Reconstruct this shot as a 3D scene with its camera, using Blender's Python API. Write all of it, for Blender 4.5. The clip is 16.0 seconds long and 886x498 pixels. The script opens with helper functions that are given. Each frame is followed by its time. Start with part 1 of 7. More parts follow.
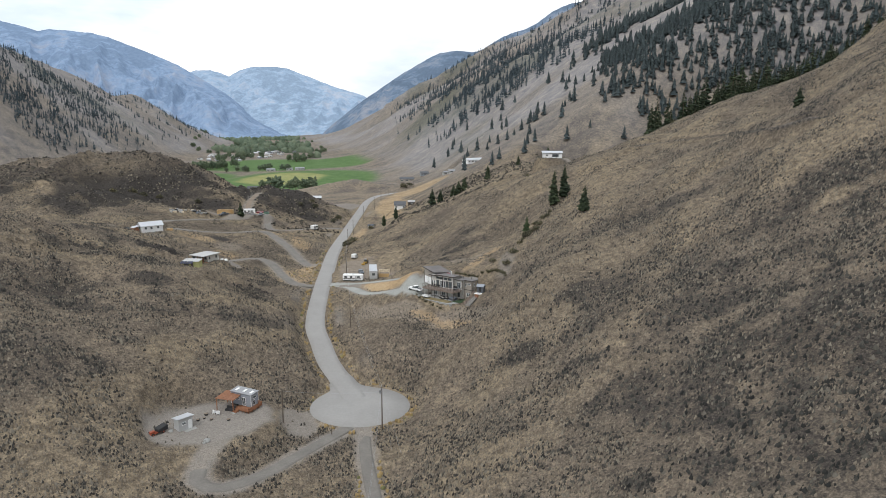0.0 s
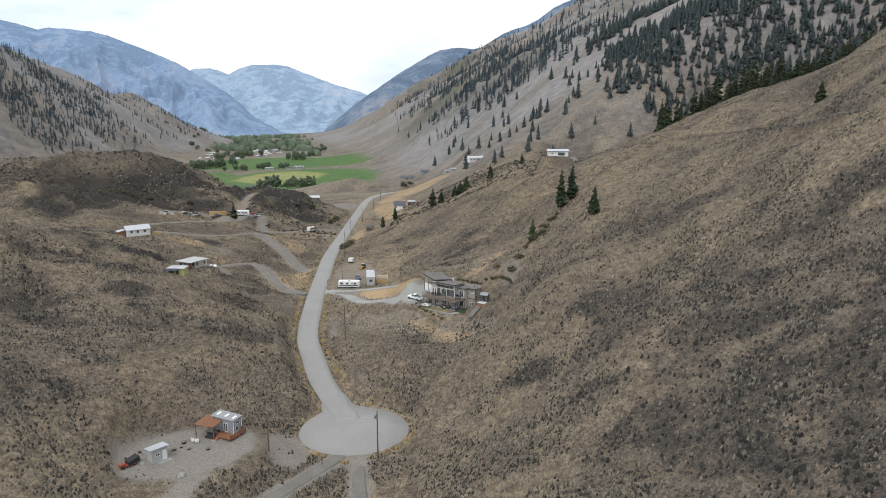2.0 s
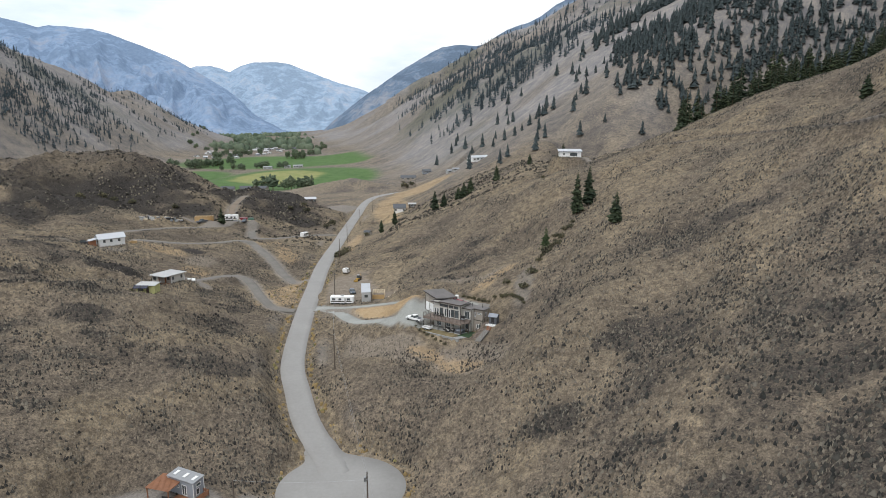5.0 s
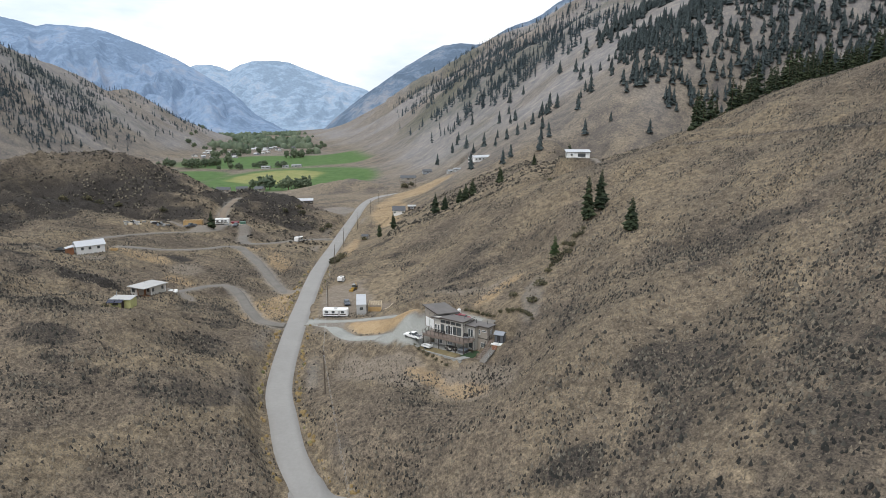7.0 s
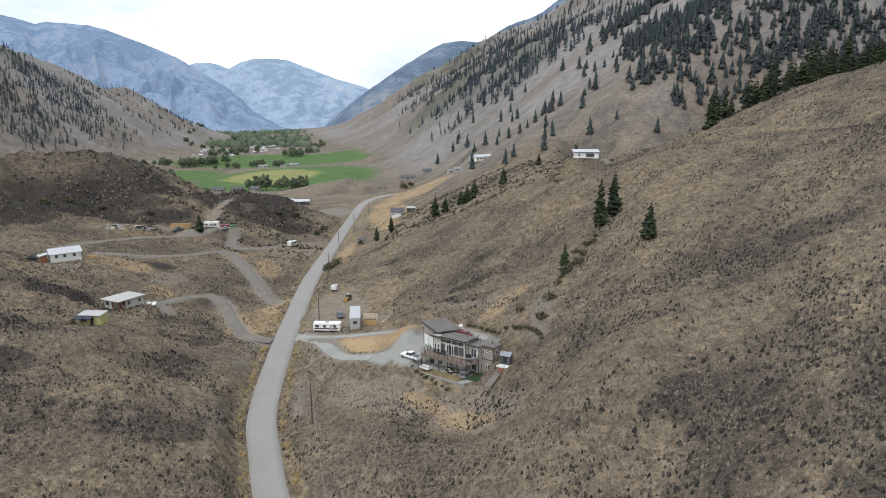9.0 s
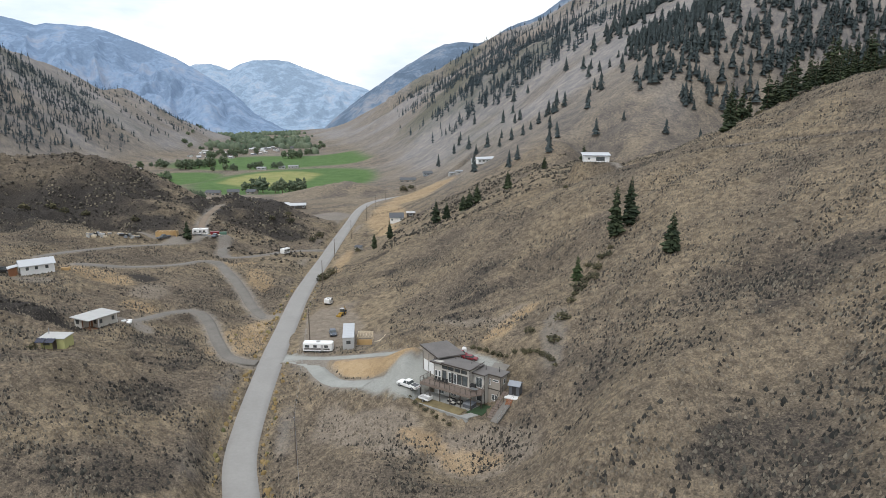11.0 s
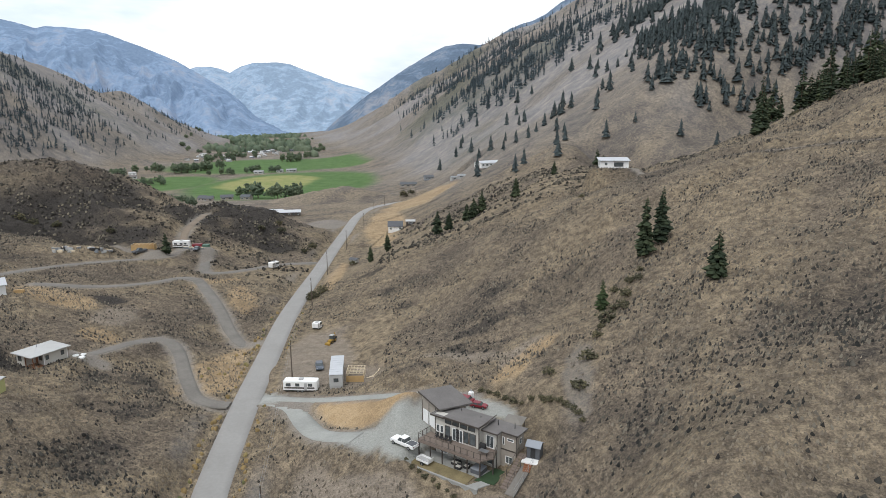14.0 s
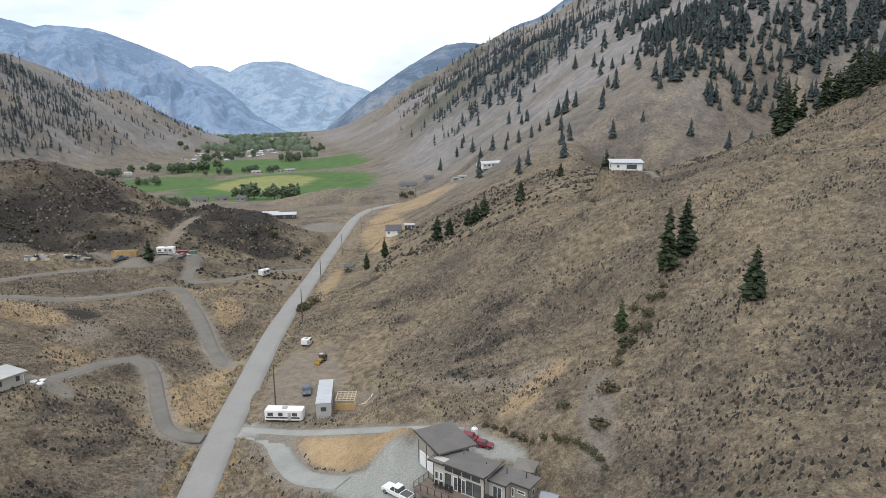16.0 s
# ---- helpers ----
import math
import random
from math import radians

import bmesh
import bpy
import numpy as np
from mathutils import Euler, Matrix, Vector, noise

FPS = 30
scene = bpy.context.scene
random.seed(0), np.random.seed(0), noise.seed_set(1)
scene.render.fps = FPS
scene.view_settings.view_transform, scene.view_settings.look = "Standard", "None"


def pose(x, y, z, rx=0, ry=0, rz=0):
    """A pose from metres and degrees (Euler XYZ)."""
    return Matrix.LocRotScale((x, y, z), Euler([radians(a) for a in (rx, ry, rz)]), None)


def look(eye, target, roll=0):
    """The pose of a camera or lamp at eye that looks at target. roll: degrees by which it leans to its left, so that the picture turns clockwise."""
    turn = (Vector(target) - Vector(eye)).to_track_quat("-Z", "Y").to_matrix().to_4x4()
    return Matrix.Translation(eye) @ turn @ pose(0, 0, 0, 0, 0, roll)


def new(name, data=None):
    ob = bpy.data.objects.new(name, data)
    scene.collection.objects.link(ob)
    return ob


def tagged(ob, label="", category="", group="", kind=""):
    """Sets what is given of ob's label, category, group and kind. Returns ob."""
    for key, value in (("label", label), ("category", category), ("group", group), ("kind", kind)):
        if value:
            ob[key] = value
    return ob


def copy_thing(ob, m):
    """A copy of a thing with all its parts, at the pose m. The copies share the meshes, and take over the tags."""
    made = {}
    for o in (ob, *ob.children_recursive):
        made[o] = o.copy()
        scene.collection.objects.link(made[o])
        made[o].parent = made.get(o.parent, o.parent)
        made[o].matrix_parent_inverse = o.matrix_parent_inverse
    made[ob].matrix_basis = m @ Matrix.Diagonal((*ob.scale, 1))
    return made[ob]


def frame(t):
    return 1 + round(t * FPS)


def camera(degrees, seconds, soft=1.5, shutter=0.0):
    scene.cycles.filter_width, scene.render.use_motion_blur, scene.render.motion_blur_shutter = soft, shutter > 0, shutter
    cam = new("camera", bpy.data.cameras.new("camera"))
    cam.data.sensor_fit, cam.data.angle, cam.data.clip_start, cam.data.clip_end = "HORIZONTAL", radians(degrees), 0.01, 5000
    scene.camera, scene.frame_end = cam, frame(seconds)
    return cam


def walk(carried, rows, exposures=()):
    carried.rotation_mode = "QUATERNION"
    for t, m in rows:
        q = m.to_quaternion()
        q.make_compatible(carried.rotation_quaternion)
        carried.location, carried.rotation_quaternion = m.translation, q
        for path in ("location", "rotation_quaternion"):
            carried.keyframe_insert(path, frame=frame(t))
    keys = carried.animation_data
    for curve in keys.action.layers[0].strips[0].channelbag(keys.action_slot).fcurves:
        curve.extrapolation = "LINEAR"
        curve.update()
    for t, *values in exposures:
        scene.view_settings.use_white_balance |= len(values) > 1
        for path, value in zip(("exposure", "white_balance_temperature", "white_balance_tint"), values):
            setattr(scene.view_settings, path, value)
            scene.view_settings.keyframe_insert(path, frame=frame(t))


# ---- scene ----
cam = camera(71.5, 16.0, 0.55)
PATH = [
    (0, (0.00, 0.00, 70.00), (0.00, 98.03, 50.26), 0.32),
    (1.5, (0.03, 9.68, 70.00), (-0.11, 107.65, 49.96), 0.14),
    (3.5, (-0.18, 24.82, 70.02), (-0.57, 122.73, 49.65), 0.07),
    (7, (-0.63, 51.18, 70.17), (-1.26, 149.02, 49.50), 0.00),
    (9, (-0.73, 66.02, 70.17), (-1.41, 163.80, 49.22), -0.03),
    (12.5, (-1.22, 92.40, 70.13), (-2.18, 190.27, 49.59), -0.07),
    (14.5, (-1.36, 107.50, 70.09), (-2.46, 205.38, 49.66), -0.22),
    (16, (-1.32, 118.53, 70.06), (-2.52, 216.39, 49.50), -0.19),
]
walk(cam, [(t, look(eye, target, roll)) for t, eye, target, roll in PATH])

# ---- world, sun, exposure ----
scene.view_settings.exposure = 0.28
world = bpy.data.worlds.new("overcast_sky")
scene.world = world
world.use_nodes = True
wt = world.node_tree
wt.nodes.clear()
w_out = wt.nodes.new("ShaderNodeOutputWorld")
w_bg = wt.nodes.new("ShaderNodeBackground")
w_sky = wt.nodes.new("ShaderNodeTexSky")
w_sky.sky_type, w_sky.sun_disc = "NISHITA", False
w_sky.sun_elevation, w_sky.sun_rotation = radians(48), radians(-25)
w_sky.air_density, w_sky.dust_density = 1.2, 3.0
w_co = wt.nodes.new("ShaderNodeTexCoord")
w_map = wt.nodes.new("ShaderNodeMapping")
w_map.inputs["Scale"].default_value = (1.0, 1.0, 3.4)
w_noise = wt.nodes.new("ShaderNodeTexNoise")
w_noise.inputs["Scale"].default_value, w_noise.inputs["Detail"].default_value = 2.6, 7.0
w_noise.inputs["Roughness"].default_value = 0.55
w_ramp = wt.nodes.new("ShaderNodeValToRGB")
w_ramp.color_ramp.elements[0].position, w_ramp.color_ramp.elements[0].color = 0.36, (6.6, 7.7, 9.0, 1)
w_ramp.color_ramp.elements[1].position, w_ramp.color_ramp.elements[1].color = 0.56, (10.6, 10.9, 11.2, 1)
w_mix = wt.nodes.new("ShaderNodeMixRGB")
w_mix.inputs[0].default_value = 0.88
wt.links.new(w_co.outputs["Generated"], w_map.inputs["Vector"])
wt.links.new(w_map.outputs["Vector"], w_noise.inputs["Vector"])
wt.links.new(w_noise.outputs["Fac"], w_ramp.inputs["Fac"])
wt.links.new(w_sky.outputs["Color"], w_mix.inputs[1])
wt.links.new(w_ramp.outputs["Color"], w_mix.inputs[2])
wt.links.new(w_mix.outputs["Color"], w_bg.inputs["Color"])
w_bg.inputs["Strength"].default_value = 0.1
wt.links.new(w_bg.outputs["Background"], w_out.inputs["Surface"])

sun_data = bpy.data.lights.new("sun", "SUN")
sun_data.energy, sun_data.angle, sun_data.color = 1.2, radians(14), (1.0, 0.975, 0.94)
sun = new("sun", sun_data)
sun.matrix_world = look((-60, 60, 160), (0, 150, 0))


# ---- materials ----
def nodes_of(name):
    m = bpy.data.materials.new(name)
    m.use_nodes = True
    t = m.node_tree
    return m, t, t.nodes["Principled BSDF"]


def noise_node(t, scale, detail=5.0, rough=0.6, stretch=(1, 1, 1), space="Object"):
    co = t.nodes.new("ShaderNodeTexCoord")
    mp = t.nodes.new("ShaderNodeMapping")
    mp.inputs["Scale"].default_value = stretch
    n = t.nodes.new("ShaderNodeTexNoise")
    n.inputs["Scale"].default_value, n.inputs["Detail"].default_value, n.inputs["Roughness"].default_value = scale, detail, rough
    t.links.new(co.outputs[space], mp.inputs["Vector"])
    t.links.new(mp.outputs["Vector"], n.inputs["Vector"])
    return n


def ramp_node(t, fac, *stops):
    r = t.nodes.new("ShaderNodeValToRGB")
    while len(r.color_ramp.elements) < len(stops):
        r.color_ramp.elements.new(0.5)
    for e, (p, c) in zip(r.color_ramp.elements, stops):
        e.position, e.color = p, (*c, 1) if len(c) == 3 else c
    t.links.new(fac, r.inputs["Fac"])
    return r.outputs["Color"]


def mix_node(t, fac, a, b, kind="MIX"):
    m = t.nodes.new("ShaderNodeMixRGB")
    m.blend_type = kind
    for k, v in zip((0, 1, 2), (fac, a, b)):
        if hasattr(v, "links"):
            t.links.new(v, m.inputs[k])
        else:
            m.inputs[k].default_value = v if k == 0 else (*v, 1)
    return m.outputs["Color"]


def math_node(t, kind, a, b=0.0, clamp=False):
    m = t.nodes.new("ShaderNodeMath")
    m.operation, m.use_clamp = kind, clamp
    for k, v in ((0, a), (1, b)):
        if hasattr(v, "links"):
            t.links.new(v, m.inputs[k])
        else:
            m.inputs[k].default_value = v
    return m.outputs[0]


def bump_node(t, b, height, strength, distance):
    n = t.nodes.new("ShaderNodeBump")
    n.inputs["Strength"].default_value, n.inputs["Distance"].default_value = strength, distance
    t.links.new(height, n.inputs["Height"])
    t.links.new(n.outputs["Normal"], b.inputs["Normal"])


def worn(name, colour, rough=0.7, metal=0.0, vary=0.25, coarse=0.8, fine=9.0, bump=0.0, random_shift=0.0):
    """A surface of one colour with two sizes of variation, stains and fine relief."""
    m, t, b = nodes_of(name)
    big, small = noise_node(t, coarse), noise_node(t, fine)
    lo = tuple(c * (1 - vary) for c in colour)
    hi = tuple(min(1, c * (1 + vary * 0.6)) for c in colour)
    f = math_node(t, "ADD", math_node(t, "MULTIPLY", big.outputs["Fac"], 0.6), math_node(t, "MULTIPLY", small.outputs["Fac"], 0.4))
    c = ramp_node(t, f, (0.3, lo), (0.7, hi))
    if random_shift:
        info = t.nodes.new("ShaderNodeObjectInfo")
        k = math_node(t, "ADD", 1 - random_shift, math_node(t, "MULTIPLY", info.outputs["Random"], 2 * random_shift))
        g = t.nodes.new("ShaderNodeCombineColor")
        for i in range(3):
            t.links.new(k, g.inputs[i])
        c = mix_node(t, 1.0, c, g.outputs[0], "MULTIPLY")
    t.links.new(c, b.inputs["Base Color"])
    b.inputs["Roughness"].default_value, b.inputs["Metallic"].default_value = rough, metal
    if bump:
        bump_node(t, b, small.outputs["Fac"], 0.5, bump)
    return m


def ground_material():
    m, t, b = nodes_of("dry_hillside")
    at = t.nodes.new("ShaderNodeAttribute")
    at.attribute_name = "cover"
    sep = t.nodes.new("ShaderNodeSeparateColor")
    t.links.new(at.outputs["Color"], sep.inputs[0])
    straw, bare, rock = sep.outputs[0], sep.outputs[1], sep.outputs[2]
    at2 = t.nodes.new("ShaderNodeAttribute")
    at2.attribute_name = "growth"
    sep2 = t.nodes.new("ShaderNodeSeparateColor")
    t.links.new(at2.outputs["Color"], sep2.inputs[0])
    green, mown, wood = sep2.outputs[0], sep2.outputs[1], sep2.outputs[2]
    fine, mid, big, huge = (noise_node(t, s, 4.0, 0.62) for s in (3.4, 0.55, 0.085, 0.016))
    tuft = t.nodes.new("ShaderNodeTexVoronoi")
    tuft.inputs["Scale"].default_value = 1.15
    warp = noise_node(t, 1.6, 3.0, 0.7)
    bent = mix_node(t, 0.75, warp.inputs["Vector"].links[0].from_socket, warp.outputs["Color"], "ADD")
    t.links.new(bent, tuft.inputs["Vector"])
    soil = ramp_node(t, mid.outputs["Fac"], (0.36, (0.06, 0.052, 0.045)), (0.5, (0.14, 0.118, 0.094)), (0.64, (0.235, 0.195, 0.149)))
    patch = ramp_node(t, big.outputs["Fac"], (0.36, (0.076, 0.066, 0.058)), (0.52, (0.142, 0.12, 0.098)), (0.66, (0.228, 0.187, 0.141)))
    c = mix_node(t, 0.55, soil, patch)
    speck = ramp_node(t, tuft.outputs["Distance"], (0.1, (0.3, 0.31, 0.34)), (0.3, (0.62, 0.62, 0.63)), (0.5, (1.02, 1.0, 0.98)), (0.8, (1.14, 1.11, 1.06)))
    c = mix_node(t, 0.85, c, speck, "MULTIPLY")
    grain = ramp_node(t, fine.outputs["Fac"], (0.32, (0.36, 0.37, 0.4)), (0.66, (1.5, 1.46, 1.38)))
    c = mix_node(t, 0.75, c, grain, "MULTIPLY")
    sandy = ramp_node(t, mid.outputs["Fac"], (0.36, (0.12, 0.097, 0.07)), (0.5, (0.22, 0.177, 0.122)), (0.66, (0.315, 0.256, 0.176)))
    sandy = mix_node(t, 0.6, sandy, grain, "MULTIPLY")
    c = mix_node(t, straw, c, sandy)
    stone = ramp_node(t, fine.outputs["Fac"], (0.34, (0.017, 0.016, 0.016)), (0.55, (0.046, 0.042, 0.039)), (0.74, (0.12, 0.104, 0.088)))
    c = mix_node(t, rock, c, stone)
    gravel = ramp_node(t, fine.outputs["Fac"], (0.3, (0.17, 0.155, 0.14)), (0.7, (0.29, 0.265, 0.235)))
    c = mix_node(t, bare, c, gravel)
    at3 = t.nodes.new("ShaderNodeAttribute")
    at3.attribute_name = "surface"
    sep3 = t.nodes.new("ShaderNodeSeparateColor")
    t.links.new(at3.outputs["Color"], sep3.inputs[0])
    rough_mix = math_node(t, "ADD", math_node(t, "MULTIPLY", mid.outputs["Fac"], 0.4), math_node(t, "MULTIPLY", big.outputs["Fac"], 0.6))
    # dry grass of the far slopes, with blue-grey haze put into its colour
    hazed_slope = ramp_node(t, rough_mix, (0.38, (0.168, 0.168, 0.178)), (0.52, (0.238, 0.226, 0.222)), (0.64, (0.33, 0.3, 0.27)))
    c = mix_node(t, math_node(t, "MULTIPLY", sep3.outputs[2], 0.85), c, hazed_slope)
    earth = ramp_node(t, mid.outputs["Fac"], (0.3, (0.185, 0.157, 0.13)), (0.7, (0.27, 0.232, 0.192)))
    c = mix_node(t, sep3.outputs[1], c, mix_node(t, 0.5, earth, grain, "MULTIPLY"))
    golden = ramp_node(t, rough_mix, (0.36, (0.265, 0.19, 0.113)), (0.5, (0.35, 0.253, 0.15)), (0.66, (0.42, 0.315, 0.195)))
    golden = mix_node(t, 0.4, golden, grain, "MULTIPLY")
    c = mix_node(t, at3.outputs["Alpha"], c, golden)
    crushed = ramp_node(t, fine.outputs["Fac"], (0.3, (0.23, 0.235, 0.218)), (0.7, (0.36, 0.363, 0.338)))
    c = mix_node(t, sep3.outputs[0], c, crushed)
    crop = ramp_node(t, big.outputs["Fac"], (0.35, (0.07, 0.125, 0.045)), (0.65, (0.1, 0.165, 0.06)))
    c = mix_node(t, green, c, crop)
    hay = ramp_node(t, big.outputs["Fac"], (0.35, (0.22, 0.24, 0.09)), (0.65, (0.32, 0.29, 0.13)))
    c = mix_node(t, mown, c, hay)
    shrub = ramp_node(t, mid.outputs["Fac"], (0.35, (0.03, 0.042, 0.03)), (0.65, (0.07, 0.085, 0.055)))
    c = mix_node(t, wood, c, shrub)
    t.links.new(c, b.inputs["Base Color"])
    b.inputs["Roughness"].default_value = 0.95
    b.inputs["Specular IOR Level"].default_value = 0.1
    h = math_node(t, "ADD", math_node(t, "MULTIPLY", fine.outputs["Fac"], 0.5), math_node(t, "MULTIPLY", tuft.outputs["Distance"], -0.5))
    bump_node(t, b, h, 0.6, 0.5)
    return m


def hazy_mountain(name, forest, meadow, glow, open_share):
    """Wooded mountains many kilometres off, with open grass on the ribs. Haze is put into the colours and a faint glow.
    """
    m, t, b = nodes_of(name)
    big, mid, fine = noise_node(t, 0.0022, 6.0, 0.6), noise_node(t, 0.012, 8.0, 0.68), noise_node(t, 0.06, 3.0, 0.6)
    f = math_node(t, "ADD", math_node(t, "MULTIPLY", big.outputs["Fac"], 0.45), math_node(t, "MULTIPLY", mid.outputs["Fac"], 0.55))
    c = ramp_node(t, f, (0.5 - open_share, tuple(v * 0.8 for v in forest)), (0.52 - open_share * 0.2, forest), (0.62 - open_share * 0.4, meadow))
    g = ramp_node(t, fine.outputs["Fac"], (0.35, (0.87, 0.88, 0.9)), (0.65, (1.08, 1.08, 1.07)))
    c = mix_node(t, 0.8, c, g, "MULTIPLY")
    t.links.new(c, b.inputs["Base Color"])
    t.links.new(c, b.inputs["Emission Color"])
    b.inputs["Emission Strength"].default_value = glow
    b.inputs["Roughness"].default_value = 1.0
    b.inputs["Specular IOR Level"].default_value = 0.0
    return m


M_GROUND = ground_material()
M_ASPHALT = worn("grey_chip_seal", (0.27, 0.262, 0.25), 0.9, 0, 0.16, 0.12, 1.6, 0.01)
M_GRAVEL = worn("grey_gravel", (0.168, 0.155, 0.138), 0.95, 0, 0.3, 0.25, 2.5, 0.03)
M_PALE_GRAVEL = worn("pale_crushed_gravel", (0.3, 0.305, 0.285), 0.95, 0, 0.25, 0.25, 2.5, 0.03)
M_DIRT = worn("tan_dirt", (0.2, 0.158, 0.118), 0.95, 0, 0.3, 0.2, 2.0, 0.03)
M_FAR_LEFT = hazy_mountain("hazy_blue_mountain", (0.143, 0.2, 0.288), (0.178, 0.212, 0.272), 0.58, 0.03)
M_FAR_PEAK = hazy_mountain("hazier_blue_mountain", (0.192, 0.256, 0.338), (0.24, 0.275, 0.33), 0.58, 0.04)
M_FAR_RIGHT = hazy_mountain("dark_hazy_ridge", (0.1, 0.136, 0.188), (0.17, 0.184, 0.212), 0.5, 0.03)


NEAR_SLOPE = [  # x, y, height, half length, half width, turn
    (175, 440, -24.0, 100, 36, 40), (90, 520, -10.0, 60, 40, 60), (-8, 108, -2.2, 40, 20, 135),
    (28, 168, 7.4, 17, 8, 45), (136, 192, 7.7, 40, 20, 45), (-8, 168, 5.1, 17, 8, 135),
    (40, 96, -3.9, 25, 13, 135), (-20, 144, -3.4, 17, 8, 0), (4, 180, -3.0, 17, 8, 0),
]
RIGHT_HILLS = [  # x, y, height, half length, half width, turn
    (136, 348, -23.9, 64, 32, 135), (28, 300, 9.5, 64, 32, 90), (100, 276, -9.9, 40, 20, 135),
    (100, 420, -9.1, 25, 13, 0), (28, 252, -6.9, 17, 8, 90), (-20, 324, 6.4, 25, 13, 90),
    (-8, 216, 6.6, 17, 8, 90), (136, 252, -5.5, 17, 8, 90), (112, 312, -4.5, 25, 13, 135),
    (16, 372, -3.4, 17, 8, 45), (80, 280, 5.5, 26, 17, 135),
]
LEFT_HILLS = [  # x, y, height, half length, half width, turn
    (-164, 156, 23.5, 70, 70, 0), (-320, 288, 15.7, 99, 49, 135), (-56, 252, -4.6, 40, 20, 90),
    (-32, 192, -3.5, 17, 8, 90), (-80, 180, 7.1, 25, 13, 90), (-140, 168, 13.2, 40, 20, 90),
    (-80, 132, 4.3, 25, 13, 45), (-140, 240, 4.2, 40, 20, 45), (-92, 120, 5.1, 25, 13, 135),
    (-56, 168, 2.6, 17, 8, 135), (-104, 180, 4.4, 17, 8, 45), (-105, 228, 3.6, 7, 3.5, 0),
]
FAR_KNOLLS = [  # x, y, height, half length, half width, turn
    (-200, 690, -5.0, 90, 70, 0), (-98, 632, 10.5, 28, 13, 0), (-212, 384, 42.6, 70, 70, 0), (-176, 348, -12.2, 25, 13, 0),
    (-212, 492, -10.9, 64, 32, 0), (-140, 420, -6.7, 17, 8, 90), (-104, 432, 6.5, 18, 18, 0),
    (-176, 420, 5.3, 25, 13, 45), (-68, 372, -4.5, 40, 20, 45), (-320, 396, 5.5, 64, 32, 0),
    (-200, 348, -7.0, 17, 8, 90), (-248, 516, 4.5, 17, 8, 0), (-152, 336, -3.4, 17, 8, 0),
    (-164, 396, -5.1, 12, 12, 0), (-68, 468, -2.9, 40, 20, 0), (-248, 444, -6.0, 40, 20, 45),
]


# ---- the lie of the land ----
def lerp(v, *nodes):
    return np.interp(v, [n[0] for n in nodes], [n[1] for n in nodes])


def hash2(ix, iy, seed):
    h = (ix.astype(np.int64) * 374761393 + iy.astype(np.int64) * 668265263 + seed * 974634773) & 0x7FFFFFFF
    h = ((h ^ (h >> 13)) * 1274126177) & 0x7FFFFFFF
    return ((h ^ (h >> 16)) & 0xFFFF) / 65535.0


def value_noise(x, y, size, seed):
    """Smooth noise from -1 to 1 with cells of that size."""
    u, v = x / size, y / size
    iu, iv = np.floor(u), np.floor(v)
    fu, fv = u - iu, v - iv
    fu, fv = fu * fu * (3 - 2 * fu), fv * fv * (3 - 2 * fv)
    a, b = hash2(iu, iv, seed), hash2(iu + 1, iv, seed)
    c, d = hash2(iu, iv + 1, seed), hash2(iu + 1, iv + 1, seed)
    return 2 * ((a + (b - a) * fu) * (1 - fv) + (c + (d - c) * fu) * fv) - 1


def fractal(x, y, size, seed, octaves=4):
    return sum(value_noise(x + 17.3 * k, y - 9.1 * k, size / 2.1 ** k, seed + k) * 0.5 ** k for k in range(octaves)) / 1.9


def smooth(lo, hi, v):
    s = np.clip((v - lo) / (hi - lo), 0, 1)
    return s * s * (3 - 2 * s)


def valley(y):
    return lerp(y, (-150, -3), (60, -1), (137, 1.6), (183, 6.5), (234, 9.3), (283, 9.5), (358, 7), (473, 7), (530, 6), (640, 5), (820, -4), (1200, -6), (5000, -6))


def climb(s):
    s = np.maximum(s, 0)
    return np.where(s < 1, s * (1.15 - 0.15 * s), 1 - 0.25 * (s - 1))


def soft(d, w):
    return w * np.logaddexp(0, d / w)


def right_side(x, y):
    foot = lerp(y, (-150, -10), (110, -8), (180, 2), (240, 2), (300, -16), (370, -34), (450, -35), (640, -20), (870, -60), (1060, -95), (1550, -205), (2860, -560), (3730, -800), (4800, -1250))
    crest = lerp(y, (-150, 900), (200, 900), (1400, 620), (2000, 470), (2600, 349), (3300, -73), (3600, -310), (3850, -509), (4100, -640), (4800, -1100))
    top = lerp(y, (-150, 440), (200, 440), (1400, 480), (2000, 448), (2500, 430), (2900, 280), (3300, 120), (3600, 60), (4100, 20), (4800, 5))
    return top * climb(soft(x - foot, 6 + 0.03 * np.maximum(y - 300, 0)) / (crest - foot))


def left_side(x, y):
    foot = lerp(y, (-150, -480), (200, -520), (500, -560), (900, -560), (1274, -560), (1600, -600), (2000, -680), (2500, -800), (4800, -1300))
    crest = lerp(y, (-150, -900), (900, -815), (1250, -837), (1370, -866), (1500, -889), (1750, -896), (1900, -896), (2050, -883), (2250, -885), (2500, -880), (4800, -1500))
    top = lerp(y, (-150, 240), (900, 245), (1250, 226), (1370, 212), (1500, 203), (1620, 188), (1750, 153), (1900, 124), (2050, 92), (2250, 54), (2500, 6), (3000, 2), (4800, 0))
    return top * climb(soft(foot - x, 20) / (foot - crest))


def hill(x, y, cx, cy, h, along, across, turn):
    c, s = math.cos(radians(turn)), math.sin(radians(turn))
    a, b = ((x - cx) * c + (y - cy) * s) / along, ((y - cy) * c - (x - cx) * s) / across
    return h * np.exp(-0.5 * (a * a + b * b))


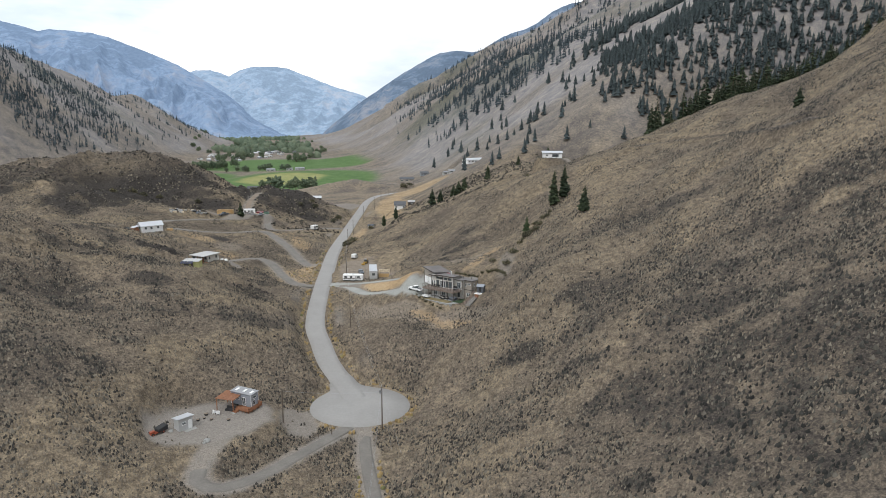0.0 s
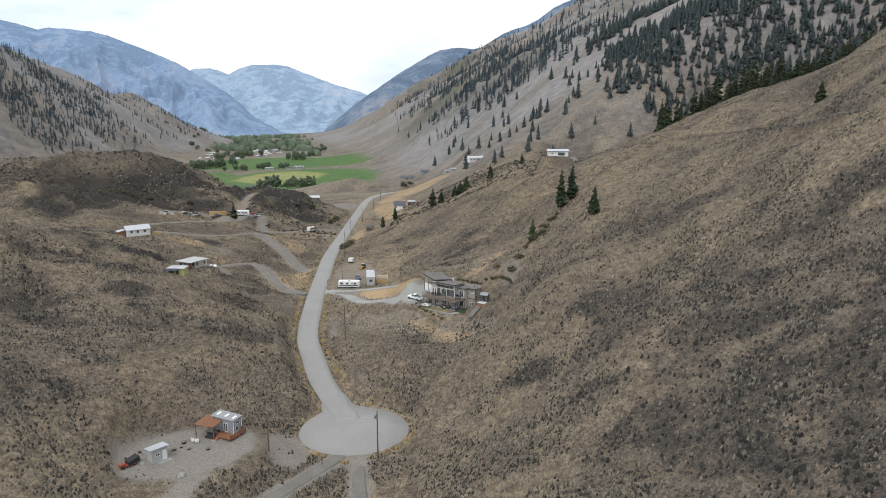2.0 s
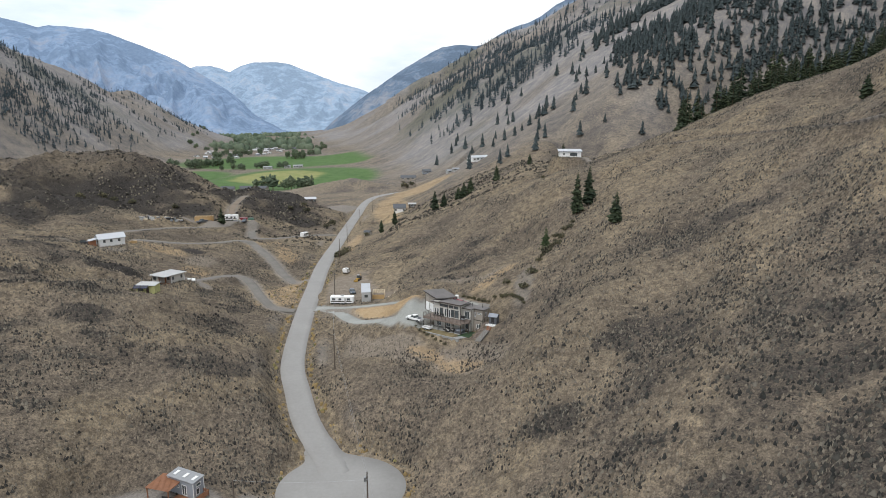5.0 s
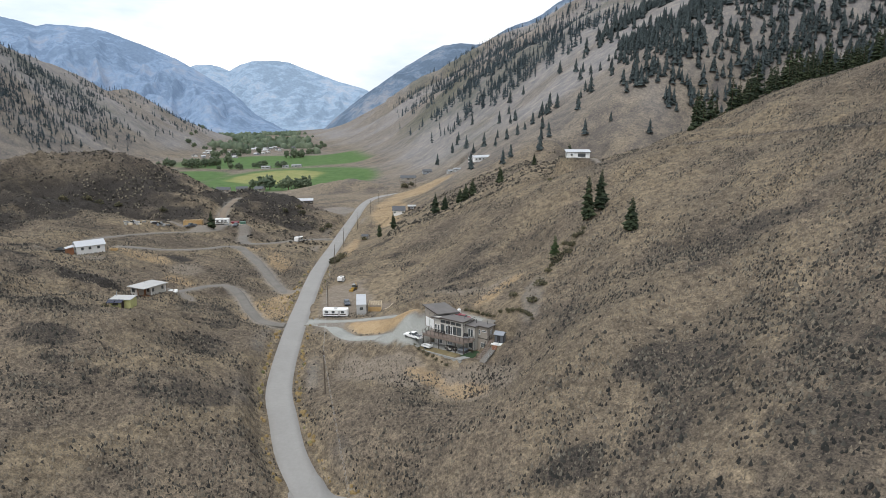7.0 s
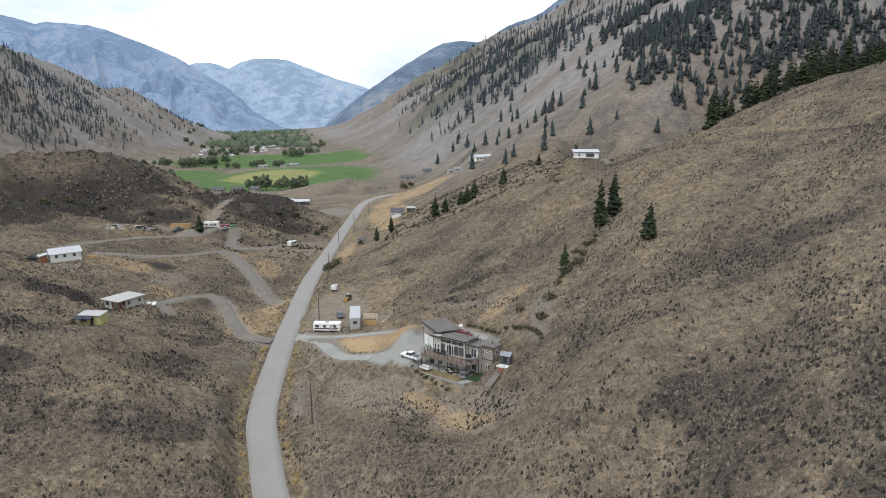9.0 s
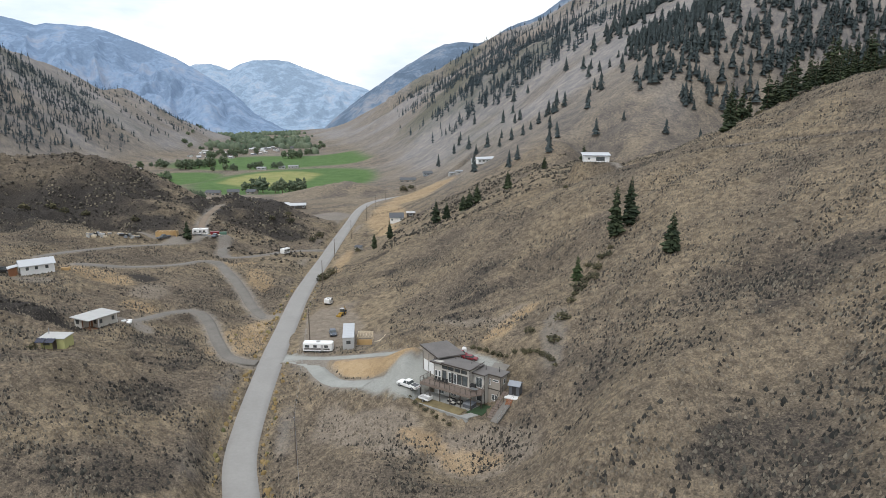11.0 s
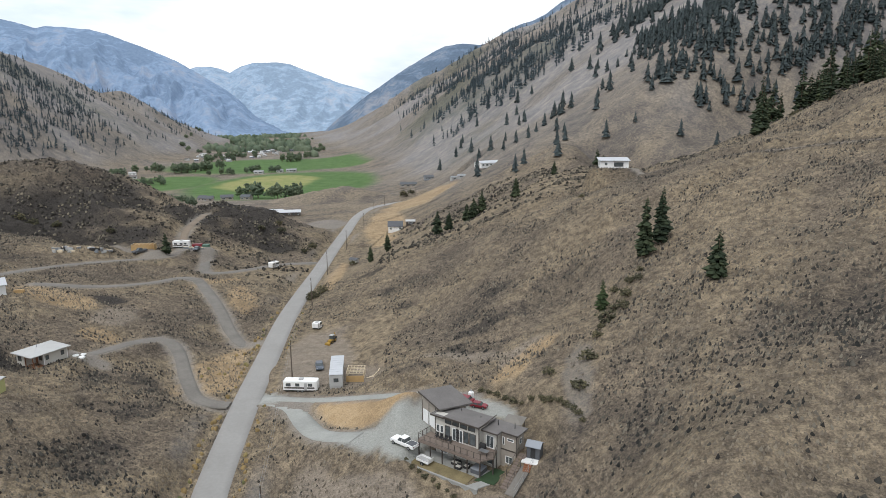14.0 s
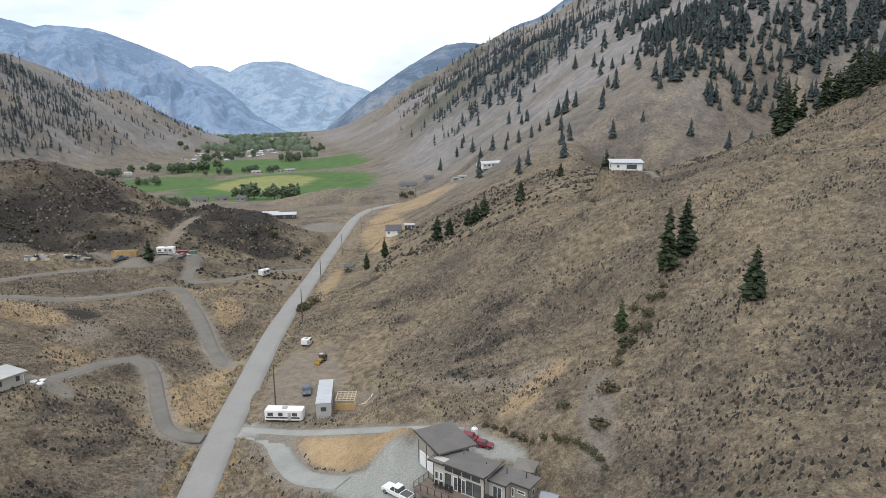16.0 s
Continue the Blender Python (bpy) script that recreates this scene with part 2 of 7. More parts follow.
def bulk(x, y):
    """The land's large forms."""
    z = valley(y) + right_side(x, y) + left_side(x, y)
    for h in NEAR_SLOPE + RIGHT_HILLS + LEFT_HILLS + FAR_KNOLLS:
        z = z + hill(x, y, *h)
    return z


def ridge(x, y, z):
    """The grassy ridge above the bench: its crest line, and the wooded gully behind it."""
    cy = lerp(x, *((a, b) for a, b, c in CREST))
    cz = lerp(x, *((a, c) for a, b, c in CREST))
    behind = y - cy
    on = smooth(62, 100, x) * (1 - smooth(330, 480, x))
    lift = (cz - bulk(x, cy)) * on
    z = z + lift * np.exp(-(np.minimum(behind, 0) / 48) ** 2) * (1 - smooth(60, 220, behind))
    gully = cz + 2.0 - 0.34 * behind
    w = on * smooth(2, 22, behind) * (1 - smooth(95, 240, behind))
    return z * (1 - w) + np.minimum(z, gully) * w


CREST = [(40, 324, 52), (85, 326, 59), (106, 324, 66), (123, 325, 73), (138, 333, 78.5), (150, 340, 82.5), (170, 352, 86), (195, 366, 93), (240, 384, 106), (330, 410, 134), (480, 430, 190)]  # along the ridge: x, y, height


ROADS = {}  # name: (points along the middle, half width, height along the middle)


def resample(nodes, step):
    p = np.array(nodes, float)
    d = np.r_[0, np.cumsum(np.hypot(*np.diff(p, axis=0).T))]
    # a smooth curve through the nodes
    t = np.linspace(0, d[-1], max(3, int(d[-1] / step) + 1))
    i = np.clip(np.searchsorted(d, t) - 1, 0, len(d) - 2)
    q = np.vstack([2 * p[0] - p[1], p, 2 * p[-1] - p[-2]])
    s = ((t - d[i]) / (d[i + 1] - d[i]))[:, None]
    a, b, c, e = q[i], q[i + 1], q[i + 2], q[i + 3]
    return 0.5 * (2 * b + (c - a) * s + (2 * a - 5 * b + 4 * c - e) * s ** 2 + (3 * b - a - 3 * c + e) * s ** 3)


def lay(name, nodes, width, level=None, graded=None):
    p = resample(nodes, 3.0)
    z = level(p[:, 1]) if level else ridge(p[:, 0], p[:, 1], bulk(p[:, 0], p[:, 1]))
    if graded:
        z = np.interp(np.linspace(0, 1, len(p)), np.linspace(0, 1, len(graded)), graded)
    for _ in range(6):
        z = np.r_[z[0], (z[:-2] + z[1:-1] + z[2:]) / 3, z[-1]]
    ROADS[name] = (p, width / 2, z)


def near_road(name, x, y, reach):
    """Distance from the road's middle and the road's height there, where nearer than reach."""
    p, half, z = ROADS[name]
    dist, high = np.full(x.shape, 1e9), np.zeros(x.shape)
    lo, hi = p.min(0) - reach, p.max(0) + reach
    near = np.flatnonzero((x > lo[0]) & (x < hi[0]) & (y > lo[1]) & (y < hi[1]))
    for k in range(0, len(p) - 1, 5):
        q, h = p[k:k + 6], z[k:k + 6]
        lo, hi = q.min(0) - reach, q.max(0) + reach
        idx = near[(x[near] > lo[0]) & (x[near] < hi[0]) & (y[near] > lo[1]) & (y[near] < hi[1])]
        px, py = x[idx, None], y[idx, None]
        a, ab = q[:-1], q[1:] - q[:-1]
        s = np.clip(((px - a[:, 0]) * ab[:, 0] + (py - a[:, 1]) * ab[:, 1]) / (ab ** 2).sum(1), 0, 1)
        d = np.hypot(px - a[:, 0] - s * ab[:, 0], py - a[:, 1] - s * ab[:, 1])
        m = d.argmin(1)
        r = np.arange(len(idx))
        closer = d[r, m] < dist[idx]
        at = idx[closer]
        dist[at] = d[r, m][closer]
        high[at] = (h[m] + (h[m + 1] - h[m]) * s[r, m])[closer]
    return dist, high


ROAD_NODES = [(-20.5, 138), (-23.5, 149), (-28.2, 156.8), (-32.4, 164.5), (-36.9, 176.5), (-40.1, 185.5), (-42.4, 197), (-45.2, 218.5), (-48.7, 252), (-53.9, 303), (-58.5, 380), (-61.4, 455), (-64, 525), (-58, 570), (-36, 608), (-12, 640), (30, 690)]


def road_level(y):
    w = smooth(147, 166, y)
    return 1.98 * (1 - w) + valley(y) * w


lay("road", ROAD_NODES, 6.3, road_level)
TURN_CENTRE, TURN_RADIUS = (-20.2, 141.2), 12.0
TRACKS = {  # name: width, surface, nodes
    "south_track": (3.0, "gravel", [(-18, 131), (-17.5, 128), (-16.1, 119.5), (-14.1, 109.5), (-12.6, 103.6), (-10, 92), (-8, 70), (-10, 30)]),
    "loop_track": (3.2, "gravel", [(-21, 131), (-26, 122.5), (-30.5, 115.8), (-34.5, 109.4), (-38.5, 104.8), (-42.5, 102.7), (-46.2, 105), (-46.8, 110.7), (-45.9, 115.5), (-43.5, 122.4)]),
    "house_drive": (4.6, "pale", [(-43.9, 231.6), (-41, 230.6), (-35.4, 226.9), (-31.2, 219), (-26.5, 212.2), (-18.5, 207.2)]),
    "upper_drive": (2.5, "pale", [(-43.9, 232.4), (-37, 230.3), (-30.7, 227.9), (-23.3, 225.6), (-14.3, 223.1), (-6.9, 221), (-1.9, 219.4), (3, 217.8)]),
    "cabin_track": (3.4, "gravel", [(-49.6, 228), (-54, 228.3), (-58.4, 231.2), (-65, 242.4), (-71.8, 254.4), (-77.5, 260), (-82.4, 256.5), (-85.3, 245.8), (-86.7, 240.3), (-88, 237)]),
    "upper_track": (3.6, "gravel", [(-53.2, 266.2), (-59.2, 266.9), (-65, 274.2), (-73.9, 289.8), (-84.6, 306.2), (-91.6, 315.6), (-97.5, 314.8), (-101.6, 303), (-112.2, 288.7), (-126.5, 281.7)]),
    "yard_track": (3.6, "gravel", [(-61.3, 374.6), (-66, 372.7), (-76.6, 362.6), (-83.3, 345), (-89, 331.5), (-94.5, 330.5), (-99, 343.6), (-102, 356), (-108.6, 349.4), (-113.2, 333.6), (-125.6, 313.7), (-136.2, 297.4), (-141, 285)]),
    "saddle_track": (3.4, "dirt", [(-111.7, 350.5), (-116.8, 367.3), (-119.2, 383.9), (-121, 401)]),
    "bench_track": (2.8, "dirt", [(62, 318), (72, 302), (81.6, 287), (90, 276), (98, 267), (106, 258), (111, 245), (111, 230), (108, 212), (112, 190)]),
}
GRADED = {"upper_drive": (9.0, 9.4, 10.5, 11.8, 13.3, 14.8, 16.0, 16.5), "house_drive": (9.0, 9.3, 9.6, 9.9, 10.7, 13.2)}
for name, (width, surface, nodes) in TRACKS.items():
    lay(name, nodes, width, None, GRADED.get(name))
PADS = [  # level yards: x, y, radius, height, blend
    (-20.2, 141.2, 12.5, 1.9, 5.0),
    (-50, 124, 11, 6.3, 6.0),
    (5.0, 211, 7, 16.5, 3.0),
    (-4.0, 209, 5, 16.4, 3.0),
    (-9.3, 201.0, 3.6, 15.3, 3.0),
    (12.5, 197, 3.0, 16.5, 2.0),
    (-36, 262, 9, 9.4, 5.0),
    (-33, 247, 9, 9.8, 5.0),
    (-36, 235.5, 3.2, 9.8, 2.2),
    (-25, 240, 6, 10.6, 4.0),
    (-92, 231, 7, 18.2, 4.0),
    (-87, 208, 4.5, 21.0, 3.0),
    (-127, 260, 9, 24.2, 5.0),
    (-107, 350.5, 6, 19.2, 5.0),
    (-120, 336.5, 5.5, 21.2, 4.0),
    (-141, 334, 6, 21.8, 5.0),
    (57, 323, 8, 53.6, 4.0),
]


CRAGS = [(-205, 385, 1.3, 60, 26, 0), (-182, 335, 1.1, 16, 40, 0), (-110, 415, 1.3, 20, 20, 0), (-150, 345, 1.0, 14, 9, 0), (-230, 330, 1.0, 20, 30, 0), (-125, 190, 0.7, 22, 22, 0), (-72, 205, 0.6, 8, 14, 20), (-104, 224, 0.9, 7, 4, 0), (-98, 632, 0.5, 26, 14, 0)]


CUTS = [  # level terraces: corner x, y, turn, length and depth ranges, height, blend
    (-6.8, 200.3, -34, 0.2, 15.6, -3.0, 6.0, 13.5, 1.3),
    (-6.8, 200.3, -34, 15.6, 19.6, -2.5, 1.0, 13.5, 1.2),
    (-6.8, 200.3, -34, 16.0, 19.6, 2.0, 3.6, 14.6, 1.2),
    (-6.8, 200.3, -34, 16.2, 19.6, 4.6, 9.0, 16.1, 1.2),
    (-6.8, 200.3, -34, 2.0, 15.0, 8.0, 14.0, 16.5, 2.0),
]


def ground(x, y):
    """The height of the land, with the roads and yards cut into it."""
    x, y = np.atleast_1d(np.asarray(x, float)), np.atleast_1d(np.asarray(y, float))
    z = ridge(x, y, bulk(x, y))
    near = np.clip(1.3 - np.hypot(x, y - 200) / 900, 0.15, 1)
    steep = smooth(2, 14, z - valley(y))
    far = smooth(450, 1200, y)
    z = z + steep * near * (1.5 * fractal(x, y, 26, 3) + 0.5 * fractal(x, y, 6, 8, 3)) + 0.12 * fractal(x, y, 3, 5, 2)
    spur = 1 - np.abs(value_noise(x * 0.35 + 60, y, 210, 21)) * 2
    z = z + far * np.where(x < -250, 0.65, 1.0) * smooth(8, 160, z) * (34 * spur + 26 * fractal(x, y, 160, 31, 5))
    craggy = np.clip(sum(hill(x, y, *k) for k in CRAGS), 0, 1)
    z = z + craggy * (5.0 * (0.5 - np.abs(value_noise(x + 5 * fractal(x, y, 20, 44), y * 1.3, 21, 43))) + 5.0 * (0.4 - np.abs(fractal(x, y, 9, 46, 4))) + 1.6 * fractal(x, y, 4, 48, 2))
    z = z + steep * near * (1 - far) * 1.3 * fractal((0.64 * x + 0.77 * y) * 0.28, 0.77 * x - 0.64 * y, 11, 53, 4)
    gully = np.abs(value_noise(x * 0.3 + 0.35 * y + 5 * fractal(x, y, 40, 14), y * 0.9 - 0.3 * x, 30, 12))
    z = z - 2.2 * steep * near * (1 - far) * (1 - smooth(0.0, 0.3, gully)) * smooth(15, 45, z - valley(y))
    for name in [*TRACKS, "road"]:
        half = ROADS[name][1]
        d, h = near_road(name, x, y, half + 7)
        w = 1 - smooth(half + 0.6, half + 6, d)
        z = z * (1 - w) + (h - 0.03) * w
    for px, py, radius, level, blend in PADS:
        w = 1 - smooth(radius, radius + blend, np.hypot(x - px, y - py))
        z = z * (1 - w) + level * w
    for name in ("house_drive", "upper_drive"):
        half = ROADS[name][1]
        d, h = near_road(name, x, y, half + 3)
        w = (1 - smooth(half + 0.6, half + 1.8, d)) * (1 - smooth(-20, -14, x))
        z = z * (1 - w) + (h - 0.03) * w
    for cx, cy, turn, u0, u1, v0, v1, level, blend in CUTS:
        c, sn = math.cos(radians(turn)), math.sin(radians(turn))
        u, v = (x - cx) * c + (y - cy) * sn, (y - cy) * c - (x - cx) * sn
        out = np.hypot(np.maximum(np.maximum(u0 - u, u - u1), 0), np.maximum(np.maximum(v0 - v, v - v1), 0))
        w = 1 - smooth(0, blend, out)
        z = z * (1 - w) + level * w
    return z


def top_of(x, y):
    return float(ground(x, y)[0])


# ---- meshes of the land ----
def mesh_from(name, verts, faces, materials, parent=None, smooth_shade=True, slots=None):
    me = bpy.data.meshes.new(name)
    me.from_pydata(verts if isinstance(verts, list) else verts.tolist(), [], faces if isinstance(faces, list) else faces.tolist())
    for m in materials if isinstance(materials, (list, tuple)) else [materials]:
        me.materials.append(m)
    if smooth_shade:
        me.polygons.foreach_set("use_smooth", [True] * len(me.polygons))
    if slots is not None:
        me.polygons.foreach_set("material_index", slots)
    ob = new(name, me)
    if parent:
        ob.parent = parent
    return ob


def grid_faces(rows, cols):
    k = np.arange(rows * cols).reshape(rows, cols)
    return np.stack([k[:-1, :-1], k[:-1, 1:], k[1:, 1:], k[1:, :-1]], -1).reshape(-1, 4)


ys = [-140.0]
while ys[-1] < 4850:
    y = ys[-1]
    ys.append(y + (5.0 if y < 55 else 1.15 if y < 200 else 0.0058 * y))
ys = np.array(ys)
COLS = 470
spread = np.linspace(-1, 1, COLS)
gx = spread[None, :] * (0.92 * np.maximum(ys, 0) + 95)[:, None]
gy = np.repeat(ys[:, None], COLS, 1)
fx, fy = gx.ravel(), gy.ravel()
fz = ground(fx, fy)


def inside(x, y, cx, cy, rx, ry, turn=0.0, ragged=0.25, seed=40):
    """1 inside an uneven oval, 0 outside."""
    c, s = math.cos(radians(turn)), math.sin(radians(turn))
    a, b = ((x - cx) * c + (y - cy) * s) / rx, ((y - cy) * c - (x - cx) * s) / ry
    h = np.hypot(a, b)
    idx = np.flatnonzero(h < 1.1 + ragged)
    out = np.zeros(x.shape)
    out[idx] = 1 - smooth(0.85, 1.1, h[idx] + ragged * fractal(x[idx], y[idx], min(rx, ry) * 0.7, seed))
    return out


def within(x, y, corners, soft):
    """1 inside a polygon, 0 outside, with a soft edge."""
    p = np.array(corners, float)
    out = np.zeros(x.shape)
    idx = np.flatnonzero((x > p[:, 0].min() - 4) & (x < p[:, 0].max() + 4) & (y > p[:, 1].min() - 4) & (y < p[:, 1].max() + 4))
    px, py = x[idx], y[idx]
    odd, near = np.zeros(len(idx), bool), np.full(len(idx), 1e9)
    for a, b in zip(p, np.roll(p, -1, 0)):
        odd ^= ((a[1] > py) != (b[1] > py)) & (px < (b[0] - a[0]) * (py - a[1]) / (b[1] - a[1] + 1e-9) + a[0])
        s = np.clip(((px - a[0]) * (b[0] - a[0]) + (py - a[1]) * (b[1] - a[1])) / ((b - a) ** 2).sum(), 0, 1)
        near = np.minimum(near, np.hypot(px - a[0] - s * (b[0] - a[0]), py - a[1] - s * (b[1] - a[1])))
    out[idx] = smooth(-soft, soft, np.where(odd, near, -near))
    return out


COURT = [(-22, 206), (-18, 203.5), (-10.7, 198.4), (-6.5, 201.6), (-5.7, 206), (-6.5, 214.5), (-9.7, 211.5), (-13.9, 210), (-19, 210)]
LAWN = [(-31, 226), (-22, 223.6), (-14.3, 221.2), (-7.5, 219), (-8.2, 214.2), (-13, 211.3), (-18.7, 211.3), (-23.2, 214.5), (-26.8, 218.6), (-29.2, 223)]
DARK_PATCHES = [(-79, 163, 9, 6), (-69, 223, 8, 10), (-126, 227, 14, 9), (-55, 169, 8, 6), (-95, 156, 9, 6), (-95, 189, 8, 5), (-114, 189, 12, 9), (41, 154, 9, 7), (57, 139, 9, 6), (63, 122, 10, 7), (54, 114, 8, 6), (35, 108, 8, 6), (19, 140, 5, 4), (70, 190, 12, 6), (50, 94, 9, 6), (58, 184, 6, 3), (13, 252, 7, 4), (-6, 254, 6, 4), (2, 240, 7, 4), (54, 96, 13, 12), (50, 78, 13, 9), (72, 104, 13, 10), (40, 100, 7, 5), (88, 130, 12, 8), (78, 150, 9, 5), (30, 122, 6, 4), (-60, 195, 6, 7), (-86, 175, 7, 4), (-105, 168, 9, 5), (-140, 245, 12, 6), (-103, 279, 4, 3), (-104, 226, 8, 4), (38, 154, 8, 5), (57, 136, 9, 6), (65, 134, 6, 4), (67, 117, 5, 4), (52, 122, 5, 4), (51, 90, 8, 6), (37, 85, 8, 6), (46, 88, 7, 6), (13, 114, 3, 3), (32, 138, 4, 4), (62, 90, 7, 6), (-111, 160, 12, 9), (-103, 165, 8, 3), (-75, 230, 8, 7), (-128, 229, 10, 8), (-52, 173, 7, 6), (-76, 141, 4, 3), (-77, 127, 4, 3), (50, 126, 9, 6), (61, 136, 9, 6), (43, 121, 6, 5), (49, 115, 7, 5), (80, 128, 10, 8), (95, 150, 12, 8), (-9, 231, 5, 3), (5, 249, 6, 3), (9, 266, 7, 3), (-23, 297, 4, 3), (11, 236, 6, 4), (-14, 282, 5, 2.5), (27, 262, 7, 3), (-30, 322, 5, 3)]


def cover_of(x, y, z):
    straw, bare, rock = (np.zeros(x.shape) for _ in range(3))
    patch = fractal(x, y, 34, 51, 5)
    streak = fractal((0.64 * x + 0.77 * y) * 0.28, 0.77 * x - 0.64 * y, 11, 53, 4)
    upper = smooth(36, 56, z) * smooth(0, 40, x) * (1 - smooth(420, 600, y))
    straw = np.clip((0.8 - 0.22 * smooth(0, 40, x)) * smooth(-0.3, 0.4, 0.6 * patch + 0.7 * streak) + 0.2 * upper * smooth(-0.5, 0.1, streak), 0, 0.7)
    low = smooth(25, 45, x) * (1 - smooth(30, 46, z)) * (1 - smooth(150, 190, y))
    rock = 0.35 * smooth(0.2, 0.5, fractal(x * 1.0, y * 1.4, 30, 61, 5) - 0.35 * streak + 0.35 * low) * smooth(3, 10, z - valley(y))
    for name in ROADS:
        half = ROADS[name][1]
        d, _ = near_road(name, x, y, half + 8)
        if name == "road":
            v = smooth(half + 0.2, half + 0.9, d) * (1 - smooth(half + 1.5, half + 3.5, d + 1.2 * fractal(x, y, 7, 71)))
            straw = np.maximum(straw, v * 0.95)
            rock = rock * smooth(half + 3, half + 8, d)
            ditch = smooth(half + 2.5, half + 4, d) * (1 - smooth(half + 4, half + 8, d))
            bare = np.maximum(bare, 0.55 * ditch * smooth(-0.1, 0.4, fractal(x, y, 18, 77)))
        else:
            bare = np.maximum(bare, 0.8 * (1 - smooth(half, half + 1.6, d + 0.8 * fractal(x, y, 3, 72))))
            rock = rock * smooth(half + 1, half + 5, d)
            if name == "bench_track":
                rock = np.maximum(rock, 0.85 * smooth(half - 0.2, half + 0.3, d) * (1 - smooth(half + 1.8, half + 3.4, d)))
    t = np.hypot(x - TURN_CENTRE[0], y - TURN_CENTRE[1])
    straw = np.maximum(straw, 0.9 * (1 - smooth(TURN_RADIUS + 1, TURN_RADIUS + 4, t + 1.5 * fractal(x, y, 8, 73))))
    broken = smooth(-0.6, 0.35, fractal(x, y, 5, 85))
    for k in DARK_PATCHES:
        g = inside(x, y, *k, 0.0, 0.6, 83)
        rock = np.maximum(rock, 0.68 * g * broken)
        straw = straw * (1 - 0.8 * g)
    # rocky knolls
    knoll = np.maximum.reduce([inside(x, y, *k) for k in ((-205, 385, 75, 34, 0), (-180, 335, 22, 55, 0), (-112, 412, 26, 30, 0), (-148, 345, 20, 12, 0), (-105, 227, 11, 6, 0), (-103, 279, 5, 4, 0), (-232, 330, 26, 40, 0), (-178, 352, 62, 20, 0), (-112, 396, 28, 22, 0), (-88, 392, 16, 16, 0))])
    rock = np.maximum(rock, 0.95 * knoll * smooth(-0.9, -0.1, fractal(x, y, 12, 81)) * (1 - 0.6 * smooth(36, 47, z)))
    # golden grass flats and graded ground
    for k in ((-12.5, 96, 4.5, 24, 4, 0.9), (-70, 272, 7, 6, 0, 0.6), (-79, 312, 3.5, 11, 20, 0.8), (-115, 275, 16, 6, -15, 0.95), (-60, 250, 4.5, 18, -10, 0.75), (-93, 258, 7, 5, 0, 0.6), (-40, 470, 12, 70, 4, 0.95), (-22, 560, 22, 50, -20, 0.9), (-50, 112, 4, 9, 20, 0.6), (-58, 100, 8, 6, 0, 0.6), (2, 178, 9, 6, 0, 0.6), (14, 232, 10, 5, 40, 0.6), (-72, 225, 6, 5, 0, 0.5), (-52, 420, 5, 60, 2, 0.7)):
        g = inside(x, y, *k[:5])
        straw = np.maximum(straw, g * k[5])
        rock = rock * (1 - g)
    for k in ((-50, 124, 13, 10, 20, 0.9), (-33, 131, 4.5, 8, 10, 0.75), (-9, 205.5, 8, 5, 20, 0.0), (-127, 252, 11, 6, 0, 0.5), (-107, 350, 8, 6, -20, 0.85), (-122, 335, 12, 4, 0, 0.7), (-141, 333, 8, 4, -12, 0.6), (-78, 485, 13, 22, 0, 0.7), (22.5, 211, 2.8, 13, -12, 0.45), (-84, 236, 5, 3, 0, 0.8)):
        g = inside(x, y, *k[:5])
        bare = np.maximum(bare, g * k[5])
        rock, straw = rock * (1 - g), straw * (1 - 0.7 * g)
    g = np.maximum(within(x, y, COURT, 1.0), within(x, y, LAWN, 0.8))
    bare, rock, straw = np.maximum(bare, g), rock * (1 - g), straw * (1 - g)
    return np.stack([straw, bare, rock, np.ones(x.shape)], 1)


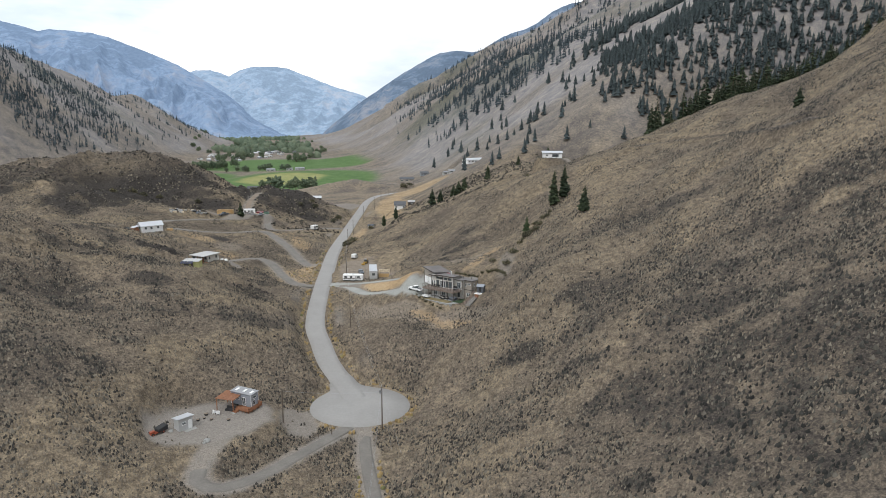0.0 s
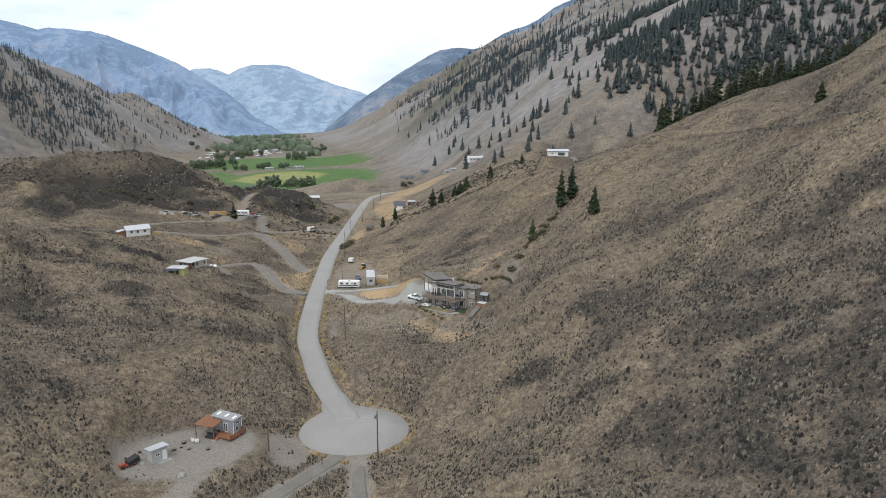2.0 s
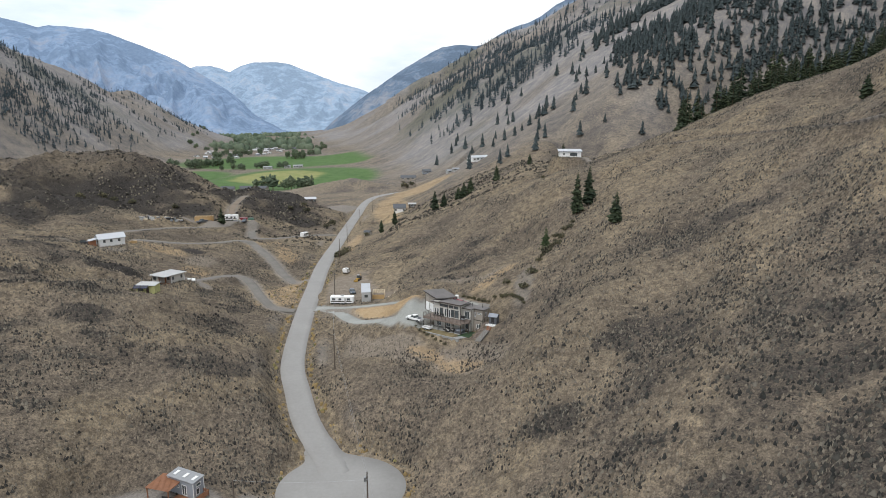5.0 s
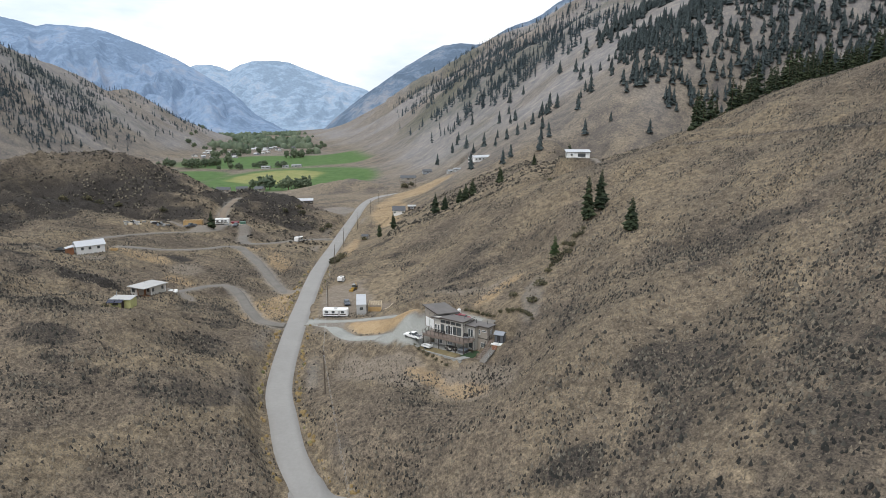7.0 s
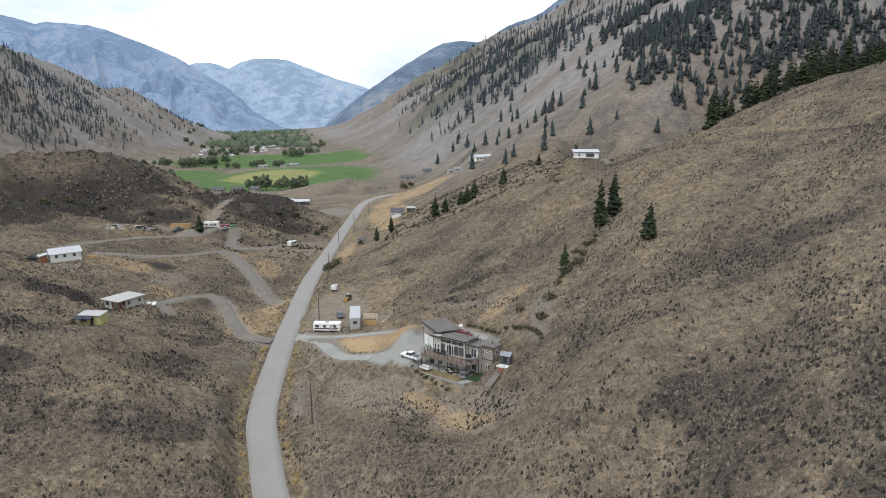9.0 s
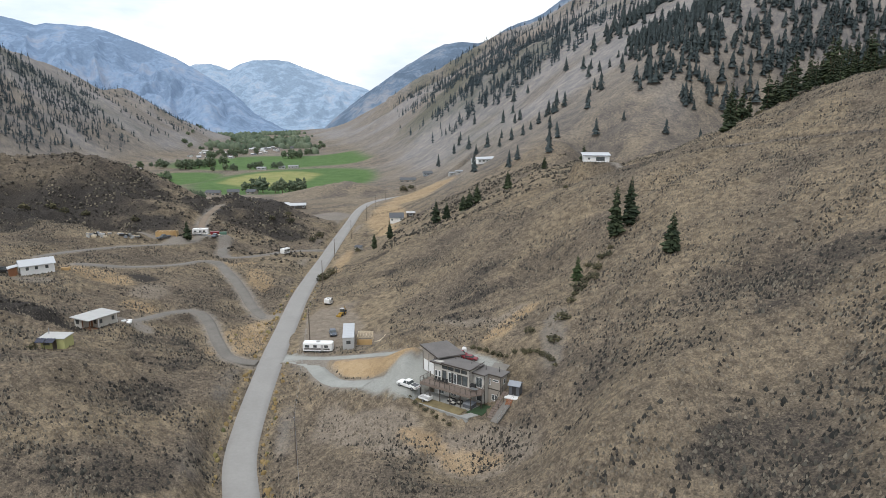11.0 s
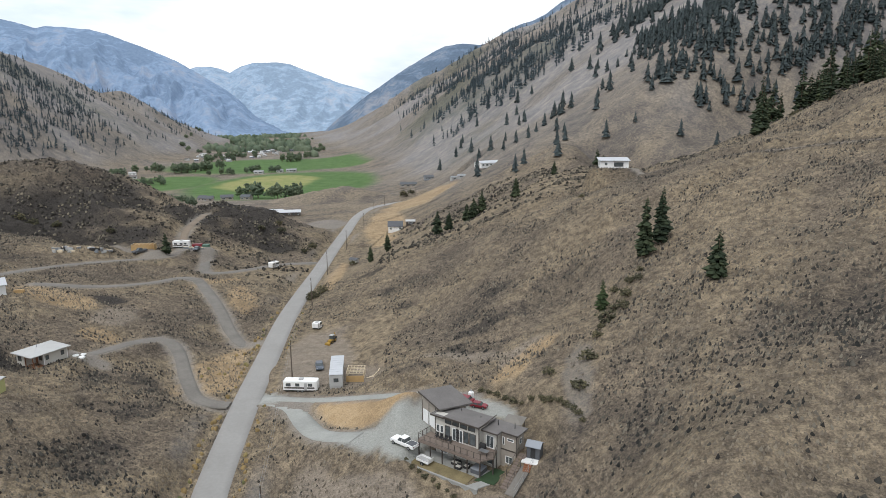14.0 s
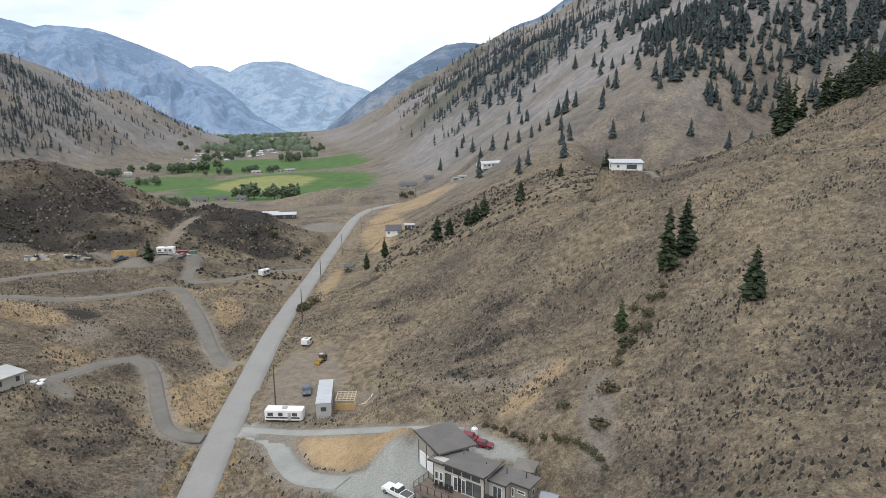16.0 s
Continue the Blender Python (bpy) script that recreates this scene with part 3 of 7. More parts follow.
def surface_of(x, y, z):
    """Pale gravel courts, brown dirt yards, and the far slopes' dry grass with haze put into its colour."""
    court = np.zeros(x.shape)
    for k in ((-9.5, 207, 5.5, 6.5, 20), (-9.5, 201.5, 4.2, 4.5, 0), (-15, 205.8, 5, 2.8, -15), (4, 213, 8, 3.5, -30), (-42.5, 231.5, 4.5, 2.6, -10)):
        court = np.maximum(court, inside(x, y, *k, 0.12, 101))
    court = np.maximum(court, within(x, y, COURT, 1.0)) * (1 - within(x, y, LAWN, 0.8))
    dirt = np.zeros(x.shape)
    for k in ((-35.5, 256, 9, 23, 6), (-24, 240, 7, 7, 0), (-30, 236, 10, 4, 0), (14, 230, 7, 3, 45), (1, 236, 12, 2.5, -25), (-95, 268, 5, 8, 0), (-15, 190, 13, 7, -22), (5, 182, 11, 7, -10), (-24, 196, 4, 8, 20)):
        dirt = np.maximum(dirt, 0.8 * inside(x, y, *k, 0.3, 103))
    # share of the haze colour: grows with distance and up the slopes
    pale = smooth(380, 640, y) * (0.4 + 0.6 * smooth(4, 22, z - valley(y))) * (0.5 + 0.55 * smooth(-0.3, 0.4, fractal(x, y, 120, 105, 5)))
    gold = within(x, y, LAWN, 0.8)
    for k in ((3, 181, 6, 3.5, -15), (-6, 187, 5, 2.5, -30), (14, 226, 9, 3, 40), (-117, 273, 13, 7.5, -15), (-71.5, 303, 4.5, 14, 20), (-92, 253.5, 5, 4, 0), (-86, 318, 12, 3, 60), (-60, 250, 4.5, 18, -10), (-40, 470, 12, 70, 4), (-22, 560, 22, 50, -20), (-55, 242, 5, 9, 0), (-47, 345, 3.5, 30, 3)):
        gold = np.maximum(gold, 0.68 * inside(x, y, *k, 0.35, 107))
    for name in ROADS:
        half = ROADS[name][1]
        d, _ = near_road(name, x, y, half + 1.5)
        gold = gold * smooth(half - 0.2, half + 1.2, d)
    return np.stack([court, dirt, pale, gold], 1)


def growth_of(x, y, z):
    flat = 1 - smooth(6, 14, z - valley(y))
    green = np.maximum.reduce([inside(x, y, *k, 0, 0.06) for k in ((-195, 845, 105, 190), (-330, 1180, 150, 190), (-205, 1240, 90, 160), (-360, 830, 70, 130))]) * flat
    mown = inside(x, y, -225, 870, 55, 110, 0, 0.15) * 0.8 * flat
    wood = flat * smooth(0.05, 0.3, fractal(x, y, 130, 91, 4)) * smooth(1400, 1700, y) * 0.8
    slope = smooth(500, 900, y) * smooth(10, 60, z)
    wood = np.maximum(wood, 0.55 * slope * smooth(0.05, 0.5, fractal(x, y, 260, 95, 6)))
    return np.stack([green, mown, wood, np.ones(x.shape)], 1)


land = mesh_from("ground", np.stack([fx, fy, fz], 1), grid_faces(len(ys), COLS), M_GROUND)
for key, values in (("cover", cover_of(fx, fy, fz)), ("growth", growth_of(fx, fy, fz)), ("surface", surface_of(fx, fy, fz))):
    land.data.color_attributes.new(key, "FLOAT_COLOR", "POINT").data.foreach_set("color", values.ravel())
tagged(land, "dry grass and sagebrush valley between steep brown hillsides", "ground", kind="structure")


def ribbon(name, road, material, lift, label, wander=0.0, seed=5):
    p, half, z = ROADS[road]
    d = np.gradient(p, axis=0)
    n = np.stack([d[:, 1], -d[:, 0]], 1) / np.hypot(*d.T)[:, None]
    across = np.array([-1.0, -0.97, -0.5, 0.0, 0.5, 0.97, 1.0])
    drop = np.array([-0.25, 0, 0.03, 0.05, 0.03, 0, -0.25])
    verts = []
    for k, (q, m, h) in enumerate(zip(p, n, z)):
        for a, e in zip(across, drop):
            w = half * (1 + wander * float(value_noise(np.array([k * 2.0]), np.array([a * 40]), 7.0, seed)[0]))
            verts.append((q[0] + m[0] * a * w, q[1] + m[1] * a * w, h + lift + e))
    ob = mesh_from(name, verts, grid_faces(len(p), len(across)).tolist(), material)
    return tagged(ob, label, "road", kind="structure")


ribbon("road", "road", M_ASPHALT, 0.04, "pale grey paved two-lane road winding down the valley")
SURFACES = {"gravel": (M_GRAVEL, "grey gravel track with worn wheel paths"), "pale": (M_PALE_GRAVEL, "pale crushed gravel driveway to the house"), "dirt": (M_DIRT, "tan dirt track cut across the slope")}
for name, (width, surface, nodes) in TRACKS.items():
    ribbon("gravel_track" if surface == "gravel" else "driveway" if surface == "pale" else "dirt_track", name, SURFACES[surface][0], 0.0, SURFACES[surface][1], 0.14)

# the turning circle at the road's end, with its flared neck
verts, faces = [(*TURN_CENTRE, 2.13)], []
NECK = math.atan2(154.5 - TURN_CENTRE[1], -26.9 - TURN_CENTRE[0])
for k in range(128):
    a = k / 128 * math.tau
    rim = 1 / math.hypot(math.cos(a) / (TURN_RADIUS * 1.01), math.sin(a) / (TURN_RADIUS - 1.2))
    off = abs((a - NECK + math.pi) % math.tau - math.pi)
    if off < 1.2:
        rim = (rim ** 5 + min(17.0, 3.3 / max(math.sin(off), 0.01)) ** 5) ** 0.2
    for r, e in ((0.5, 0.01), (1.0, 0.0), (1.02, -0.35)):
        x, y = TURN_CENTRE[0] + math.cos(a) * rim * r, TURN_CENTRE[1] + math.sin(a) * rim * r
        verts.append((x, y, max(2.1, float(road_level(np.array([y]))[0]) + 0.1 if off < 0.6 else 0.0) + e))
for k in range(128):
    a, b = 1 + 3 * k, 1 + 3 * ((k + 1) % 128)
    faces += [(0, a, b), (a, a + 1, b + 1, b), (a + 1, a + 2, b + 2, b + 1)]
tagged(mesh_from("turning_circle", verts, faces, M_ASPHALT), "round paved turning circle where the road ends", "road", kind="structure")


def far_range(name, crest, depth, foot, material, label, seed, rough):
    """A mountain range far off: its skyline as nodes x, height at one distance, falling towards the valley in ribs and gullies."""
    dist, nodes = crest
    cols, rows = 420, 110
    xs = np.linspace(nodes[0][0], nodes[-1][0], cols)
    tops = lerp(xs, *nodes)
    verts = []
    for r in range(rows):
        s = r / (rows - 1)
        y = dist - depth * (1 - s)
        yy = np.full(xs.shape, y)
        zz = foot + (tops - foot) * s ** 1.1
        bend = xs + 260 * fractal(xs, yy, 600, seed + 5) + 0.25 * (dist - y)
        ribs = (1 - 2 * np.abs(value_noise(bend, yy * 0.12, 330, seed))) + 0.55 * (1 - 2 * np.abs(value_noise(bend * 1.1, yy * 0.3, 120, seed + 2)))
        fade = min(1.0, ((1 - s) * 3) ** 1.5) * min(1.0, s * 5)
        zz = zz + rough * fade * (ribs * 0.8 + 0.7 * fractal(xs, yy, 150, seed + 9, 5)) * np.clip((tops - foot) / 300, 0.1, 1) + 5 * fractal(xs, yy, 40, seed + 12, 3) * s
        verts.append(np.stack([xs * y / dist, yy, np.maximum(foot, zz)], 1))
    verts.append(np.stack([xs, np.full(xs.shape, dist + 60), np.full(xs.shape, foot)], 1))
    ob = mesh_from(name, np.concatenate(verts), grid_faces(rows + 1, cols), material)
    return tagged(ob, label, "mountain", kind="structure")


SKY_TILT = radians(11.93)


def skyline(d, *pts):
    """A skyline at the distance d from its bearings: across and up from the picture's middle, as seen from the middle of the walk."""
    out = []
    for a, b in pts:
        u, v = (a - 784) / 1089, (441 - b) / 1089
        ahead = math.cos(SKY_TILT) + v * math.sin(SKY_TILT)
        out.append((-0.6 + u / ahead * (d - 51.2) - 0.0065 * (d - 51.2), 70.2 + (v * math.cos(SKY_TILT) - math.sin(SKY_TILT)) / ahead * (d - 51.2)))
    return d, out


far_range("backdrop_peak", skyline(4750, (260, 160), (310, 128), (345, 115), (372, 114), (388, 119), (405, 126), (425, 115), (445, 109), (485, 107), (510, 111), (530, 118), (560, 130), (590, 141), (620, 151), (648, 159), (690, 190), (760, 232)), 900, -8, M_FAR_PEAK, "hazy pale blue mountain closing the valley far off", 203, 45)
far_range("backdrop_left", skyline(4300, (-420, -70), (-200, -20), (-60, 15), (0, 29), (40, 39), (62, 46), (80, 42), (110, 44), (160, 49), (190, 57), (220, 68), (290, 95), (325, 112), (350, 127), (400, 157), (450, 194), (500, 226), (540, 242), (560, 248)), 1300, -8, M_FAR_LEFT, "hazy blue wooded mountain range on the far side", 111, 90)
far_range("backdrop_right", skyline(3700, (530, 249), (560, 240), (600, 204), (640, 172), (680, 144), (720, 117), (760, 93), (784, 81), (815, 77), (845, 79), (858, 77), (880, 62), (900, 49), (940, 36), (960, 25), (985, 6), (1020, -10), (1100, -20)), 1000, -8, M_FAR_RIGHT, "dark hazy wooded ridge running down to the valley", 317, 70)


# ---- small builders ----
def part(name, bm, material, parent, label=""):
    me = bpy.data.meshes.new(name)
    bm.to_mesh(me)
    bm.free()
    for m in material if isinstance(material, (list, tuple)) else [material]:
        me.materials.append(m)
    ob = new(name, me)
    ob.parent = parent
    if label:
        ob["label"] = label
    return ob


def thing(name, label, category, group="", at=(0, 0, 0), turn=0.0):
    ob = new(name)
    ob.matrix_basis = pose(*at, 0, 0, turn)
    return tagged(ob, label, category, group)


def box(bm, x0, y0, z0, x1, y1, z1, bevel=0.0):
    r = bmesh.ops.create_cube(bm, size=1.0, matrix=Matrix.Translation(((x0 + x1) / 2, (y0 + y1) / 2, (z0 + z1) / 2)) @ Matrix.Diagonal((x1 - x0, y1 - y0, z1 - z0, 1)))
    if bevel:
        edges = list({e for v in r["verts"] for e in v.link_edges})
        bmesh.ops.bevel(bm, geom=edges, offset=bevel, segments=2, affect="EDGES", profile=0.5)
    return bm


def boxes(*rows, bevel=0.0):
    bm = bmesh.new()
    for r in rows:
        box(bm, *r, bevel=bevel)
    return bm


def rod(bm, a, b, ra, rb=None, sides=8):
    a, b = Vector(a), Vector(b)
    m = Matrix.Translation((a + b) / 2) @ (b - a).to_track_quat("Z", "Y").to_matrix().to_4x4()
    bmesh.ops.create_cone(bm, cap_ends=True, segments=sides, radius1=ra, radius2=ra if rb is None else rb, depth=(b - a).length, matrix=m)
    return bm


def prism(bm, outline, z0, z1):
    """A block over an outline of (x, y), from z0 to z1 (numbers, or a height for each corner)."""
    n = len(outline)
    lo = [bm.verts.new((*p, z0 if not isinstance(z0, (list, tuple)) else z0[i])) for i, p in enumerate(outline)]
    hi = [bm.verts.new((*p, z1 if not isinstance(z1, (list, tuple)) else z1[i])) for i, p in enumerate(outline)]
    bm.faces.new(lo[::-1])
    bm.faces.new(hi)
    for i in range(n):
        j = (i + 1) % n
        bm.faces.new((lo[i], lo[j], hi[j], hi[i]))
    return bm


# ---- plants ----
def fast_mesh(name, verts, tris, material):
    me = bpy.data.meshes.new(name)
    me.vertices.add(len(verts))
    me.vertices.foreach_set("co", np.asarray(verts, np.float32).ravel())
    me.loops.add(3 * len(tris))
    me.loops.foreach_set("vertex_index", np.asarray(tris, np.int32).ravel())
    me.polygons.add(len(tris))
    me.polygons.foreach_set("loop_start", np.arange(0, 3 * len(tris), 3, dtype=np.int32))
    me.update(calc_edges=True)
    me.materials.append(material)
    return new(name, me)


def leafy(name, stops, rough=0.85, scale=1.2):
    """Foliage whose clumps differ from one another."""
    m, t, b = nodes_of(name)
    geo = t.nodes.new("ShaderNodeNewGeometry")
    c = ramp_node(t, geo.outputs["Random Per Island"], *stops)
    info = t.nodes.new("ShaderNodeObjectInfo")
    n = noise_node(t, scale, 4.0, 0.7)
    g = ramp_node(t, n.outputs["Fac"], (0.3, (0.65, 0.65, 0.65)), (0.7, (1.25, 1.25, 1.25)))
    c = mix_node(t, 0.8, c, g, "MULTIPLY")
    k = ramp_node(t, info.outputs["Random"], (0.0, (0.8, 0.82, 0.85)), (1.0, (1.2, 1.15, 1.05)))
    c = mix_node(t, 0.8, c, k, "MULTIPLY")
    t.links.new(c, b.inputs["Base Color"])
    b.inputs["Roughness"].default_value = rough
    b.inputs["Specular IOR Level"].default_value = 0.15
    return m


M_BARK = worn("pine_bark", (0.11, 0.075, 0.05), 0.9, 0, 0.4, 2, 14, 0.03)
M_NEEDLES = leafy("dark_needles", ((0.0, (0.022, 0.032, 0.02)), (0.6, (0.038, 0.052, 0.03)), (1.0, (0.065, 0.08, 0.045))))
M_NEEDLES_GREEN = leafy("green_needles", ((0.0, (0.035, 0.055, 0.025)), (1.0, (0.075, 0.1, 0.045))))
# valley foliage, its green lightened to carry the valley's haze
M_HAZED_LEAVES = leafy("hazed_broad_leaves", ((0.0, (0.085, 0.118, 0.075)), (0.6, (0.125, 0.16, 0.105)), (1.0, (0.17, 0.2, 0.13))), 0.8, 0.3)
# firs on the mountain sides: distance haze is mixed into their green
M_HAZED_FIR = leafy("hazed_firs", ((0.0, (0.048, 0.063, 0.068)), (0.6, (0.068, 0.086, 0.089)), (1.0, (0.092, 0.112, 0.11))), 0.85, 0.1)
M_HAZED_FIR_FAR = leafy("blue_hazed_firs", ((0.0, (0.045, 0.062, 0.074)), (0.6, (0.062, 0.082, 0.094)), (1.0, (0.084, 0.106, 0.116))), 0.85, 0.05)
M_SAGE = leafy("sagebrush", ((0.0, (0.024, 0.023, 0.022)), (0.4, (0.05, 0.047, 0.042)), (0.7, (0.1, 0.091, 0.077)), (1.0, (0.2, 0.176, 0.14))), 0.95)
M_BRUSH = leafy("dark_brush", ((0.0, (0.018, 0.019, 0.019)), (0.6, (0.038, 0.038, 0.036)), (0.9, (0.07, 0.067, 0.06)), (1.0, (0.12, 0.11, 0.094))), 0.95)
M_BUNCH = leafy("bunch_grass", ((0.0, (0.11, 0.092, 0.073)), (0.45, (0.165, 0.137, 0.105)), (0.8, (0.205, 0.171, 0.129)), (1.0, (0.235, 0.198, 0.15))), 0.95)
M_GOLD = leafy("golden_grass", ((0.0, (0.2, 0.145, 0.07)), (0.6, (0.3, 0.22, 0.11)), (0.85, (0.22, 0.19, 0.09)), (1.0, (0.11, 0.12, 0.06))), 0.95)
M_ROCK = leafy("broken_rock", ((0.0, (0.018, 0.017, 0.016)), (0.6, (0.04, 0.037, 0.034)), (0.9, (0.07, 0.063, 0.056)), (1.0, (0.12, 0.105, 0.088))), 0.9)
M_SHRUB = leafy("dry_shrub", ((0.0, (0.05, 0.05, 0.035)), (0.6, (0.1, 0.095, 0.06)), (1.0, (0.16, 0.14, 0.085))), 0.9)


def conifer_crown(seed, height, spread, whorls, fans):
    """Drooping branch sprays in whorls round the trunk, each a ragged fan of needles with depth."""
    rnd = random.Random(seed)
    verts, faces = [], []
    for k in range(whorls):
        s = k / (whorls - 1)
        z = height * (0.08 + 0.92 * s)
        reach = spread * (1 - s) ** 0.75 * (0.75 + 0.5 * rnd.random()) * (0.6 + 0.4 * min(1, s * 6)) + 0.1
        count = max(3, int(fans * (1 - 0.5 * s)))
        for f in range(count):
            a = math.tau * (f + rnd.random() * 0.9) / count + k * 0.7
            r = reach * (0.45 + 0.7 * rnd.random())
            droop = r * (0.15 + 0.35 * rnd.random())
            w = r * (0.2 + 0.18 * rnd.random())
            ca, sa = math.cos(a), math.sin(a)
            i = len(verts)
            zz = z + rnd.uniform(-0.5, 0.5) * height / whorls
            verts += [(0, 0, zz + 0.2 * r), (ca * r * 0.6 - sa * w, sa * r * 0.6 + ca * w, zz - droop * 0.6), (ca * r, sa * r, zz - droop * 0.7), (ca * r * 0.6 + sa * w, sa * r * 0.6 - ca * w, zz - droop * 0.6), (ca * r * 0.5, sa * r * 0.5, zz + 0.1 * r), (ca * r * 0.45, sa * r * 0.45, zz - droop - 0.12 * r)]
            faces += [(i, i + 1, i + 4), (i, i + 4, i + 3), (i + 4, i + 1, i + 2), (i + 4, i + 2, i + 3), (i + 5, i + 1, i), (i + 5, i, i + 3), (i + 5, i + 2, i + 1), (i + 5, i + 3, i + 2)]
    return verts, faces


def conifer(seed, height, spread, whorls, fans, material):
    ob = thing("conifer_tree", "dark green conifer standing on the dry slope", "tree")
    bm = bmesh.new()
    rod(bm, (0, 0, -0.8), (0, 0, height * 0.98), 0.018 * height, 0.02, 6)
    part("trunk", bm, M_BARK, ob)
    v, f = conifer_crown(seed, height, spread, whorls, fans)
    mesh_from("crown", v, f, material, ob, False)
    return ob


TREES = [  # x, y, height, spread, seed
    (44, 244.5, 14.6, 3.0, 1), (48.5, 247, 13.4, 3.0, 2), (51, 221.3, 9.8, 2.6, 3), (32.1, 234, 7.2, 1.8, 4), (105.5, 320, 17.5, 3.6, 5),
    (138.6, 247, 8, 2.6, 6), (24.9, 347, 8.5, 2.5, 7), (62.8, 374, 10.5, 2.8, 8), (66.5, 378, 7.5, 2.2, 18), (-6.3, 347.6, 10.5, 2.8, 9), (-1.5, 352, 8, 2.3, 10), (6, 362, 8, 2.8, 11), (9, 365, 9, 3.0, 12), (12.5, 367.5, 9.5, 3.0, 13), (-28.5, 367, 9.5, 2.2, 14), (-34.7, 357, 7.5, 2.0, 15), (-112.3, 338.5, 8.5, 2.6, 16), (47, 390, 7, 2, 17),
]
for x, y, h, w, seed in TREES:
    t = conifer(seed, h, w, 30 if h > 12 else 22, 10, M_NEEDLES_GREEN if seed == 4 else M_NEEDLES)
    t.matrix_basis = pose(x, y, top_of(x, y), 0, 0, seed * 40)
    if seed == 4:
        tagged(t, "small bright green young conifer on the slope")

# woods on the mountain sides
rng = np.random.default_rng(7)


def wooded(x, y, z):
    """How likely a conifer is to stand there."""
    lift = z - valley(y)
    up = smooth(25, 150, lift)
    up = np.where(x > -250, up, smooth(12, 70, lift))
    bands = fractal(x * 0.42 + 0.3 * y, y - 0.25 * x, 95, 301, 4)
    spots = fractal(x, y, 60, 305, 3)
    d = smooth(-0.07, 0.3, bands + 0.4 * spots + 0.4 * (up - 0.6) + 0.3 * smooth(0.2, 0.55, x / np.maximum(y, 1)))
    d = np.maximum(d * up, 0.014 * smooth(10, 40, lift))
    d = np.where(x > -250, d, smooth(-0.12, 0.35, bands + 0.4 * spots) * up)
    corner = inside(x, y, 215, 400, 95, 50, 25, 0.3) * smooth(66, 84, z) * smooth(-0.4, 0.3, fractal(x, y, 22, 309))
    return np.where(x > -250, np.maximum(d * 0.5, 0.16 * corner), d * 0.5)


def sow(count, side):
    y = np.exp(rng.uniform(math.log(345 if side > 0 else 520), math.log(2700), count))
    foot = np.where(side > 0, 0.0 * y - 40 - 0.1 * np.maximum(y - 700, 0), -0.22 * y - 290)
    reach = np.where(side > 0, 0.85 * y + 60, 0.62 * y)
    x = foot + side * rng.uniform(0, 1, count) * reach
    z = ground(x, y)
    keep = (rng.uniform(0, 1, count) < wooded(x, y, z)) & ~((side > 0) & (y < 430) & (z < 66 + 0.02 * x))
    return x[keep], y[keep], z[keep]


sown = [np.concatenate(c) for c in zip(sow(54000, 1), sow(46000, -1))]
order = np.argsort(sown[1])
wx, wy, wz = (c[order] for c in sown)
wh = rng.uniform(9, 18, len(wx)) * np.where(wx < -250, 0.72, 1.0) * (0.75 + 0.25 * smooth(500, 900, wy) + 0.15 * (rng.random(len(wx)) < 0.2))
NEAR_WOODS = 260
kinds = []
for k in range(5):
    kinds.append(conifer(100 + k, 13.0, 2.5 + 0.35 * (k % 3), 17, 8, M_NEEDLES))
for k in range(NEAR_WOODS):
    if k < len(kinds):
        t = kinds[k]
    else:
        t = copy_thing(kinds[k % len(kinds)], Matrix.Identity(4))
    s = wh[k] / 13.0
    t.matrix_basis = pose(wx[k], wy[k], wz[k], 0, 0, k * 77) @ Matrix.Diagonal((s, s, s, 1))
    tagged(t, "tall dark conifer in the open hillside wood", "tree", "trees of the hillside wood")

rnd = random.Random(61)
for k in range(46):  # conifers standing just behind the ridge's crest
    x = 116 + 112 * (k / 45) + rnd.uniform(-6, 6)
    back = rnd.choice((3, 6, 10, 16, 24, 34)) * rnd.uniform(0.6, 1.3)
    y = float(lerp(x, *((a, b) for a, b, c in CREST))) + back
    if k % 9 == 5:
        y -= back + rnd.uniform(1, 9)
    h = rnd.uniform(8.0, 20) + 0.12 * back
    t = copy_thing(kinds[k % 5], Matrix.Identity(4))
    t.matrix_basis = pose(x, y, top_of(x, y) - 0.2, 0, 0, k * 91) @ Matrix.Diagonal((h / 13, h / 13, h / 13, 1))
    tagged(t, "dark conifer on the grassy crest", "tree", "trees along the crest")

def far_conifer(seed, whorls, sprays, reach):
    """A slim conifer of one metre in all, for woods far off: drooping sprays round a leader."""
    r = random.Random(seed)
    v, f = [], []
    for w in range(whorls):
        q = w / (whorls - 1)
        base, rad = 0.08 + 0.78 * q, reach * (1 - q) ** 0.8 + 0.03
        for k in range(sprays):
            a, l = (k + r.uniform(-0.3, 0.3)) / sprays * math.tau + w * 1.1, rad * r.uniform(0.6, 1.3)
            c, d, h, i = math.cos(a), math.sin(a), base + r.uniform(-0.04, 0.04), len(v)
            v += [(0, 0, h + 0.14), (l * c - 0.6 * l * d, l * d + 0.6 * l * c, h - 0.05), (l * c + 0.6 * l * d, l * d - 0.6 * l * c, h - 0.05)]
            f.append((i, i + 1, i + 2))
    i = len(v)
    v += [(0.03, 0, 0.75), (-0.02, 0.03, 0.75), (-0.02, -0.03, 0.75), (0, 0, 1.03)]
    f += [(i, i + 1, i + 3), (i + 1, i + 2, i + 3), (i + 2, i, i + 3)]
    return np.array(v), np.array(f)


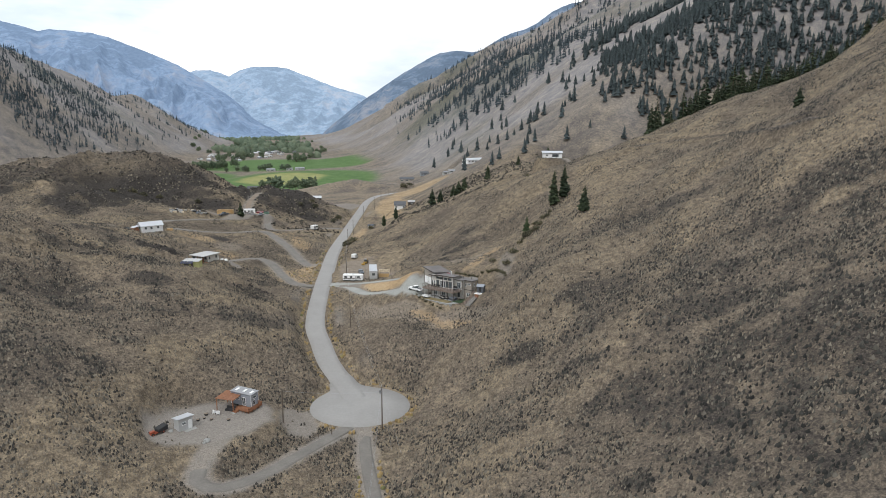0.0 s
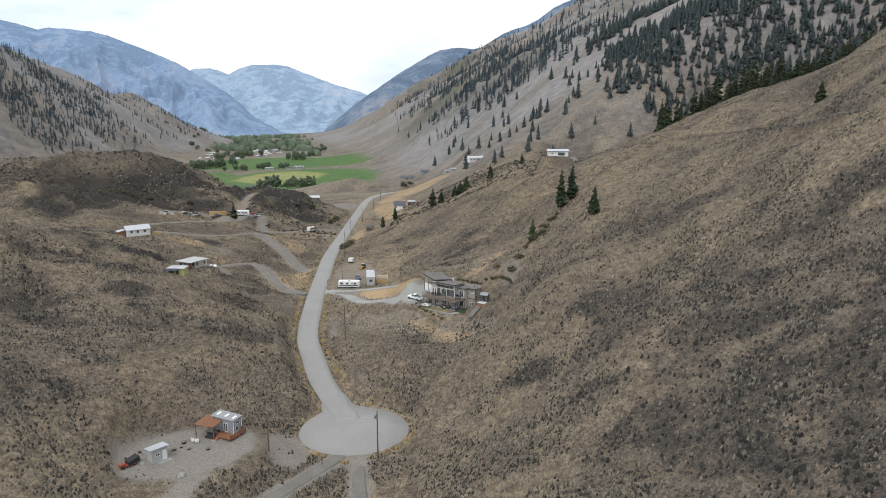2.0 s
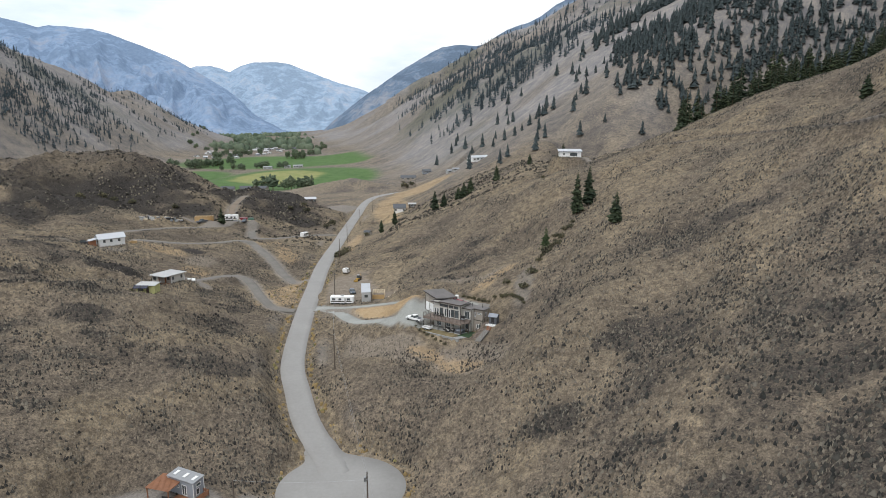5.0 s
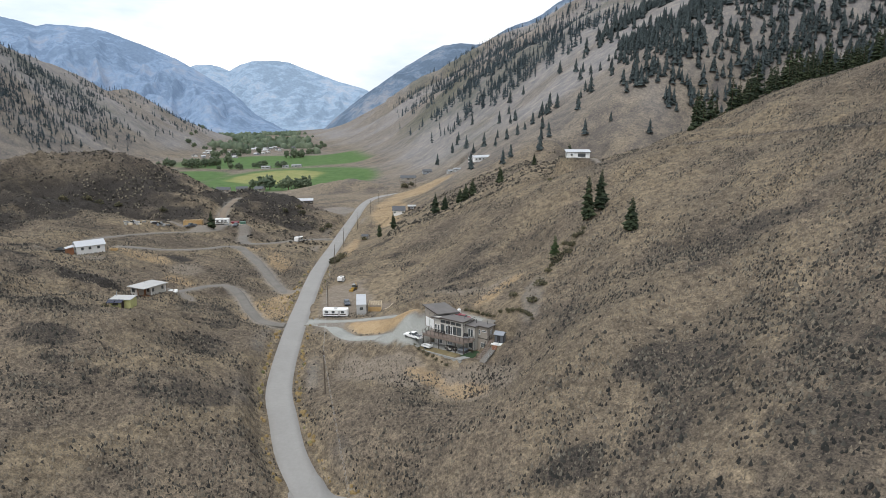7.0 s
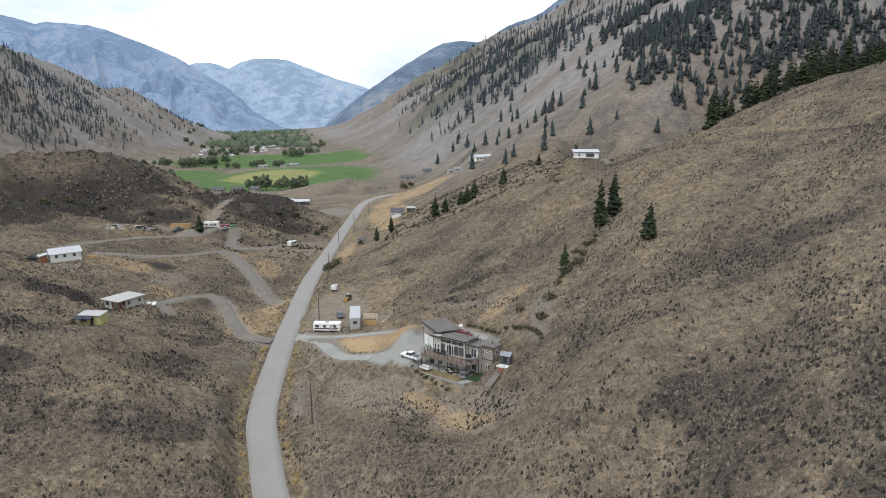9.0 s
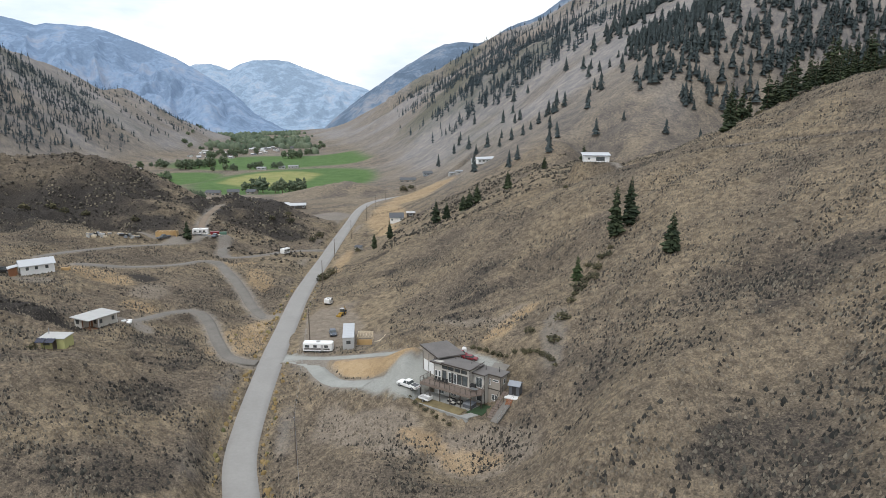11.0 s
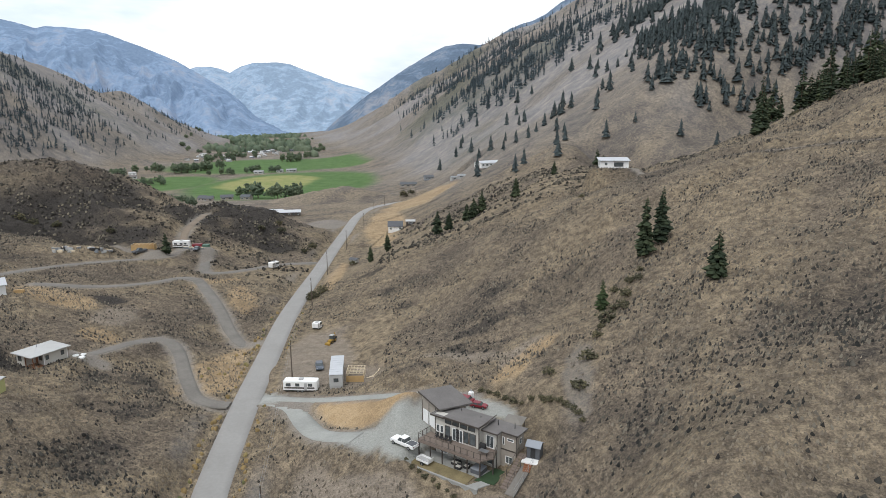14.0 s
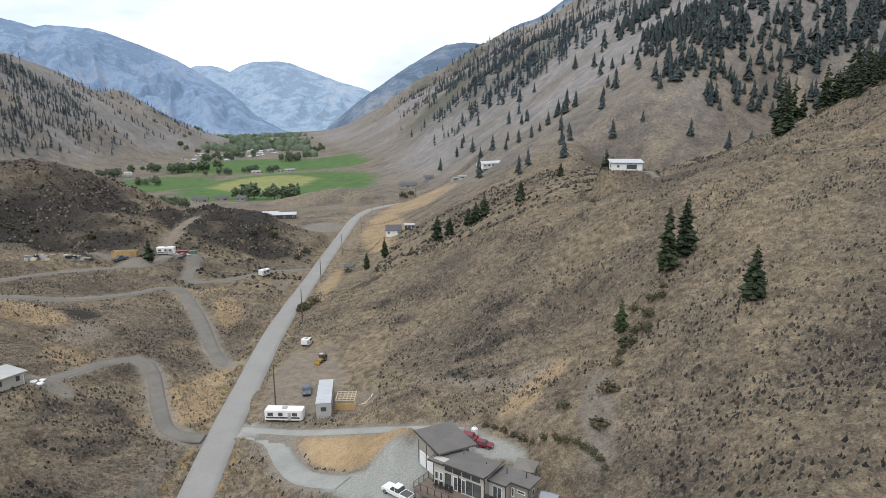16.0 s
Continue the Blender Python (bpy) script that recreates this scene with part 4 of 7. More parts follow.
FAR_KINDS = [far_conifer(k, 5, 4, 0.15) for k in range(8)]
MID_KINDS = [far_conifer(20 + k, 9, 6, 0.165) for k in range(8)]
for name, near_y, far_y, woods_kinds, material, label in (("conifer_wood", 0, 900, MID_KINDS, M_HAZED_FIR, "dark conifer wood in bands on the near mountain side"), ("conifer_woods", 900, 9000, FAR_KINDS, M_HAZED_FIR_FAR, "dark conifer woods in bands up the mountain sides")):
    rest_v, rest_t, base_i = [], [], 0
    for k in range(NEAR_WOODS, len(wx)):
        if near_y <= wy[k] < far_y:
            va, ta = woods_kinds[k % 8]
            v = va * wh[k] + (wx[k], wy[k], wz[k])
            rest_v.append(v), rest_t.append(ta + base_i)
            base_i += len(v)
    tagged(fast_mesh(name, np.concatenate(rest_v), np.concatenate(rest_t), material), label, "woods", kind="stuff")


def scatter(name, count, size, tall, density, material, label, seed, y_most=330.0, y_least=66.0, x_span=None, sides=4, simple=False):
    """Low tufts over the slopes that the walk passes."""
    r = np.random.default_rng(seed)
    y = r.uniform(y_least, y_most, count)
    x = r.uniform(*x_span, count) if x_span else r.uniform(-1, 1, count) * (0.8 * y + 25)
    z = ground(x, y)
    cover = cover_of(x, y, z)
    keep = r.uniform(0, 1, count) < density(x, y, cover)
    for road in ROADS:
        d, _ = near_road(road, x, y, ROADS[road][1] + 1)
        keep &= d > ROADS[road][1] + 0.3
    keep &= np.hypot(x - TURN_CENTRE[0], y - TURN_CENTRE[1]) > TURN_RADIUS + 0.4
    for bx0, by0, bx1, by1 in BUILT:
        keep &= ~((x > bx0) & (x < bx1) & (y > by0) & (y < by1))
    x, y, z = x[keep], y[keep], z[keep]
    n = len(x)
    s = size * r.uniform(0.55, 1.5, n) ** 1.2
    a = np.arange(sides) / sides * math.tau
    ang = a[None, :] + r.uniform(0, math.tau, (n, 1))
    wob = r.uniform(0.6, 1.4, (n, sides)) * (1 - 0.35 * (np.arange(sides) % 2) * (sides > 4))
    rad = s[:, None] * wob * 0.5
    low = np.stack([x[:, None] + np.cos(ang) * rad, y[:, None] + np.sin(ang) * rad, np.repeat((z - 0.1)[:, None], sides, 1)], 2)
    tip = np.stack([x + r.uniform(-0.15, 0.15, n) * s, y + r.uniform(-0.15, 0.15, n) * s, z + s * tall], 1)[:, None, :]
    tri = []
    if simple:
        verts = np.concatenate([low, tip], 1).reshape(-1, 3)
        tri = [(k, (k + 1) % sides, sides) for k in range(sides)]
    else:
        up = s[:, None] * tall * r.uniform(0.55, 1.2, (n, sides))
        mid = np.stack([x[:, None] + np.cos(ang + 0.4) * rad * 0.85, y[:, None] + np.sin(ang + 0.4) * rad * 0.85, z[:, None] + up * 0.66], 2)
        verts = np.concatenate([low, mid, tip], 1).reshape(-1, 3)
        for k in range(sides):
            j = (k + 1) % sides
            tri += [(k, j, sides + k), (j, sides + j, sides + k), (sides + k, sides + j, 2 * sides)]
    tris = (np.array(tri)[None] + (np.arange(n) * (len(verts) // max(n, 1)))[:, None, None]).reshape(-1, 3)
    ob = fast_mesh(name, verts, tris, material)
    return tagged(ob, label, "plants", kind="stuff")


BUILT = [(-18.5, 195, 22, 222), (-8, 188.5, 15, 195.1), (-45, 236, -18, 280), (-56, 118, -36, 136)]
def sage_odds(x, y, c):
    return np.clip(0.7 * smooth(-0.2, 0.4, fractal(x, y, 24, 51, 4) * -0.4 + fractal(x, y * 1.6, 9, 407, 3)) - 0.1 * c[:, 2] - 0.9 * c[:, 1] - 0.55 * np.maximum(c[:, 0] - 0.5, 0), 0.015, 1)


scatter("sagebrush", 370000, 0.5, 0.72, sage_odds, M_SAGE, "grey-brown sagebrush tufts covering the dry slopes", 12, sides=5, simple=True)
scatter("dark_brush", 120000, 0.62, 0.75, lambda x, y, c: np.where((c[:, 2] > 0.25) & (c[:, 2] < 0.8), 0.85 * c[:, 2], 0.0), M_BRUSH, "dark low brush and scree in patches on the slopes", 19, 300.0, sides=5, simple=True)
scatter("sagebrush", 16000, 0.85, 0.7, sage_odds, M_SAGE, "grey-brown sagebrush tufts on the flats below the knolls", 16, 430.0, 325.0, (-250, -62))
scatter("sagebrush", 20000, 0.85, 0.7, sage_odds, M_SAGE, "grey-brown sagebrush tufts on the upper slope", 17, 430.0, 325.0, (-30, 175))
scatter("bunch_grass", 290000, 0.37, 0.85, lambda x, y, c: np.clip(0.5 + 0.3 * c[:, 0] - 0.9 * c[:, 1] - 0.8 * c[:, 2], 0.01, 1), M_BUNCH, "pale dry bunch grass between the sagebrush", 13, simple=True)
scatter("roadside_grass", 60000, 0.7, 0.75, lambda x, y, c: np.where(x > -62, np.clip((c[:, 0] - 0.72) * 3, 0, 0.9), 0.0), M_GOLD, "golden dry grass along the road and tracks", 14, 300.0)
scatter("loose_rock", 60000, 0.55, 0.6, lambda x, y, c: np.where(np.clip(sum(hill(x, y, *k) for k in CRAGS), 0, 1) > 0.22, 0.5 * c[:, 2], 0), M_ROCK, "dark broken rock strewn over the knolls", 15, 450.0, 170.0, (-290, -60))


def valley_odds(x, y, c):
    z = ground(x, y)
    return np.clip(growth_of(x, y, z)[:, 2], 0, 1) * (1 - smooth(6, 14, z - valley(y))) * 0.9


scatter("valley_woods", 5200, 15.0, 0.75, valley_odds, M_HAZED_LEAVES, "dark green trees filling the far valley floor", 18, 3300.0, 1380.0, (-1050, -230))


# ---- building materials ----
M_SIDING = worn("taupe_siding", (0.33, 0.295, 0.255), 0.75, 0, 0.12, 0.4, 6)
M_PALE_SIDING = worn("pale_grey_siding", (0.5, 0.48, 0.44), 0.75, 0, 0.1, 0.4, 6)
M_TRIM = worn("dark_brown_trim", (0.07, 0.058, 0.05), 0.6, 0, 0.2, 1, 8)
M_SHINGLE = worn("grey_shingles", (0.145, 0.135, 0.13), 0.9, 0, 0.22, 0.5, 4, 0.02)
M_WHITE = worn("white_paint", (0.78, 0.78, 0.77), 0.55, 0, 0.08, 0.5, 6)
M_DULL_WHITE = worn("weathered_white", (0.42, 0.42, 0.415), 0.6, 0, 0.12, 0.5, 5)
M_CONCRETE = worn("concrete", (0.29, 0.29, 0.275), 0.9, 0, 0.2, 0.5, 5)
M_STEEL_ROOF = worn("pale_steel_roof", (0.5, 0.515, 0.54), 0.45, 0.3, 0.08, 0.4, 4)
M_WOOD = worn("stained_cedar", (0.25, 0.11, 0.055), 0.75, 0, 0.3, 1, 9)
M_LUMBER = worn("new_lumber", (0.6, 0.5, 0.36), 0.75, 0, 0.2, 1, 9)
M_PLY = worn("plywood", (0.45, 0.3, 0.14), 0.75, 0, 0.2, 0.6, 6)
M_DECK = worn("grey_brown_deck_boards", (0.19, 0.15, 0.125), 0.8, 0, 0.25, 0.8, 8)
M_POLE = worn("weathered_pole", (0.12, 0.095, 0.075), 0.9, 0, 0.35, 1, 10)
M_METAL = worn("grey_metal", (0.32, 0.33, 0.34), 0.45, 0.7, 0.15, 1, 8)
M_BLACK = worn("black_rubber", (0.025, 0.025, 0.026), 0.8, 0, 0.3, 1, 9)
M_RED = worn("red_paint", (0.2, 0.02, 0.03), 0.4, 0.1, 0.15, 1, 8)
M_YELLOW = worn("yellow_machine_paint", (0.36, 0.22, 0.04), 0.6, 0.1, 0.25, 1, 8)
M_BLUEGREY = worn("blue_grey_paint", (0.1, 0.12, 0.15), 0.35, 0.3, 0.15, 1, 8)
M_ORANGE = worn("orange_paint", (0.3, 0.07, 0.035), 0.5, 0, 0.25, 1, 8)
M_TURF = worn("dark_green_turf", (0.03, 0.06, 0.025), 0.95, 0, 0.3, 0.6, 6)
M_GREYBLUE = worn("grey_blue_siding", (0.26, 0.28, 0.31), 0.7, 0, 0.1, 0.5, 6)
M_LIME = worn("yellow_green_siding", (0.42, 0.42, 0.19), 0.7, 0, 0.12, 0.5, 6)
M_SLATE = worn("dark_grey_roof", (0.09, 0.095, 0.105), 0.8, 0, 0.2, 0.5, 5)
M_PANEL = worn("solar_panel", (0.02, 0.025, 0.05), 0.15, 0.2, 0.2, 1, 8)


def glass_material():
    m, t, b = nodes_of("window_glass")
    n = noise_node(t, 0.7, 3.0)
    c = ramp_node(t, n.outputs["Fac"], (0.3, (0.05, 0.06, 0.065)), (0.7, (0.12, 0.135, 0.14)))
    t.links.new(c, b.inputs["Base Color"])
    b.inputs["Roughness"].default_value = 0.06
    b.inputs["IOR"].default_value = 1.5
    return m


M_GLASS = glass_material()


def window(parent, x, y, z, w, h, facing, frame=None, across=1, name="window"):
    """A window, middle of its foot at x, y, z: frame and panes. facing: '-y', '+y', '-x' or '+x'."""
    frame = frame or M_WHITE
    bm, f = bmesh.new(), 0.09

    def put(bm, a0, a1, z0, z1, d0, d1):
        if facing[1] == "y":
            s = -1 if facing[0] == "-" else 1
            box(bm, x + a0, min(y + s * d0, y + s * d1), z + z0, x + a1, max(y + s * d0, y + s * d1), z + z1)
        else:
            s = -1 if facing[0] == "-" else 1
            box(bm, min(x + s * d0, x + s * d1), y + a0, z + z0, max(x + s * d0, x + s * d1), y + a1, z + z1)

    put(bm, -w / 2, w / 2, 0, f, -0.02, 0.06)
    put(bm, -w / 2, w / 2, h - f, h, -0.02, 0.06)
    for k in range(across + 1):
        a = -w / 2 + f / 2 + (w - f) * k / across
        put(bm, a - f / 2, a + f / 2, f, h - f, -0.02, 0.06)
    win = part(name, bm, frame, parent)
    for k in range(across):
        bm = bmesh.new()
        a = -w / 2 + f / 2 + (w - f) * k / across
        put(bm, a + f / 2, a + (w - f) / across - f / 2, f, h - f, -0.01, 0.02)
        part("pane", bm, M_GLASS, win)
    return win


def slab(outline, heights, thick):
    """A roof slab over an outline with a height for each corner."""
    return prism(bmesh.new(), outline, [h - thick for h in heights], list(heights))


# ---- the split-level house above the road ----
house = thing("split_level_house", "taupe split-level house with grey shed roofs and a raised deck", "house", at=(-6.8, 200.3, 0), turn=-34)
LO, UP = 13.55, 16.75
# main block
part("wall", prism(bmesh.new(), [(1.6, 2.9), (10.4, 2.9), (10.4, 7.6), (1.6, 7.6)], LO - 0.6, [20.75, 20.75, 20.1, 20.1]), M_PALE_SIDING, house)
part("wall", prism(bmesh.new(), [(10.404, 4.2), (13.1, 4.2), (13.1, 8.0), (10.404, 8.0)], LO - 0.6, [19.75, 19.75, 19.55, 19.55]), M_PALE_SIDING, house)
part("wall", prism(bmesh.new(), [(13.104, 5.5), (16.0, 5.5), (16.0, 8.2), (13.104, 8.2)], LO - 0.6, [19.75, 19.75, 19.6, 19.6]), M_SIDING, house, "taupe side wing of the house")
part("roof", slab([(3.9, 2.0), (10.8, 2.0), (10.8, 8.0), (3.9, 8.0)], [21.15, 21.15, 20.35, 20.35], 0.28), M_SHINGLE, house, "low-pitched grey shingle roof")
part("roof", slab([(0.9, 2.3), (3.896, 2.3), (3.896, 8.0), (0.9, 8.0)], [20.75, 20.75, 20.2, 20.2], 0.26), M_SHINGLE, house, "low-pitched grey shingle roof")
part("roof", slab([(10.0, 3.6), (13.5, 3.6), (13.5, 5.0), (16.5, 5.0), (16.5, 8.6), (10.0, 8.6)], [20.05, 20.05, 19.99, 19.99, 19.84, 19.84], 0.26), M_SHINGLE, house, "low-pitched grey shingle roof")
for row in ((3.9, 1.97, 20.83, 10.83, 2.0, 21.1), (10.8, 1.97, 20.8, 10.84, 8.0, 20.95), (10.0, 3.56, 19.76, 13.5, 3.6, 20.0), (13.5, 4.96, 19.7, 16.5, 5.0, 19.95), (0.9, 2.26, 20.46, 3.9, 2.3, 20.72)):
    part("fascia", boxes(row), M_TRIM, house)
for x, y, z0, z1 in ((1.6, 2.9, LO, 20.5), (10.4, 2.9, LO, 20.7), (13.1, 4.2, LO, 19.6), (16.0, 5.5, LO, 19.6), (6.1, 2.9, UP, 20.7)):
    part("corner_trim", boxes((x - 0.07, y - 0.03, z0, x + 0.07, y + 0.03, z1)), M_TRIM, house)
part("band_trim", boxes((13.1, 5.46, 16.5, 16.03, 5.5, 16.72)), M_TRIM, house)
# windows and doors on the deck
for x in (2.15, 3.0):
    window(house, x, 2.9, UP + 0.75, 0.65, 1.35, "-y")
window(house, 4.2, 2.9, UP + 0.25, 1.05, 2.1, "-y", M_TRIM)
window(house, 5.55, 2.9, UP + 0.05, 0.75, 2.25, "-y", name="glass_door")
window(house, 6.9, 2.9, UP + 0.05, 0.75, 2.25, "-y", name="glass_door")
# no opening here: a black panel gives the room's darkness
part("doorway", boxes((5.93, 2.86, UP + 0.05, 6.52, 2.9, UP + 2.3)), M_BLACK, house, "black panel in place of the unlit room behind an open door")
window(house, 7.9, 2.9, UP + 0.25, 1.05, 2.1, "-y", M_TRIM)
window(house, 9.2, 2.9, UP + 0.25, 1.3, 2.1, "-y", M_TRIM)
for x in (4.3, 5.8, 7.4, 9.0):
    window(house, x, 2.9, UP + 2.75, 1.35, 0.75, "-y", M_TRIM)
window(house, 11.8, 4.2, UP + 0.1, 1.5, 2.2, "-y", M_WHITE, 2, "glass_door")
window(house, 13.6, 5.5, UP + 0.7, 0.45, 1.4, "-y")
window(house, 14.9, 5.5, UP + 1.55, 1.3, 0.5, "-y")
window(house, 14.7, 5.5, LO + 0.7, 1.3, 1.3, "-y", M_WHITE, 2)
window(house, 16.0, 7.0, UP + 0.9, 0.7, 1.1, "+x")
window(house, 3.4, 2.9, LO + 0.3, 1.5, 2.0, "-y", M_WHITE, 2, "glass_door")
window(house, 6.5, 2.9, LO + 0.6, 1.4, 1.3, "-y", M_WHITE, 2)
window(house, 11.8, 4.2, LO + 0.4, 1.2, 1.8, "-y")
part("front_door", boxes((1.55, 3.4, UP, 1.6, 4.4, UP + 2.1), bevel=0.01), M_WOOD, house, "brown front door beside the garage")
for x, y in ((4.6, 6.6), (8.8, 6.2), (12.0, 6.6), (14.8, 7.2)):
    part("roof_vent", rod(bmesh.new(), (x, y, 19.8), (x, y, 20.9), 0.08, 0.06, 8), M_BLACK, house)
# the deck
part("deck_floor", prism(bmesh.new(), [(0, 0), (12.4, 0), (13.9, 1.9), (13.1, 4.2), (10.4, 4.196), (10.4, 2.896), (1.6, 2.896), (0.3, 3.4)], UP - 0.22, UP - 0.02), M_DECK, house, "grey-brown deck floor")
part("deck_beam", boxes((0, -0.06, UP - 0.55, 12.4, 0.0, UP - 0.2)), M_DECK, house)
for x, y in ((0.1, 0.12), (2.5, 0.12), (4.95, 0.12), (7.4, 0.12), (9.9, 0.12), (12.3, 0.15), (13.6, 2.1)):
    part("deck_post", boxes((x - 0.09, y - 0.09, LO - 0.3, x + 0.09, y + 0.09, UP - 0.22), bevel=0.01), M_TRIM, house)
EDGE = [(0.3, 3.4), (0.04, 0.04), (12.4, 0.04), (13.85, 1.9), (13.1, 4.1)]
for (ax, ay), (bx, by) in zip(EDGE[:-1], EDGE[1:]):
    length = math.hypot(bx - ax, by - ay)
    count = max(1, round(length / 1.25))
    for k in range(count):
        x, y = ax + (bx - ax) * k / count, ay + (by - ay) * k / count
        part("railing_post", boxes((x - 0.045, y - 0.045, UP, x + 0.045, y + 0.045, UP + 1.05)), M_TRIM, house)
    bm = bmesh.new()
    rod(bm, (ax, ay, UP + 1.07), (bx, by, UP + 1.07), 0.04, 0.04, 6)
    rod(bm, (ax, ay, UP + 0.12), (bx, by, UP + 0.12), 0.025, 0.025, 6)
    part("railing", bm, M_TRIM, house)
part("patio_slab", boxes((0.2, 0.0, LO - 0.5, 13.0, 2.896, LO + 0.04)), M_CONCRETE, house)
# garage wing, set at an angle
wing = part("garage_wing", bmesh.new(), M_SIDING, house)
wing.data.materials.clear()
wing.data.materials.append(M_SIDING)
wing.matrix_parent_inverse = Matrix.Identity(4)
wing.matrix_basis = house.matrix_basis.inverted() @ pose(-6.35, 207.6, 0, 0, 0, -55)
bm = bmesh.new()
prism(bm, [(0, 0), (5.0, 0), (5.0, 6.2), (0, 6.2)], 15.6, [21.75, 21.1, 20.3, 21.0])
bm.to_mesh(wing.data)
bm.free()
part("garage_roof", slab([(-0.55, -0.5), (6.4, -0.5), (6.4, 6.7), (-0.55, 6.7)], [22.1, 21.25, 20.55, 21.45], 0.28), M_SHINGLE, wing, "sloping grey shingle roof")
for x in (1.2, 3.3):
    door = part("garage_door", boxes((x - 0.9, -0.06, 16.5, x + 0.9, -0.01, 19.0)), M_WHITE, wing, "white panelled garage door")
    for k in range(4):
        part("door_panel", boxes((x - 0.84, -0.09, 16.56 + k * 0.61, x + 0.84, -0.062, 17.1 + k * 0.61), bevel=0.015), M_WHITE, door)
for x in (0.0, 2.25, 4.4):
    part("trim_board", boxes((x - 0.07, -0.05, 16.5, x + 0.07, -0.004, 20.6)), M_TRIM, wing)
part("fascia", prism(bmesh.new(), [(-0.55, -0.54), (6.4, -0.54), (6.4, -0.5), (-0.55, -0.5)], [21.78, 20.93, 20.93, 21.78], [22.08, 21.23, 21.23, 22.08]), M_TRIM, wing)

LOCAL = house.matrix_basis.copy()


def by_house(x, y, z, turn=0.0):
    return LOCAL @ pose(x, y, z, 0, 0, turn)


def placed(name, label, category, m, group=""):
    ob = new(name)
    ob.matrix_basis = m
    return tagged(ob, label, category, group)


# retaining wall, lawns and path in front
wall = placed("retaining_wall", "low concrete block wall holding the front lawn", "wall", by_house(0, 0, 0))
for k in range(14):
    part("block", boxes((-0.2 + k * 1.0, -3.2, LO - 1.3, 0.78 + k * 1.0, -2.85, LO + 0.12), bevel=0.02), M_CONCRETE, wall)
lawn = placed("front_lawn", "strip of dry golden lawn below the deck", "lawn", by_house(0, 0, 0))
lawn_bed = part("turf", prism(bmesh.new(), [(0.2, -2.84), (11.4, -2.84), (11.4, -0.01), (0.2, -0.01)], LO - 0.5, LO + 0.06), worn("dry_lawn", (0.2, 0.16, 0.082), 0.95, 0, 0.6, 0.45, 5, 0.05), lawn)
turf = placed("green_turf", "rectangle of dark green artificial turf by the patio", "lawn", by_house(0, 0, 0))
part("turf", prism(bmesh.new(), [(11.9, -0.9), (15.2, -0.3), (15.2, 4.0), (13.0, 4.0)], LO - 0.5, LO + 0.07), M_TURF, turf)
path = placed("garden_path", "pale concrete path at the foot of the steps", "path", by_house(0, 0, 0))
part("slab", prism(bmesh.new(), [(11.6, -3.0), (13.4, -3.0), (14.6, -0.6), (12.9, -0.6)], LO - 0.5, LO + 0.08), M_CONCRETE, path)
steps = placed("garden_steps", "timber steps climbing beside the house with railings", "steps", by_house(0, 0, 0))
for k in range(12):
    part("step", boxes((16.3, -0.4 + k * 0.55, LO - 0.4 + k * 0.25, 17.6, 0.3 + k * 0.55, LO + 0.15 + k * 0.25), bevel=0.02), M_DECK, steps)
for side in (16.25, 17.65):
    for k in range(4):
        y = -0.3 + k * 2.1
        part("post", boxes((side - 0.04, y - 0.04, LO - 0.2 + k * 0.95, side + 0.04, y + 0.04, LO + 1.15 + k * 0.95)), M_TRIM, steps)
    part("handrail", rod(bmesh.new(), (side, -0.3, LO + 1.15), (side, 6.0, LO + 4.0), 0.035, 0.035, 6), M_TRIM, steps)
run = placed("wire_run", "fenced gravel run beside the garden steps", "fence", by_house(0, 0, 0))
for k in range(5):
    part("post", rod(bmesh.new(), (19.3, -1.4 + k * 1.6, LO - 0.3 + k * 0.55), (19.3, -1.4 + k * 1.6, LO + 1.4 + k * 0.55), 0.03, 0.03, 6), M_METAL, run)
for z in (0.1, 0.7, 1.35):
    part("wire", rod(bmesh.new(), (19.3, -1.4, LO + z), (19.3, 5.0, LO + z + 2.2), 0.018, 0.018, 5), M_METAL, run)
part("gravel_bed", prism(bmesh.new(), [(17.7, -1.4), (19.3, -1.4), (19.3, 5.0), (17.7, 5.0)], 11.5, [LO + 0.05, LO + 0.05, LO + 2.3, LO + 2.3]), M_GRAVEL, run)

# garden shed, gazebo and back yard
hut = placed("garden_shed", "small dark grey garden shed with a gable roof", "shed", by_house(17.6, 6.0, 16.3, 10))
part("wall", boxes((0, 0, -1.2, 2.2, 2.0, 1.9)), M_SLATE, hut)
part("roof", prism(bmesh.new(), [(-0.2, -0.2), (2.4, -0.2), (2.4, 1.0), (-0.2, 1.0)], [1.85, 1.85, 2.5, 2.5], [1.95, 1.95, 2.6, 2.6]), M_GREYBLUE, hut)
part("roof", prism(bmesh.new(), [(-0.2, 1.004), (2.4, 1.004), (2.4, 2.2), (-0.2, 2.2)], [2.5, 2.5, 1.85, 1.85], [2.6, 2.6, 1.95, 1.95]), M_GREYBLUE, hut)
part("door", boxes((0.7, -0.05, 0, 1.5, -0.005, 1.7)), M_BLACK, hut)
part("landing", boxes((-0.4, -1.6, -0.3, 2.4, -0.1, -0.1)), M_WHITE, hut, "pale landing at the shed door")
for k in range(4):
    part("step", boxes((0.2, -1.9 - k * 0.3, -0.5 - k * 0.2, 1.4, -1.6 - k * 0.3, -0.3 - k * 0.2)), M_WOOD, hut)
gaz = placed("gazebo", "grey-roofed garden gazebo on four posts", "gazebo", by_house(11.2, 10.0, 16.5, 12))
